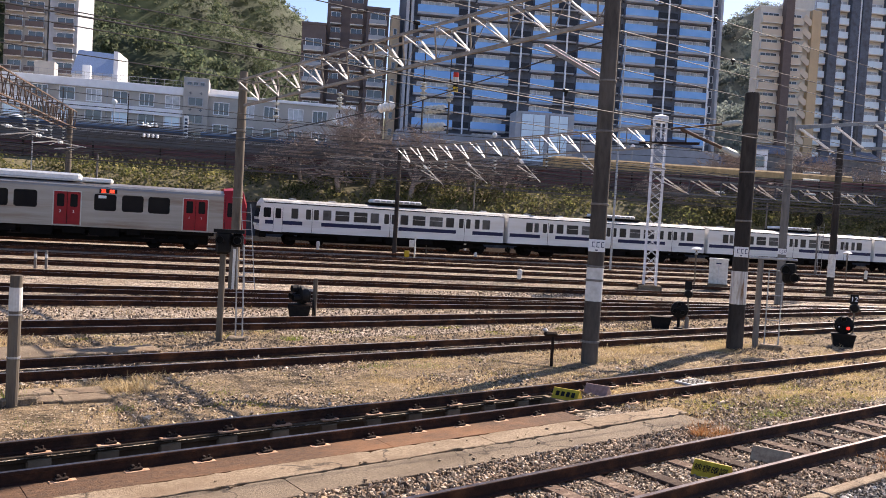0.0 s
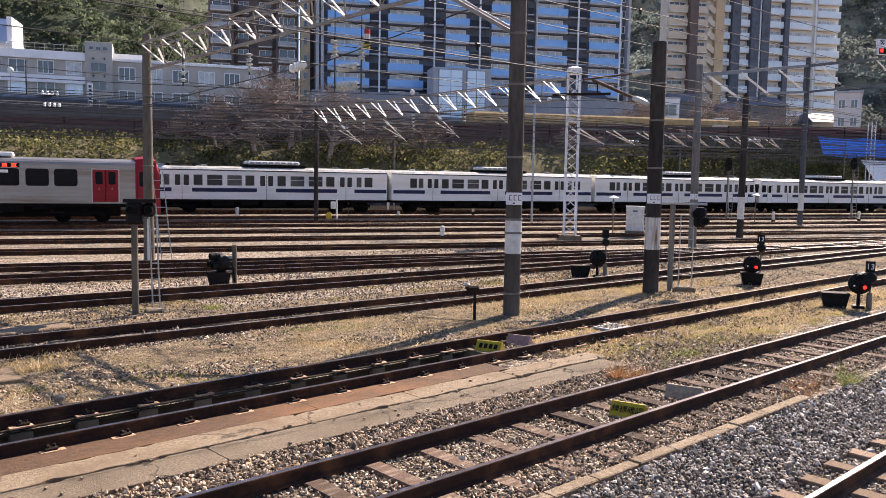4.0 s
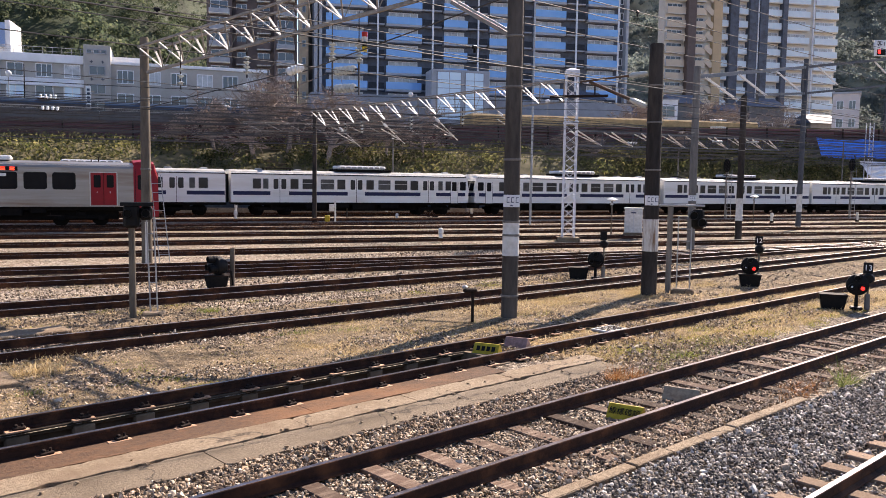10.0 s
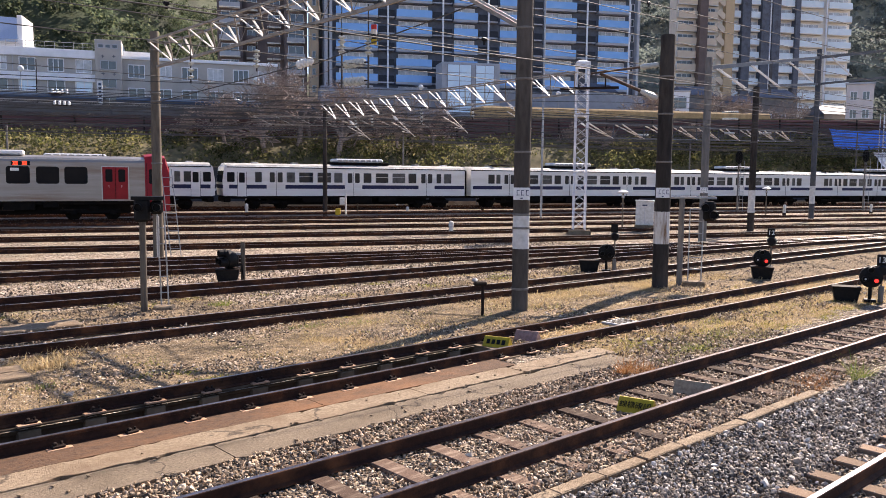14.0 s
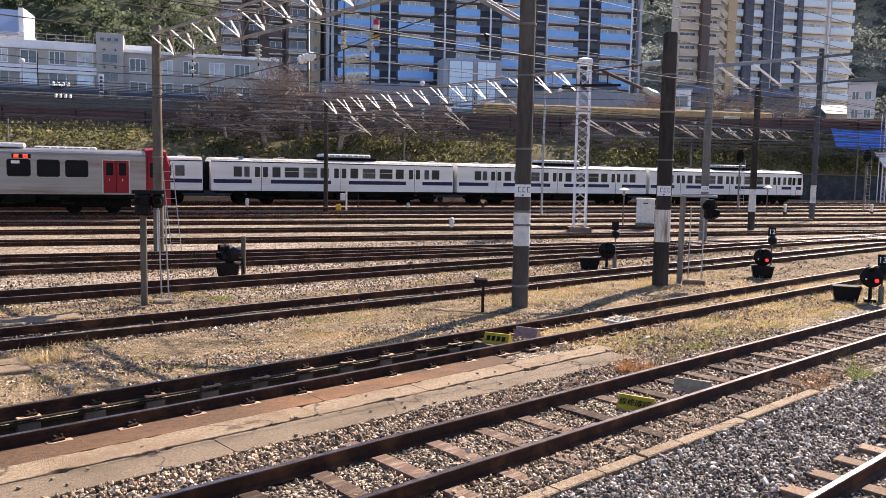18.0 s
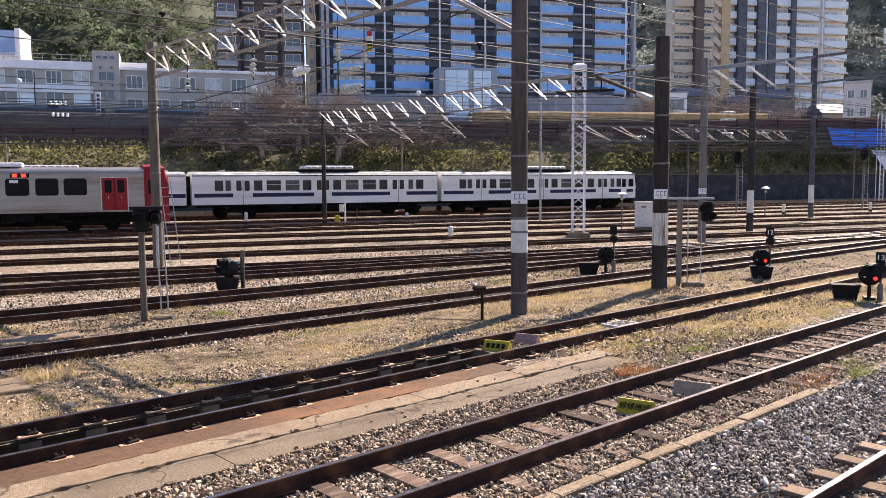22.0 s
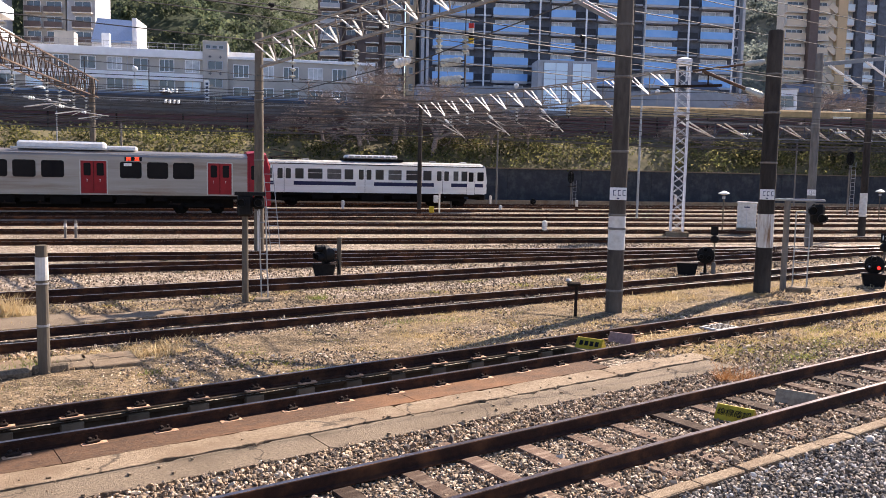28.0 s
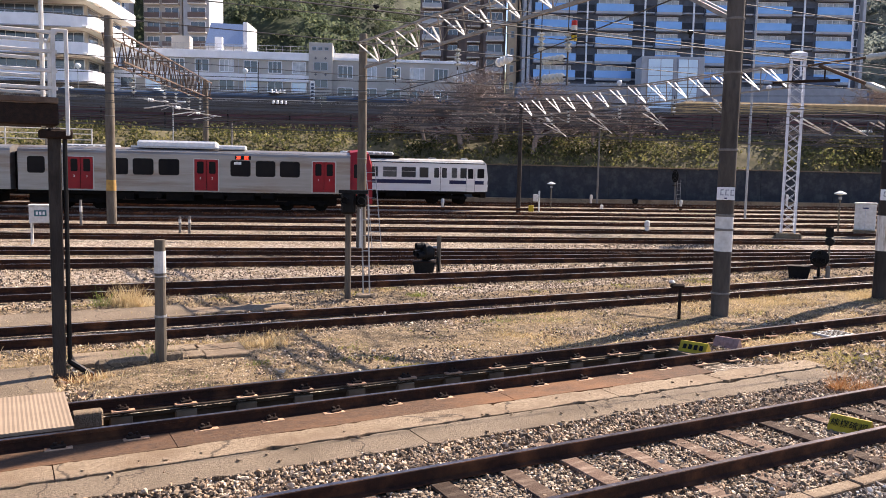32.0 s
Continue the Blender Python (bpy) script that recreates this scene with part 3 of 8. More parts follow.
def truss(label, a, b, depth, width, panels, m, strut, thin=0.05, v_only=False):
    """A lattice beam whose top chords run from a to b."""
    a, b = Vector(a), Vector(b)
    t = thing("lattice_beam", label, "lattice beam", Matrix.Translation(a), "overhead line beams")
    d = b - a
    side = Vector((-d.y, d.x, 0)).normalized() * width / 2
    down = Vector((0, 0, -depth))
    low = 0.0 if v_only else 1.0
    for off in (side, -side):
        part("top_chord", Geo().bar(off, d + off, 0.07, 0.07), m, t)
        if low:
            part("bottom_chord", Geo().bar(off + down, d + off + down, 0.07, 0.07), m, t)
    if not low:
        part("bottom_chord", Geo().bar(down, d + down, 0.08, 0.09), m, t)
    step = d / panels
    for k in range(panels):
        p0, p1, mid = step * k, step * (k + 1), step * (k + (0.5 if low else 0.85))
        for off in (side, -side):
            # sun put into colour: down-slanting braces pale, with v_only the others stay dark
            part("brace", Geo().bar(p0 + off, mid + off * low + down, thin, 0.03), strut, t)
            part("brace", Geo().bar(mid + off * low + down, p1 + off, thin * (1.0 if low else 0.6), 0.02), m if v_only else strut, t)
        part("cross_bar", Geo().bar(p0 + side, p0 - side, 0.04, 0.04), m, t)
        if low:
            part("cross_bar", Geo().bar(mid + side + down, mid - side + down, 0.04, 0.04), m, t)
    return t


truss("pale lattice beam between two concrete poles over the tracks", (-8.0, 30.05, 7.45), (3.0, 18.25, 8.3), 0.85, 0.62, 12, M_TRUSS, M_STRUT, 0.075, True)
knee = thing("knee_brace", "sloping steel brace from the beam to the pole", "steel brace", Matrix.Translation((3.05, 18.1, 6.15)), "overhead line beams")
part("brace", Geo().bar((0, 0.15, 0), (-1.2, 1.4, 0.95), 0.09, 0.09), M_TRUSS, knee)
part("brace", Geo().bar((0.15, 0.1, 0), (-1.05, 1.35, 0.95), 0.03, 0.05), M_STRUT, knee)
truss("pale lattice beam from the slim pole to the white tower", (g_pole.x, g_pole.y, 7.9), (10.3, 43.15, 8.4), 1.12, 0.62, 14, M_TRUSS, M_TIE, 0.09, True)
truss("rusty lattice beam over the tracks beside the silver train", (-21.3, 35.1, 8.75), (x_pole.x, x_pole.y, 9.3), 1.25, 0.9, 16, M_STEEL_RUST, M_STEEL_RUST, 0.05)
truss("far pale lattice beam under the wires", (10.6, 43.0, 5.75), (34.0, 66.0, 6.8), 0.8, 0.5, 9, M_DARKSTEEL, M_TIE, 0.11, True)
truss("far lattice beam beside the bare trees", L(69.5, 68.0, 14.0, 7.6), L(69.5, 68.0, 30.0, 7.9), 0.7, 0.6, 9, M_TRUSS, M_STRUT, 0.09, True)


def portal():
    """Two dark beams from the grey pole towards the signals, with pale ties."""
    t = thing("signal_gantry", "dark steel gantry with paired pale struts over the tracks", "signal gantry", Matrix.Translation((15.33, 38.05, 8.1)))
    a, b, c = Vector((0.2, 0.2, 0)), Vector((16.2, 20.0, 3.6)), Vector((31.0, 27.0, 6.0))
    for p, q in ((a, b), (b, c)):
        part("beam", Geo().bar(p, q, 0.16, 0.2), M_DARKSTEEL, t)
    part("lower_beam", Geo().bar(a + Vector((7, 8.6, 0.2)), b - Vector((0, 0, 1.9)), 0.14, 0.16), M_DARKSTEEL, t)
    part("lower_beam", Geo().bar(b - Vector((0, 0, 1.9)), c - Vector((0, 0, 2.2)), 0.14, 0.16), M_DARKSTEEL, t)
    for k, p in enumerate((a.lerp(b, 0.02), a.lerp(b, 0.26), a.lerp(b, 0.61), b.lerp(c, 0.08), b.lerp(c, 0.5))):
        q = p + Vector((2.0, 0.7, -1.0 - 0.07 * k))
        for off in (0, 0.3):
            part("tie", Geo().bar(p + Vector((off, off, 0)), q + Vector((off, off, 0)), 0.06, 0.05), M_TIE, t)
    for k in (0.45, 0.97):
        p = a.lerp(b, k)
        part("hanger", Geo().bar(p, p - Vector((0, 0, 1.9)), 0.14, 0.14), M_DARKSTEEL, t)
    p = b.lerp(c, 0.62)
    part("hanger", Geo().bar(p + Vector((0, 0, 0.6)), p - Vector((0, 0, 5.8)), 0.12, 0.12), M_DARKSTEEL, t)
    return t


portal()
gs = thing("route_indicator", "white indicator box with a red light on the gantry", "railway signal", Matrix.Translation((39.1, 60.85, 13.6)) @ Matrix.Scale(0.8, 4))
part("box", Geo().box((0, 0, 0.5), (1.5, 0.3, 0.8), 0.03).box((0, 0, -0.25), (1.3, 0.3, 0.7), 0.03), M_PLATE, gs)
for ch_, x_ in (("客", -0.3), ("1", 0.15), ("1", 0.42)):
    part("digit", words(ch_, 0.55, M_BLACK, "digit"), None, gs, at=pose(x_, -0.17, 0.52, 0, 0, 0))
part("lamp_panel", Geo().box((-0.1, -0.16, -0.25), (0.9, 0.03, 0.55), 0.01), M_BLACK, gs)
part("lamp", Geo().box((-0.3, -0.18, -0.2), (0.3, 0.02, 0.35), 0.01), M_REDSIGNAL, gs)


def wire(label, pts, r=0.008, sag=0.0, name="overhead_wire"):
    """A hanging wire through pts; each span sags."""
    g, path = Geo(), []
    for a, b in zip(pts, pts[1:]):
        n = 8 if sag else 1
        for k in range(n):
            u = k / n
            q = Vector(a).lerp(Vector(b), u)
            path.append(q - Vector((0, 0, sag * 4 * u * (1 - u))))
    path.append(Vector(pts[-1]))
    n, d = 5, (path[-1] - path[0]).normalized()
    u = d.orthogonal().normalized()
    w = d.cross(u)
    g.v = [q + (u * math.cos(k * math.tau / n) + w * math.sin(k * math.tau / n)) * r for q in path for k in range(n)]
    g.f = [(i * n + k, i * n + (k + 1) % n, (i + 1) * n + (k + 1) % n, (i + 1) * n + k) for i in range(len(path) - 1) for k in range(n)]
    g.m = [0] * len(g.f)
    return tagged(part(name, g, M_WIRE), label, "wire", "overhead wires")


def insulator(label, a, b, discs=4, r=0.095):
    """A string of porcelain discs from a to b."""
    a, b = Vector(a), Vector(b)
    q = (b - a).to_track_quat("Z", "X").to_matrix().to_4x4()
    t = thing("insulator", label, "insulator", Matrix.Translation(a) @ q, "line insulators")
    n = (b - a).length
    part("rod", Geo().tube((0, 0, -0.1), (0, 0, n + 0.1), 0.025, n=6), M_IRON, t)
    for k in range(discs):
        z = n * (k + 0.5) / discs
        part("disc", Geo().lathe([(0.04, z - 0.05), (r, z - 0.022), (r * 0.95, z + 0.0), (0.06, z + 0.03), (0.05, z + 0.08)], n=14), M_CERAMIC_GREY, t, smooth=True)
    return t


# strings under the lattice beams and on the wire crossings
for top_, low_, n_ in (((-6.42, 28.26, 6.63), (-6.42, 28.26, 5.95), 3), ((-4.0, 26.68, 6.8), (-4.0, 26.68, 6.2), 4), ((-1.22, 24.96, 7.0), (-1.22, 24.96, 6.45), 4), ((-0.41, 23.98, 6.83), (-0.41, 23.98, 6.3), 4)):
    insulator("white porcelain insulator string under the lattice beam", top_, low_, n_, 0.115)
    wire("steel hanger above the insulator string", [top_, (top_[0], top_[1], top_[2] + 0.9)], 0.016, name="hanger_rod")
for z_ in (6.1, 5.58):
    insulator("grey porcelain insulator string between the hangers", (-1.12, 24.9, z_ + 0.04), (-0.5, 24.05, z_), 5, 0.13)
for x_, y_, z_ in ((-1.22, 24.96, 6.4), (-0.41, 23.98, 6.3)):
    wire("dark hanger below the insulator string", [(x_, y_, z_), (x_, y_, z_ - 0.95)], 0.03, name="hanger_rod")
mk = thing("striped_marker", "red, white and yellow striped marker hanging on a rod", "marker", Matrix.Translation((-0.25, 23.99, 6.6)))
for k_, m_ in enumerate((M_YELLOW, M_BLACK, M_WHITEPAINT, M_TRAINRED_SIGN)):
    part("stripe", Geo().tube((0, 0, 0.14 * k_), (0, 0, 0.14 * k_ + 0.138), 0.085, n=12), m_, mk)
for x_, y_, z_ in ((-22.43, 57.77, 8.15), (-22.32, 57.82, 7.36)):
    row = thing("insulator_row", "row of four white insulators on a short bar", "insulator", pose(x_, y_, z_, 0, 0, 20), "line insulators")
    part("bar", Geo().box((0.45, 0, 0), (1.3, 0.07, 0.06), 0.01), M_IRON, row)
    for k_ in range(4):
        part("insulator", Geo().lathe([(0.04, 0.03), (0.1, 0.08), (0.07, 0.16), (0.11, 0.2), (0.05, 0.3)], c=(0.3 * k_, 0, 0), n=12), M_CERAMIC, row, smooth=True)
for a_, b_ in (((23.3, 55.29, 7.44), (24.3, 54.9, 7.43)), ((23.34, 55.28, 6.97), (24.3, 54.9, 6.95)), ((23.5, 55.2, 5.99), (24.1, 54.95, 5.98)), ((16.2, 52.0, 5.6), (17.0, 51.8, 5.6)), ((27.5, 58.5, 6.2), (28.3, 58.2, 6.2))):
    insulator("long white strain insulator in a feeder wire", a_, b_, 9, 0.09)
b_c = lambda k, z: Vector((g_pole.x, g_pole.y, 7.9)).lerp(Vector((10.3, 43.15, 8.4)), k) + Vector((0, 0, z))
for k in (0.16, 0.24, 0.46, 0.66, 0.85):
    insulator("grey porcelain insulator under the far lattice beam", b_c(k, -1.0), b_c(k, -1.9), 4, 0.12)
l_c = lambda k, z: Vector((-21.3, 35.1, 8.75)).lerp(Vector((x_pole.x, x_pole.y, 9.3)), k) + Vector((0, 0, z))
for k in (0.14, 0.42, 0.55, 0.72, 0.9):
    insulator("dark hanging insulator string under the rusty beam", l_c(k, -1.35), l_c(k, -2.5), 5, 0.13)


def cantilever(label, root, tip, drop):
    """A hinged bracket that holds the contact wire."""
    root, tip = Vector(root), Vector(tip)
    t = thing("cantilever_bracket", label, "line bracket", Matrix.Translation(root), "line brackets")
    d = tip - root
    part("stay_tube", Geo().tube((0, 0, 0), d, 0.03, n=8), M_STRUT, t)
    part("lower_tube", Geo().tube((0, 0, -drop), d * 0.85, 0.035, n=8), M_STRUT, t)
    part("steady_arm", Geo().tube(d * 0.85, d * 0.45 + Vector((0, 0, -drop * 0.9)), 0.02, n=6), M_STRUT, t)
    part("insulator", Geo().lathe([(0.05, 0), (0.1, 0.05), (0.06, 0.1), (0.1, 0.15), (0.06, 0.2), (0.1, 0.25), (0.05, 0.32)], n=12, m=Matrix.Translation(d * 0.1) @ d.to_track_quat("Z", "X").to_matrix().to_4x4()), M_CERAMIC, t, smooth=True)
    return t


for k in (0.22, 0.5, 0.78):
    p = l_c(k, -2.6)
    cantilever("pale bracket under the rusty beam", p, p + Vector((1.9, 0.6, -0.25)), 0.5)
for k in (0.12, 0.33, 0.55, 0.78):
    p = b_c(k, -1.2)
    cantilever("pale bracket under the lattice beam", p, p + Vector((1.6, 0.9, -1.4)), 0.5)
arm = thing("cantilever_bracket", "dark triangular bracket arm with grey insulators on the pole", "line bracket", Matrix.Translation((7.5, 22.06, 5.0)), "line brackets")
part("stay_tube", Geo().tube((0.0, 0.0, 0.93), (-1.75, 0.5, 0.72), 0.03, n=8), M_STEEL_RUST, arm)
part("lower_tube", Geo().tube((0.0, 0.0, 0.03), (-1.5, 0.44, 0.72), 0.045, n=8), M_STEEL_RUST, arm)
part("steady_arm", Geo().bar((-2.55, 0.7, 0.31), (-1.0, 0.3, 0.33), 0.05, 0.07), M_IRON, arm)
part("drop_rod", Geo().tube((-1.35, 0.4, 0.68), (-1.35, 0.4, 0.32), 0.02, n=6), M_IRON, arm)
ribs = [(0.05, 0)] + [(0.07 + 0.016 * (k % 2), 0.06 + 0.045 * k) for k in range(9)] + [(0.05, 0.5)]
part("insulator", Geo().lathe(ribs, n=14, m=Matrix.Translation((0.0, 0.0, 0.03)) @ Vector((-1.5, 0.44, 0.69)).to_track_quat("Z", "X").to_matrix().to_4x4()), M_CERAMIC_GREY, arm, smooth=True)
part("insulator", Geo().lathe(ribs, n=14, m=Matrix.Translation((0.0, 0.0, 0.93)) @ Vector((-1.75, 0.5, -0.21)).to_track_quat("Z", "X").to_matrix().to_4x4()), M_CERAMIC_GREY, arm, smooth=True)
drum = thing("strain_insulator", "white porcelain strain insulator on a slanting wire", "insulator", Matrix.Translation((-2.67, 25.85, 6.19)), "line insulators")
part("body", Geo().lathe([(0.05, 0)] + [(0.12 + 0.03 * (k % 2), 0.05 + 0.055 * k) for k in range(9)] + [(0.06, 0.57)], n=14, m=pose(0, 0, 0, 0, 70, 0)), M_CERAMIC, drum, smooth=True)


def lattice_tower():
    """A white square lattice mast with a cap."""
    t = thing("lattice_tower", "white painted square lattice steel mast with a capped top", "lattice tower", pose(10.5, 43.03, -0.15, 0, 0, -8))
    h, w = 8.9, 0.31
    for sx in (-1, 1):
        for sy in (-1, 1):
            part("leg", Geo().bar((sx * w, sy * w, 0), (sx * w, sy * w, h), 0.07, 0.07), M_TOWERWHITE, t)
    n = 17
    for k in range(n):
        z0, z1 = 0.25 + k * 0.49, 0.25 + (k + 1) * 0.49
        for a, b in (((-w, -w), (w, -w)), ((w, -w), (w, w)), ((w, w), (-w, w)), ((-w, w), (-w, -w))):
            part("lacing", Geo().bar((*a, z0), (*b, z1), 0.085, 0.014), M_TOWERWHITE, t)
            part("lacing", Geo().bar((*b, z0), (*a, z1), 0.085, 0.014), M_TOWERWHITE, t)
    part("cap", Geo().box((0, 0, h), (0.74, 0.74, 0.3), 0.02).lathe([(0.5, h + 0.15), (0.05, h + 0.28)], n=4, m=Matrix.Rotation(radians(45), 4, "Z")), M_TOWERWHITE, t)
    part("collar", Geo().box((0, 0, 6.3), (0.76, 0.76, 0.12), 0.02), M_TOWERWHITE, t)
    part("footing", Geo().box((0, 0, 0.05), (1.2, 1.2, 0.3), 0.04), M_CONC, t)


M_TOWERWHITE = mat("white_steel_paint", (0.70, 0.72, 0.77), 0.5, 0.0, (0.54, 0.55, 0.59), 4.0)
lattice_tower()


NEAR_WIRES = ((9.9, 4.86, 0.011), (15.0, 6.22, 0.011), (15.0, 7.05, 0.012), (20.0, 7.0, 0.012), (15.0, 5.72, 0.010), (16.0, 8.38, 0.014), (16.0, 9.48, 0.014), (16.5, 8.15, 0.013), (15.05, 5.27, 0.010), (19.9, 5.2, 0.010))
for p_, z_, r_ in NEAR_WIRES:
    wire("dark overhead wire along the near tracks", [L(54, p_, -60, z_), L(54, p_, 140, z_)], r_)
for p_, z0_ in ((25.3, 0.0), (28.4, 0.0), (33.3, 0.05), (38.1, 0.1), (43.1, 0.1), (48.3, 0.1), (52.1, 0.1), (56.6, 0.2), (61.4, 0.25), (65.6, 0.25)):
    a_ = 69.5 if p_ > 50 else 71.5
    wire("contact wire over a yard track", [L(a_, p_, -130, z0_ + 5.1), L(a_, p_, 220, z0_ + 5.1)], 0.011)
    wire("sagging messenger wire over a yard track", [L(a_, p_, s_, z0_ + 5.95) for s_ in range(-130, 221, 50)], 0.011, 0.5)
for p_, z_ in ((57.0, 6.6), (59.0, 7.2), (60.5, 6.9), (63.0, 7.6), (64.0, 6.4), (66.0, 7.1), (67.5, 7.9), (68.0, 6.5), (68.5, 8.3), (69.0, 7.0), (69.5, 8.8)):
    wire("feeder wire over the main tracks", [L(71.0, p_, s_, z_) for s_ in range(-130, 221, 70)], 0.018, 0.35)
for k in range(16):
    p_, z_ = 70.2 + 0.28 * k, 6.1 + (k * 0.617) % 3.3
    wire("feeder wire along the embankment", [L(72.5, p_, s_, z_) for s_ in range(-130, 221, 50)], 0.02, 0.22)
for k in range(15):
    p_, z_, a_ = 64.0 + 0.45 * k, 5.9 + (k * 0.737) % 3.6, 69.0 + (k * 1.37) % 4.5
    wire("feeder wire along the embankment", [L(a_, p_, s_, z_) for s_ in range(-130, 221, 50)], 0.02, 0.3)
wire("slanting guy wire from the tan pole", [(-8.1, 30.1, 5.35), (-2.7, 25.85, 6.17), (-2.1, 25.85, 6.25), (3.0, 18.2, 7.0)], 0.018)
wire("thin steel rod hanging beside the pole", [(3.55, 19.6, 0.0), (3.62, 19.6, 9.5)], 0.012, name="guy_rod")
for p_, z_, s_ in ((16.0, 8.38, 10.2), (16.0, 9.48, 21.0), (15.0, 7.05, 9.5), (20.0, 7.0, 8.0), (16.0, 8.38, 22.0), (15.0, 6.22, 14.0)):
    q = L(54, p_, s_, z_)
    t_ = thing("wire_clamp", "small black clamp on an overhead wire", "wire clamp", Matrix.Translation(q), "wire clamps")
    part("clamp", Geo().box((0, 0, 0), (0.16, 0.07, 0.09), 0.02, 36).box((0, 0, -0.09), (0.06, 0.05, 0.1), 0.01, 36), M_BLACK, t_)


# ---- trains ----
M_TRAINWHITE = mat("cream_white_paint", (0.78, 0.765, 0.73), 0.5, 0, (0.70, 0.68, 0.64), 1.2, third=(0.68, 0.65, 0.59), tscale=0.6, stretch=(0.3, 1, 2.5))
M_TRAINBLUE = mat("blue_stripe", (0.008, 0.012, 0.06), 0.5, 0, (0.007, 0.010, 0.045), 2.0)
M_TRAINROOF = mat("grey_roof", (0.36, 0.36, 0.35), 0.7, 0, (0.22, 0.21, 0.2), 2.0, third=(0.5, 0.5, 0.48))
M_STAINLESS = mat("stainless_steel", (0.33, 0.315, 0.30), 0.4, 0.65, (0.27, 0.25, 0.23), 1.5, third=(0.21, 0.155, 0.12), tscale=0.5, stretch=(0.25, 1, 3.0))
M_TRAINRED = mat("train_red", (0.27, 0.006, 0.011), 0.45, 0, (0.20, 0.005, 0.009), 2.0)
M_UNDER = mat("underframe", (0.007, 0.0065, 0.006), 0.9, 0, (0.014, 0.011, 0.009), 3.0, 0.2, spec=0.05)
M_GLASS = mat("dark_window_glass", (0.006, 0.007, 0.010), 0.1, 0, (0.010, 0.011, 0.014), 0.7, spec=0.08)
M_GLASSMID = mat("tinted_window_glass", (0.022, 0.026, 0.033), 0.1, 0, (0.013, 0.015, 0.019), 0.9, spec=0.3)
M_GLASSGREY = mat("blinds_behind_glass", (0.10, 0.10, 0.10), 0.15, 0, (0.03, 0.032, 0.035), 1.4, spec=0.3)
M_RUBBER = mat("black_rubber", (0.012, 0.012, 0.012), 0.8, spec=0.1)
M_FRAMEALU = mat("alu_frame", (0.5, 0.5, 0.5), 0.4, 0.6)
M_ACWHITE = mat("rooftop_white", (0.78, 0.78, 0.77), 0.6, 0, (0.62, 0.62, 0.61), 3.0)
M_WHITEMARK = mat("white_marking", (0.85, 0.85, 0.85), 0.5)


def body_shape(length, half, z0, z1, ztop, x0=0.0):
    """A car body: straight sides, tumbled roof edge."""
    prof = [(-half, z0), (-half, z1 - 0.12), (-half + 0.05, z1), (-half + 0.32, z1 + 0.14), (-half * 0.45, ztop - 0.03), (0, ztop)]
    prof = prof + [(-a, u) for a, u in prof[-2::-1]]
    g = Geo()
    n = len(prof)
    vs = [Vector((x, a, u)) for x in (x0, x0 + length) for a, u in prof]
    fs = [(k, k + 1, n + k + 1, n + k) for k in range(n - 1)] + [(n - 1, 0, n, 2 * n - 1), tuple(range(n)), tuple(range(n, 2 * n))[::-1]]
    slots = [0] * 2 + [1] * (n - 5) + [0] * 2 + [0, 0, 0]
    g.v, g.f, g.m = vs, fs, slots[: len(fs)] + [0] * (len(fs) - len(slots))
    return g


def rounded_pane(x0, x1, z0, z1, y, d, r=0.08):
    """A plate with round corners, standing along x, d thick."""
    g, pts = Geo(), []
    for cx, cz, a0 in ((x1 - r, z1 - r, 0), (x0 + r, z1 - r, 90), (x0 + r, z0 + r, 180), (x1 - r, z0 + r, 270)):
        for k in range(4):
            a = radians(a0 + 30 * k)
            pts.append((cx + r * math.cos(a), cz + r * math.sin(a)))
    n = len(pts)
    vs = [Vector((x, y, z)) for x, z in pts] + [Vector((x, y - d, z)) for x, z in pts]
    return g.add(vs, [tuple(range(n)), tuple(range(n, 2 * n))[::-1]] + [(k, (k + 1) % n, n + (k + 1) % n, n + k) for k in range(n)])


def bogie(parent, x):
    f = Geo()
    for y in (-1.0, 1.0):
        f.box((x, y, 0.5), (2.9, 0.14, 0.22), 0.03)
        f.box((x, y, 0.68), (0.5, 0.2, 0.3), 0.03)
        for dx in (-1.05, 1.05):
            f.box((x + dx, y, 0.43), (0.34, 0.24, 0.3), 0.04)
    f.box((x, 0, 0.5), (0.4, 2.0, 0.2), 0.03)
    b = part("bogie", f, M_UNDER, parent)
    for dx in (-1.05, 1.05):
        w = Geo()
        for y in (-0.55, 0.55):
            m = Matrix.Translation((x + dx, y, 0.41)) @ Matrix.Rotation(radians(90), 4, "X")
            w.lathe([(0.45, -0.03), (0.45, -0.01), (0.41, 0.0), (0.41, 0.06), (0.3, 0.065)], n=20, m=m)
        w.tube((x + dx, -0.6, 0.41), (x + dx, 0.6, 0.41), 0.07)
        part("wheelset", w, M_UNDER, b)


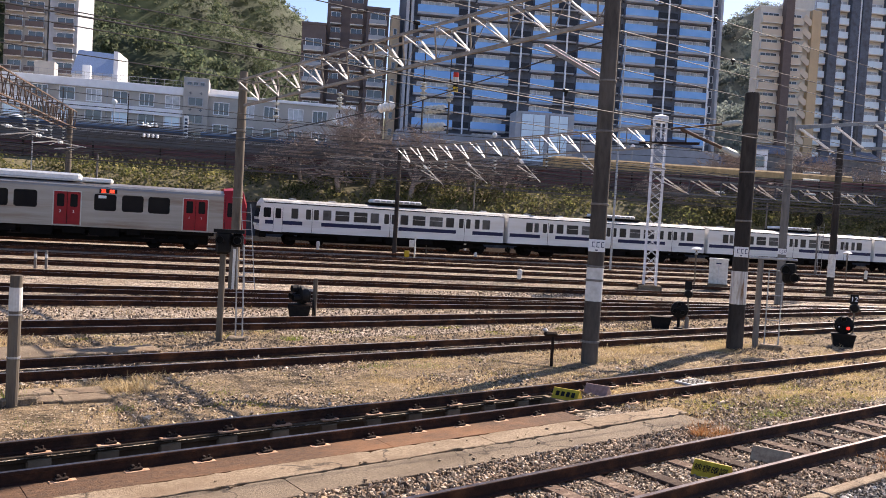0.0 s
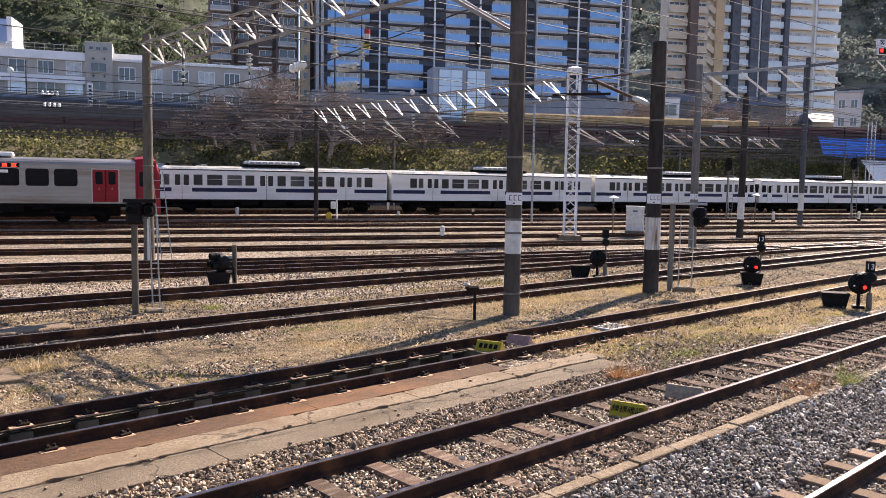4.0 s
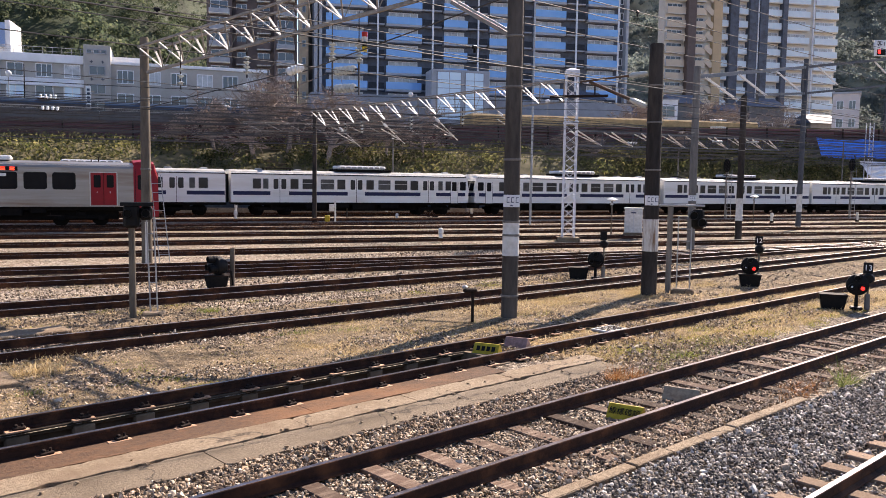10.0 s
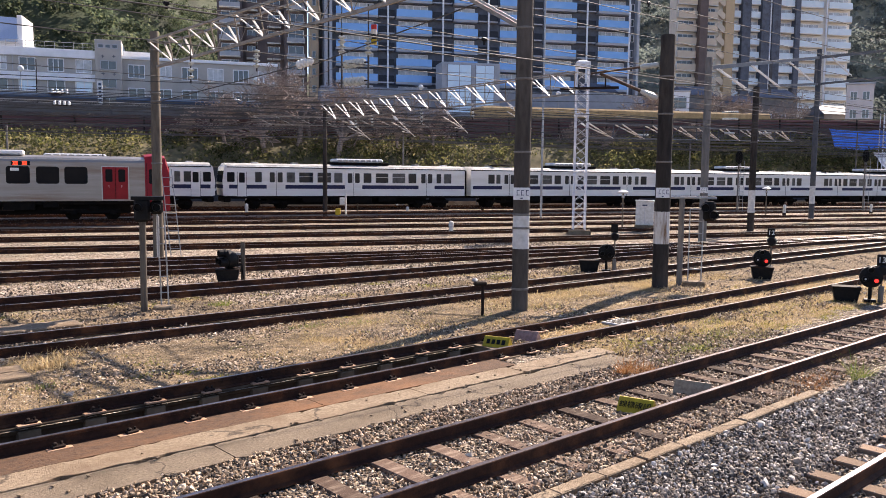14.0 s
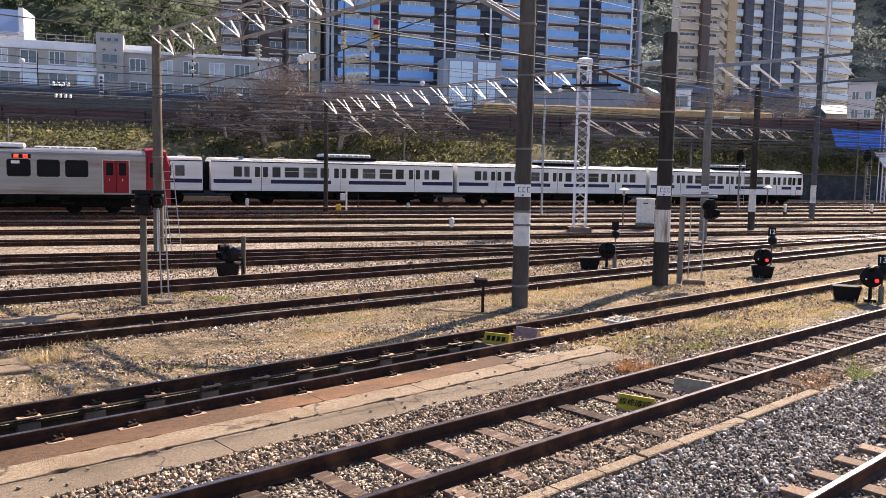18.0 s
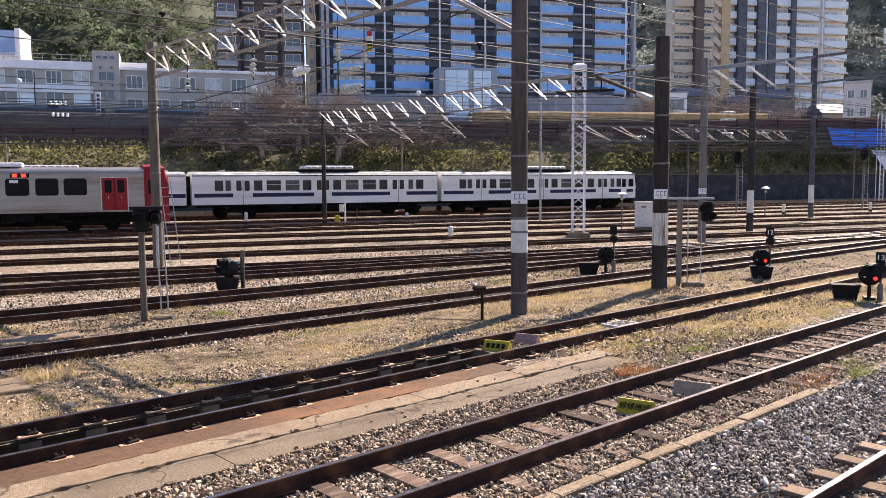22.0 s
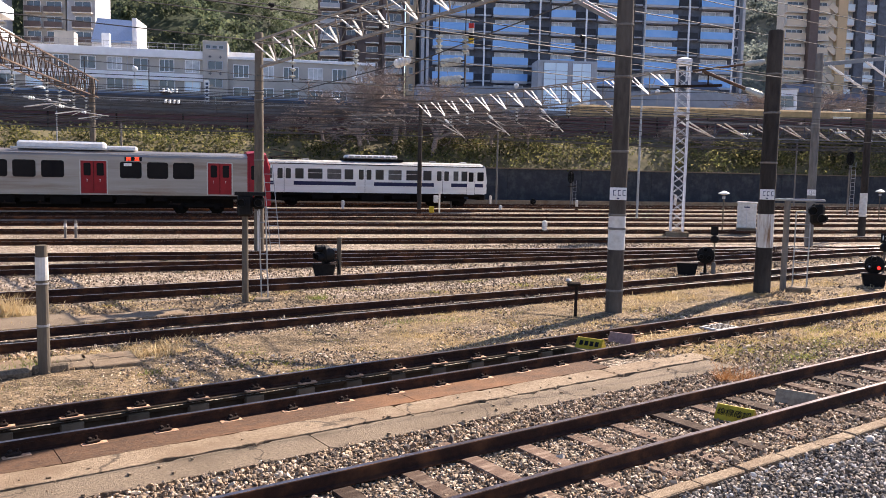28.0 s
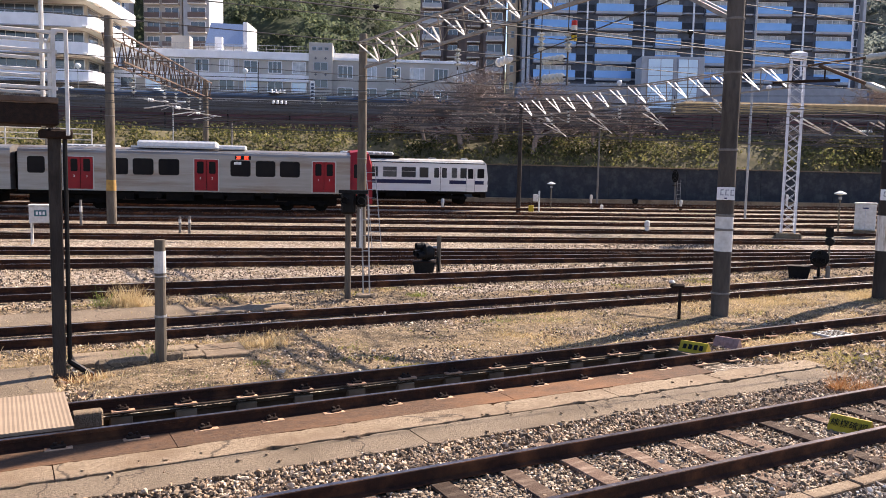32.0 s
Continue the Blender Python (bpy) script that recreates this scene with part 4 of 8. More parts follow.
def white_car(cab="", pantograph=False):
    """A car of the white train, 20 m long, with a driver's cab at its low or high end."""
    t = thing("railway_car", "white commuter train car with a blue stripe, rolling on its track", "train car", group="cars of the white train")
    W = 19.1
    body = part("body", body_shape(W, 1.45, 0.98, 3.12, 3.38, 0.2), [M_TRAINWHITE, M_TRAINROOF], t, smooth=False)
    s = Geo()
    doors = [3.19, 9.19, 15.32]
    edges = [0.35] + [e for d in doors for e in (d - 0.12, d + 1.28)] + [19.25]
    for a, b in zip(edges[::2], edges[1::2]):
        for y in (-1.452, 1.452):
            s.box(((a + b) / 2, y, 1.66), (b - a, 0.012, 0.28))
    part("stripe", s, M_TRAINBLUE, body, "dark blue stripe")
    e = Geo()
    for y in (-1.43, 1.43):
        e.box((W / 2 + 0.2, y, 3.07), (W, 0.07, 0.06))
    part("gutter", e, M_UNDER, body)
    wins = [(1.75, 2.4), (2.5, 2.95), (4.55, 5.22), (5.48, 6.6), (6.9, 8.0), (8.2, 8.9), (10.56, 11.24), (11.56, 12.64), (12.95, 14.07), (14.3, 15.02), (16.75, 17.2), (17.4, 18.1)]
    if cab == "low":
        wins = [(2.2, 2.75)] + wins[2:]
    for i, (a, b) in enumerate(wins):
        w = part("window", rounded_pane(a, b, 1.96, 2.76, -1.446, 0.012, 0.07), M_FRAMEALU, t)
        part("pane", rounded_pane(a + 0.04, b - 0.04, 2.0, 2.72, -1.455, 0.008, 0.05), M_GLASSGREY if i % 3 == 1 else M_GLASSMID, w)
        if b - a > 1:
            g = Geo().box(((a + b) / 2, -1.467, 2.42), (b - a, 0.012, 0.035))
            part("sash_bar", g, M_FRAMEALU, w)
    for d in doors:
        for k in (0, 1):
            x0 = d + 0.01 + k * 0.59
            leaf = part("door_leaf", Geo().box((x0 + 0.285, -1.452, 1.93), (0.565, 0.02, 1.85), 0.008), M_TRAINWHITE, t)
            part("pane", rounded_pane(x0 + 0.1, x0 + 0.47, 1.98, 2.72, -1.46, 0.008, 0.06), M_GLASSMID, leaf)
        part("door_gap", Geo().box((d + 0.59, -1.456, 1.88), (0.025, 0.03, 1.85)), M_RUBBER, t)
    if cab:
        lo = cab == "low"
        X = (lambda x: x) if lo else (lambda x: 19.5 - x)
        g = Geo()
        nose = [(0.2, 0.96), (-0.05, 1.02), (-0.1, 1.95), (0.06, 3.06), (0.2, 3.2)]
        g.add([Vector((X(x), y, z)) for y in (-1.4, 1.4) for x, z in nose], [(0, 1, 2, 3, 4), (5, 6, 7, 8, 9), (0, 1, 6, 5), (1, 2, 7, 6), (2, 3, 8, 7), (3, 4, 9, 8)])
        part("cab_front", g, M_TRAINWHITE, t)
        wn_ = Geo()
        for y0 in (-1.25, -0.4, 0.45):
            wn_.add([Vector((X(-0.12), y0, 1.98)), Vector((X(-0.12), y0 + 0.75, 1.98)), Vector((X(-0.01), y0 + 0.75, 2.8)), Vector((X(-0.01), y0, 2.8)),
                     Vector((X(-0.06), y0, 1.98)), Vector((X(-0.06), y0 + 0.75, 1.98)), Vector((X(0.05), y0 + 0.75, 2.8)), Vector((X(0.05), y0, 2.8))],
                    [(0, 1, 2, 3), (4, 5, 6, 7), (0, 1, 5, 4), (1, 2, 6, 5), (2, 3, 7, 6), (3, 0, 4, 7)])
        part("windscreen", wn_, M_GLASS, t)
        part("front_stripe", Geo().box((X(-0.08), 0, 1.66), (0.06, 2.82, 0.28), 0.01), M_TRAINBLUE, t, "dark blue stripe across the cab front")
        a, b = sorted((X(0.95), X(1.6)))
        cd = part("cab_door", Geo().box(((a + b) / 2, -1.452, 1.85), (b - a, 0.024, 1.8), 0.008), M_TRAINWHITE, t)
        part("pane", rounded_pane(a + 0.12, b - 0.12, 1.95, 2.68, -1.462, 0.008, 0.05), M_GLASS, cd)
        part("door_edge", Geo().box((a, -1.456, 1.85), (0.02, 0.03, 1.8)).box((b, -1.456, 1.85), (0.02, 0.03, 1.8)), M_RUBBER, cd)
        a, b = sorted((X(0.22), X(0.75)))
        part("cab_window", rounded_pane(a, b, 2.0, 2.7, -1.446, 0.02, 0.06), M_GLASS, t)
        h = Geo()
        for y in (-1.0, 1.0):
            h.lathe([(0.1, 0), (0.1, 0.05), (0.07, 0.06)], n=12, m=Matrix.Translation((X(-0.13), y, 1.45)) @ Matrix.Rotation(radians(-90 if lo else 90), 4, "Y"))
        part("headlight", h, M_CERAMIC, t)
        part("skirt", Geo().box((X(0.25), 0, 0.72), (0.5, 2.6, 0.4), 0.06), M_UNDER, t)
    ac = Geo().box((10.6, 0, 3.45), (4.6, 1.8, 0.2), 0.04)
    part("roof_base", ac, M_UNDER, t)
    unit = part("air_conditioner", Geo().box((10.5, 0, 3.68), (3.9, 1.7, 0.3), 0.1), M_ACWHITE, t, "pale rooftop air conditioner")
    v = Geo()
    for k in range(8):
        v.box((8.85 + k * 0.47, -0.84, 3.69), (0.34, 0.06, 0.14), 0.01)
    part("grille", v, M_TRAINROOF, unit)
    for x in (2.5, 5.5, 15.5, 18.0):
        part("roof_vent", Geo().box((x, 0, 3.4), (0.5, 0.5, 0.16), 0.05), M_TRAINROOF, t)
    if pantograph:
        p = Geo()
        for y in (-0.5, 0.5):
            p.tube((3.0, y, 3.53), (4.6, y, 3.83), 0.02, n=6).tube((4.6, y, 3.83), (3.2, y * 0.8, 4.08), 0.02, n=6)
            p.tube((3.0, y, 3.3), (3.0, y, 3.53), 0.06, n=8).tube((4.8, y, 3.3), (4.8, y, 3.53), 0.06, n=8)
        p.box((3.2, 0, 4.09), (0.3, 1.4, 0.04), 0.01).box((3.9, 0, 3.53), (2.2, 1.2, 0.06), 0.02)
        part("pantograph", p, M_IRON, t)
    u = Geo()
    for x, w, h in ((6.6, 1.6, 0.45), (8.6, 1.3, 0.38), (10.4, 1.8, 0.5), (12.6, 1.5, 0.42)):
        u.box((x, -1.05, 0.92 - h / 2), (w, 0.6, h), 0.04)
        u.box((x + 0.2, 1.05, 0.92 - h / 2), (w, 0.6, h), 0.04)
    # the second block is added, near-black, to darken the open space under the floor
    u.box((10, 0, 0.88), (18.8, 2.6, 0.2), 0.02).box((10, 0.2, 0.62), (12.5, 1.6, 0.62), 0.04)
    part("underfloor_box", u, M_UNDER, t)
    for x in (3.4, 16.6):
        bogie(t, x)
    part("gangway", Geo().box((0.02 if cab != "low" else 19.48, 0, 2.0), (0.34, 1.1, 2.1), 0.04), M_RUBBER, t)
    return t


white_cars = [white_car("low"), white_car(pantograph=True), white_car(), white_car("high", True)]
white_cars += [copy_thing(white_cars[0], Matrix()), copy_thing(white_cars[1], Matrix()), copy_thing(white_cars[2], Matrix()), copy_thing(white_cars[3], Matrix())]

# where each car starts, from the joint between the sets
CAR_STARTS = (-78.7, -59.2, -39.7, -20.2, 0.0, 19.7, 39.2, 58.7)
# seconds and the place of the joint between the two sets of four cars
WHITE_RUN = [(0, 86.2), (0.5, 82.71), (1, 79.71), (2, 74.23), (3, 68.84), (4.5, 60.66), (6.5, 49.89), (8, 42.03), (10, 31.5), (12.5, 17.77), (14.5, 7.75), (16.5, -2.55), (19, -16.0), (21, -26.4), (23, -36.1), (24.5, -42.84), (26.5, -50.46), (28, -55.0), (29, -57.4), (30, -59.6), (31, -61.4), (32, -63.0)]


def silver_car(number, cab):
    """A standing stainless car with red doors; the cab, if any, at its far end."""
    t = thing("railway_car", "stainless steel train car with red doors, standing in the yard" if not cab else "stainless train car with red doors and red cab, standing still", "train car", LM(R_AZ, R_P, 4.92 - 20.0 * number - 20.0, 0.1), "cars of the silver train")
    W = 19.02 if cab else 19.6
    body = part("body", body_shape(W, 1.45, 1.1, 3.42, 3.68, 0.2), [M_STAINLESS, M_STAINLESS], t)
    r = Geo()
    for z in (1.2, 1.3, 1.4, 1.5, 1.6, 3.3):
        r.box((W / 2 + 0.2, -1.451, z), (W, 0.014, 0.022))
    part("rib", r, M_STAINLESS, body)
    part("gutter", Geo().box((W / 2 + 0.2, -1.4, 3.47), (W, 0.05, 0.05)), M_FRAMEALU, body)
    doors = [2.88, 9.93, 16.97]
    wins = [(0.85, 1.75), (5.0, 6.2), (6.45, 7.65), (7.9, 9.1), (11.95, 13.2), (13.5, 14.7), (14.95, 16.15)] if not cab else [(0.7, 1.65), (5.0, 6.2), (6.45, 7.62), (7.9, 9.08), (12.02, 13.2), (13.5, 14.67), (14.93, 16.13)]
    for a, b in wins:
        w = part("window", rounded_pane(a, b, 2.07, 3.03, -1.446, 0.012, 0.14), M_RUBBER, t)
        part("pane", rounded_pane(a + 0.05, b - 0.05, 2.12, 2.98, -1.455, 0.008, 0.11), M_GLASS, w)
    n = 3
    for d in doors:
        if cab and d > 16.5:
            d = 16.9
        for k in (0, 1):
            x0 = d + k * 0.69
            leaf = part("door_leaf", Geo().box((x0 + 0.345, -1.452, 2.12), (0.67, 0.03, 1.86), 0.01), M_TRAINRED, t, "red sliding door leaf")
            part("pane", rounded_pane(x0 + 0.16, x0 + 0.54, 2.2, 2.92, -1.464, 0.008, 0.07), M_GLASS, leaf)
            part("door_number", words(str(n), 0.2, M_WHITEMARK, "door_number"), None, leaf, at=Matrix.Translation((x0 + 0.34, -1.472, 1.93)))
        part("door_frame", Geo().box((d + 0.69, -1.45, 3.07), (1.46, 0.03, 0.05)).box((d - 0.03, -1.45, 2.1), (0.05, 0.03, 1.9)).box((d + 1.41, -1.45, 2.1), (0.05, 0.03, 1.9)), M_FRAMEALU, t)
        part("door_gap", Geo().box((d + 0.69, -1.456, 2.12), (0.02, 0.03, 1.86)), M_RUBBER, t)
        n -= 1
    sign = part("destination_display", Geo().box((12.75, -1.45, 3.2), (0.95, 0.03, 0.24), 0.01), M_BLACK, t)
    for x in (12.5, 12.95):
        g = Geo()
        for k in range(3):
            g.box((x, -1.468, 3.13 + 0.07 * k), (0.26 - 0.05 * (k == 1), 0.012, 0.04))
        for k in (-0.08, 0.08):
            g.box((x + k, -1.468, 3.2), (0.035, 0.012, 0.18))
        part("lit_dots", g, M_LED, sign, "glowing orange dots")
    part("window_notice", Geo().box((12.45, -1.466, 2.86), (0.42, 0.01, 0.16)), M_WHITEMARK, t)
    roof = Geo().box((8.9, 0, 3.9), (4.6, 1.9, 0.46), 0.12)
    part("roof_unit", roof, M_ACWHITE, t, "pale rooftop equipment housing")
    part("roof_rail", Geo().box((8.9, -1.0, 3.72), (5.2, 0.08, 0.12), 0.02), M_FRAMEALU, t)
    part("roof_unit", Geo().box((12.1, 0, 3.8), (1.6, 1.8, 0.26), 0.06), M_ACWHITE, t)
    if cab:
        g = Geo()
        sect = [(19.2, 0.6, 3.8), (19.8, 0.55, 3.88), (20.36, 0.5, 3.74), (20.56, 0.5, 3.15), (20.6, 0.55, 1.2)]
        half = [1.47, 1.47, 1.42, 1.36, 1.34]
        prof = lambda h, z0, z1: [(-h, z0), (-h, z1 - 0.45), (-h * 0.86, z1 - 0.14), (-h * 0.5, z1), (h * 0.5, z1), (h * 0.86, z1 - 0.14), (h, z1 - 0.45), (h, z0)]
        for (x, z0, z1), h in zip(sect, half):
            g.v += [Vector((x, a, u)) for a, u in prof(h, z0, z1)]
        for i in range(len(sect) - 1):
            for k in range(8):
                g.f.append((i * 8 + k, i * 8 + (k + 1) % 8, i * 8 + 8 + (k + 1) % 8, i * 8 + 8 + k))
                g.m.append(0)
        g.f += [tuple(range(8)), tuple(range(32, 40))[::-1]]
        g.m += [0, 0]
        nose = part("cab_shell", g, M_TRAINRED, t, "red driver's cab shell", smooth=True)
        part("cab_window", rounded_pane(19.42, 19.72, 2.1, 2.95, -1.466, 0.012, 0.08), M_GLASS, t)
        part("cab_door_edge", Geo().box((19.3, -1.475, 2.2), (0.02, 0.012, 2.2)).box((19.82, -1.475, 2.2), (0.02, 0.012, 2.2)), M_RUBBER, t)
        part("marking_bars", Geo().box((20.02, -1.45, 2.0), (0.26, 0.03, 0.09)).box((20.02, -1.45, 1.85), (0.16, 0.03, 0.05)), M_WHITEMARK, t)
        ws = Geo()
        ws.add([Vector((20.5, y, z)) if z > 3 else Vector((20.57, y, z)) for z in (2.25, 3.1) for y in (-1.1, 1.1)] + [Vector((20.59, y, z)) if z > 3 else Vector((20.62, y, z)) for z in (2.25, 3.1) for y in (-1.1, 1.1)], [(0, 1, 3, 2), (4, 5, 7, 6), (0, 1, 5, 4), (2, 3, 7, 6), (0, 2, 6, 4), (1, 3, 7, 5)])
        part("windscreen", ws, M_GLASS, t)
        part("antenna", Geo().tube((17.4, -0.3, 3.6), (17.4, -0.3, 4.0), 0.03, n=6).tube((17.0, -0.3, 3.6), (17.0, -0.3, 3.85), 0.03, n=6), M_IRON, t)
    u = Geo()
    for x, w, h in ((5.9, 1.2, 0.5), (7.4, 1.3, 0.42), (9.1, 1.6, 0.55), (11.0, 1.2, 0.4), (12.6, 1.6, 0.5), (14.2, 0.8, 0.36)):
        u.box((x, -1.05, 1.08 - h / 2), (w, 0.6, h), 0.04)
    # floor slab, then an added near-black block that fills the underside with dark
    u.box((W / 2, 0, 1.0), (W - 0.6, 2.6, 0.22), 0.02).box((W / 2, 0.1, 0.66), (W - 1.2, 1.9, 0.66), 0.04)
    part("underfloor_box", u, M_UNDER, t)
    for x in (6.2, 8.0, 12.0, 15.0):
        part("pipe_bracket", Geo().box((x, -1.36, 0.6), (0.7, 0.03, 0.06)).box((x - 0.2, -1.36, 0.68), (0.06, 0.05, 0.16)), M_IRON, t)
    for x in (3.4, 16.4):
        bogie(t, x)
    part("gangway", Geo().box((0.02, 0, 2.2), (0.36, 1.3, 2.2), 0.04), M_RUBBER, t)
    return t


silver_car(0, True)
silver_car(1, False)
silver_car(2, False)


# ---- embankment, road and retaining walls ----
M_NAVY = mat("dark_blue_grey_wall", (0.030, 0.036, 0.048), 0.75, 0, (0.02, 0.023, 0.03), 2.0, 0.2, 30.0, (0.06, 0.065, 0.07), 0.9)
M_BROWNBEAM = mat("brown_beam", (0.115, 0.054, 0.055), 0.8, 0, (0.07, 0.035, 0.037), 1.5, 0.2, vary=0.25, stretch=(0.2, 1, 1))
M_SOILSLOPE = mat("slope_soil", (0.16, 0.13, 0.07), 0.95, 0, (0.075, 0.07, 0.03), 1.0, 0.6, 5.0)
M_PARAPET = mat("parapet_concrete", (0.12, 0.12, 0.125), 0.85, 0, (0.08, 0.08, 0.08), 1.0, 0.2, 20.0, stretch=(0.4, 1, 1))
M_ASPHALT = mat("asphalt", (0.06, 0.06, 0.06), 0.9, 0, (0.045, 0.045, 0.045), 4.0, 0.3)
M_DRYGRASS_FAR = mat("dry_lawn", (0.56, 0.38, 0.19), 0.9, 0, (0.32, 0.22, 0.11), 1.5, 0.4)
WALL_AZ, WALL_P, TOP_AZ, TOP_P = 72.0, 76.5, 75.5, 85.0


def leaf_mat(name, a, b, c, patch=0.0, relief=0.0):
    m = bpy.data.materials.new(name)
    m.use_nodes = True
    n, l = m.node_tree.nodes, m.node_tree.links
    n["Principled BSDF"].inputs["Roughness"].default_value = 0.7
    n["Principled BSDF"].inputs["Specular IOR Level"].default_value = 0.25
    g = n.new("ShaderNodeNewGeometry")
    r = n.new("ShaderNodeValToRGB")
    e = r.color_ramp.elements
    e[0].color, e[1].color = (*a, 1), (*c, 1)
    e.new(0.6).color = (*b, 1)
    l.new(g.outputs["Random Per Island"], r.inputs[0])
    if relief:
        tb, bn, tcb = n.new("ShaderNodeTexNoise"), n.new("ShaderNodeBump"), n.new("ShaderNodeTexCoord")
        tb.inputs["Scale"].default_value, tb.inputs["Detail"].default_value = 2.2, 6
        bn.inputs["Strength"].default_value, bn.inputs["Distance"].default_value = 0.9, relief
        l.new(tcb.outputs["Object"], tb.inputs["Vector"])
        l.new(tb.outputs["Fac"], bn.inputs["Height"])
        l.new(bn.outputs[0], n["Principled BSDF"].inputs["Normal"])
    if patch:
        tc, t, mr, v = n.new("ShaderNodeTexCoord"), n.new("ShaderNodeTexNoise"), n.new("ShaderNodeMapRange"), n.new("ShaderNodeVectorMath")
        t.inputs["Scale"].default_value, t.inputs["Detail"].default_value = patch, 4
        l.new(tc.outputs["Object"], t.inputs["Vector"])
        mr.inputs["From Min"].default_value, mr.inputs["From Max"].default_value = 0.35, 0.65
        mr.inputs["To Min"].default_value, mr.inputs["To Max"].default_value = 0.55, 1.45
        l.new(t.outputs["Fac"], mr.inputs["Value"])
        v.operation = "SCALE"
        l.new(r.outputs[0], v.inputs[0])
        l.new(mr.outputs[0], v.inputs["Scale"])
        l.new(v.outputs[0], n["Principled BSDF"].inputs["Base Color"])
    else:
        l.new(r.outputs[0], n["Principled BSDF"].inputs["Base Color"])
    thin, both = n.new("ShaderNodeBsdfTranslucent"), n.new("ShaderNodeMixShader")
    l.new(n["Principled BSDF"].inputs["Base Color"].links[0].from_socket, thin.inputs["Color"])
    both.inputs[0].default_value = 0.55
    l.new(n["Principled BSDF"].outputs[0], both.inputs[1])
    l.new(thin.outputs[0], both.inputs[2])
    l.new(both.outputs[0], n["Material Output"].inputs["Surface"])
    return m


M_BUSH = leaf_mat("bush_leaves", (0.05, 0.062, 0.022), (0.125, 0.125, 0.045), (0.28, 0.245, 0.105), 0.35)
M_HILLTREE = leaf_mat("hill_trees", (0.055, 0.078, 0.048), (0.085, 0.108, 0.062), (0.145, 0.16, 0.085), 0.05, 0.45)
# distance haze is put into these leaf colours: paler and greyer than the near hill
M_HILLHAZED = leaf_mat("hazed_far_hill_trees", (0.14, 0.17, 0.155), (0.175, 0.205, 0.185), (0.22, 0.245, 0.215), 0.04, 0.45)
M_BARK = mat("bare_bark", (0.40, 0.33, 0.28), 0.9, 0, (0.13, 0.095, 0.08), 8.0)

wall = thing("retaining_wall", "dark blue-grey retaining wall along the main track", "retaining wall", LM(WALL_AZ, WALL_P, 0, 0), kind="structure")
for k in range(-20, 28):
    part("wall_panel", Geo().box((k * 8.0, 0.2, 1.55), (7.98, 0.5, 3.7), 0.02), M_NAVY, wall)
part("coping", Geo().box((30, 0.15, 3.44), (384, 0.7, 0.12), 0.02), M_CONC_GREY, wall)
kerb = tagged(part("wall_kerb", Geo().box((0, 0, 0), (380, 0.5, 0.5), 0.03), M_CONC, at=LM(WALL_AZ, WALL_P - 1.8, 30, 0.1)), "pale concrete kerb along the foot of the retaining wall", "kerb", kind="structure")

RISE = 0.028         # the terrace edge climbs beyond s = 15
NS, NP = 110, 9
g = Geo()
for i in range(NS + 1):
    s = -150 + 370 * i / NS
    a, b = L(WALL_AZ, WALL_P + 0.3, s, 3.4), L(TOP_AZ, TOP_P, s, 6.5 + RISE * max(s - 15, 0))
    for j in range(NP + 1):
        u = j / NP
        v = a.lerp(b, u)
        v.z += 0.35 * math.sin(u * math.pi) + 0.25 * noise.noise(v * 0.35)
        g.v.append(v)
for i in range(NS):
    for j in range(NP):
        o = i * (NP + 1) + j
        g.f.append((o, o + 1, o + NP + 2, o + NP + 1))
        g.m.append(0)
tagged(part("embankment", g, M_SOILSLOPE, smooth=True), "overgrown earth embankment above the retaining wall", "embankment", kind="structure")

rng = np.random.default_rng(5)


def leaves(name, label, centres, size, m, spread, per, flat=0.6):
    """Clumps of small leaf quads round the centres."""
    n = len(centres) * per
    c = np.repeat(np.asarray(centres, float), per, axis=0) + rng.normal(0, 1, (n, 3)) * np.asarray(spread)
    u = rng.normal(0, 1, (n, 3))
    u /= np.linalg.norm(u, axis=1, keepdims=True)
    w = rng.normal(0, 1, (n, 3))
    w -= (w * u).sum(1, keepdims=True) * u
    w /= np.linalg.norm(w, axis=1, keepdims=True)
    s = size * rng.uniform(0.5, 1.4, (n, 1))
    v = np.stack([c - u * s, c + w * s * flat, c + u * s, c - w * s * flat], 1).reshape(-1, 3)
    me = bpy.data.meshes.new(name)
    me.from_pydata(v.tolist(), [], np.arange(4 * n).reshape(n, 4).tolist())
    me.materials.append(m)
    return tagged(new(name, me), label, "foliage", kind="stuff")


cs = []
for k in range(5600):
    s = rng.uniform(-75, 120)
    u = rng.beta(1.3, 1.4)
    v = L(WALL_AZ, WALL_P + 0.5, s, 3.5).lerp(L(TOP_AZ, TOP_P, s, 6.6 + RISE * max(s - 15, 0)), u)
    dens = noise.noise(v * 0.16)
    if s > 81.5 and 0.55 < u:
        continue
    if s < 50 and dens < -0.18 and rng.random() < 0.75:
        continue
    cs.append((v.x, v.y, v.z + 0.25 + 0.4 * math.sin(u * 3.1) + 0.25 * dens))
for k in range(1500):
    s = rng.uniform(52, 90)
    v = L(WALL_AZ, WALL_P + 0.5, s, 3.5).lerp(L(TOP_AZ, TOP_P, s, 6.6 + RISE * max(s - 15, 0)), rng.beta(1.6, 1.2) * (1.0 if s < 81 else 0.5))
    cs.append((v.x, v.y, v.z + 0.55 + 0.5 * noise.noise(v * 0.3)))
leaves("hedge_foliage", "yellow-green bushes and weeds covering the embankment", cs, 0.15, M_BUSH, (0.4, 0.35, 0.22), 9)
cs = []
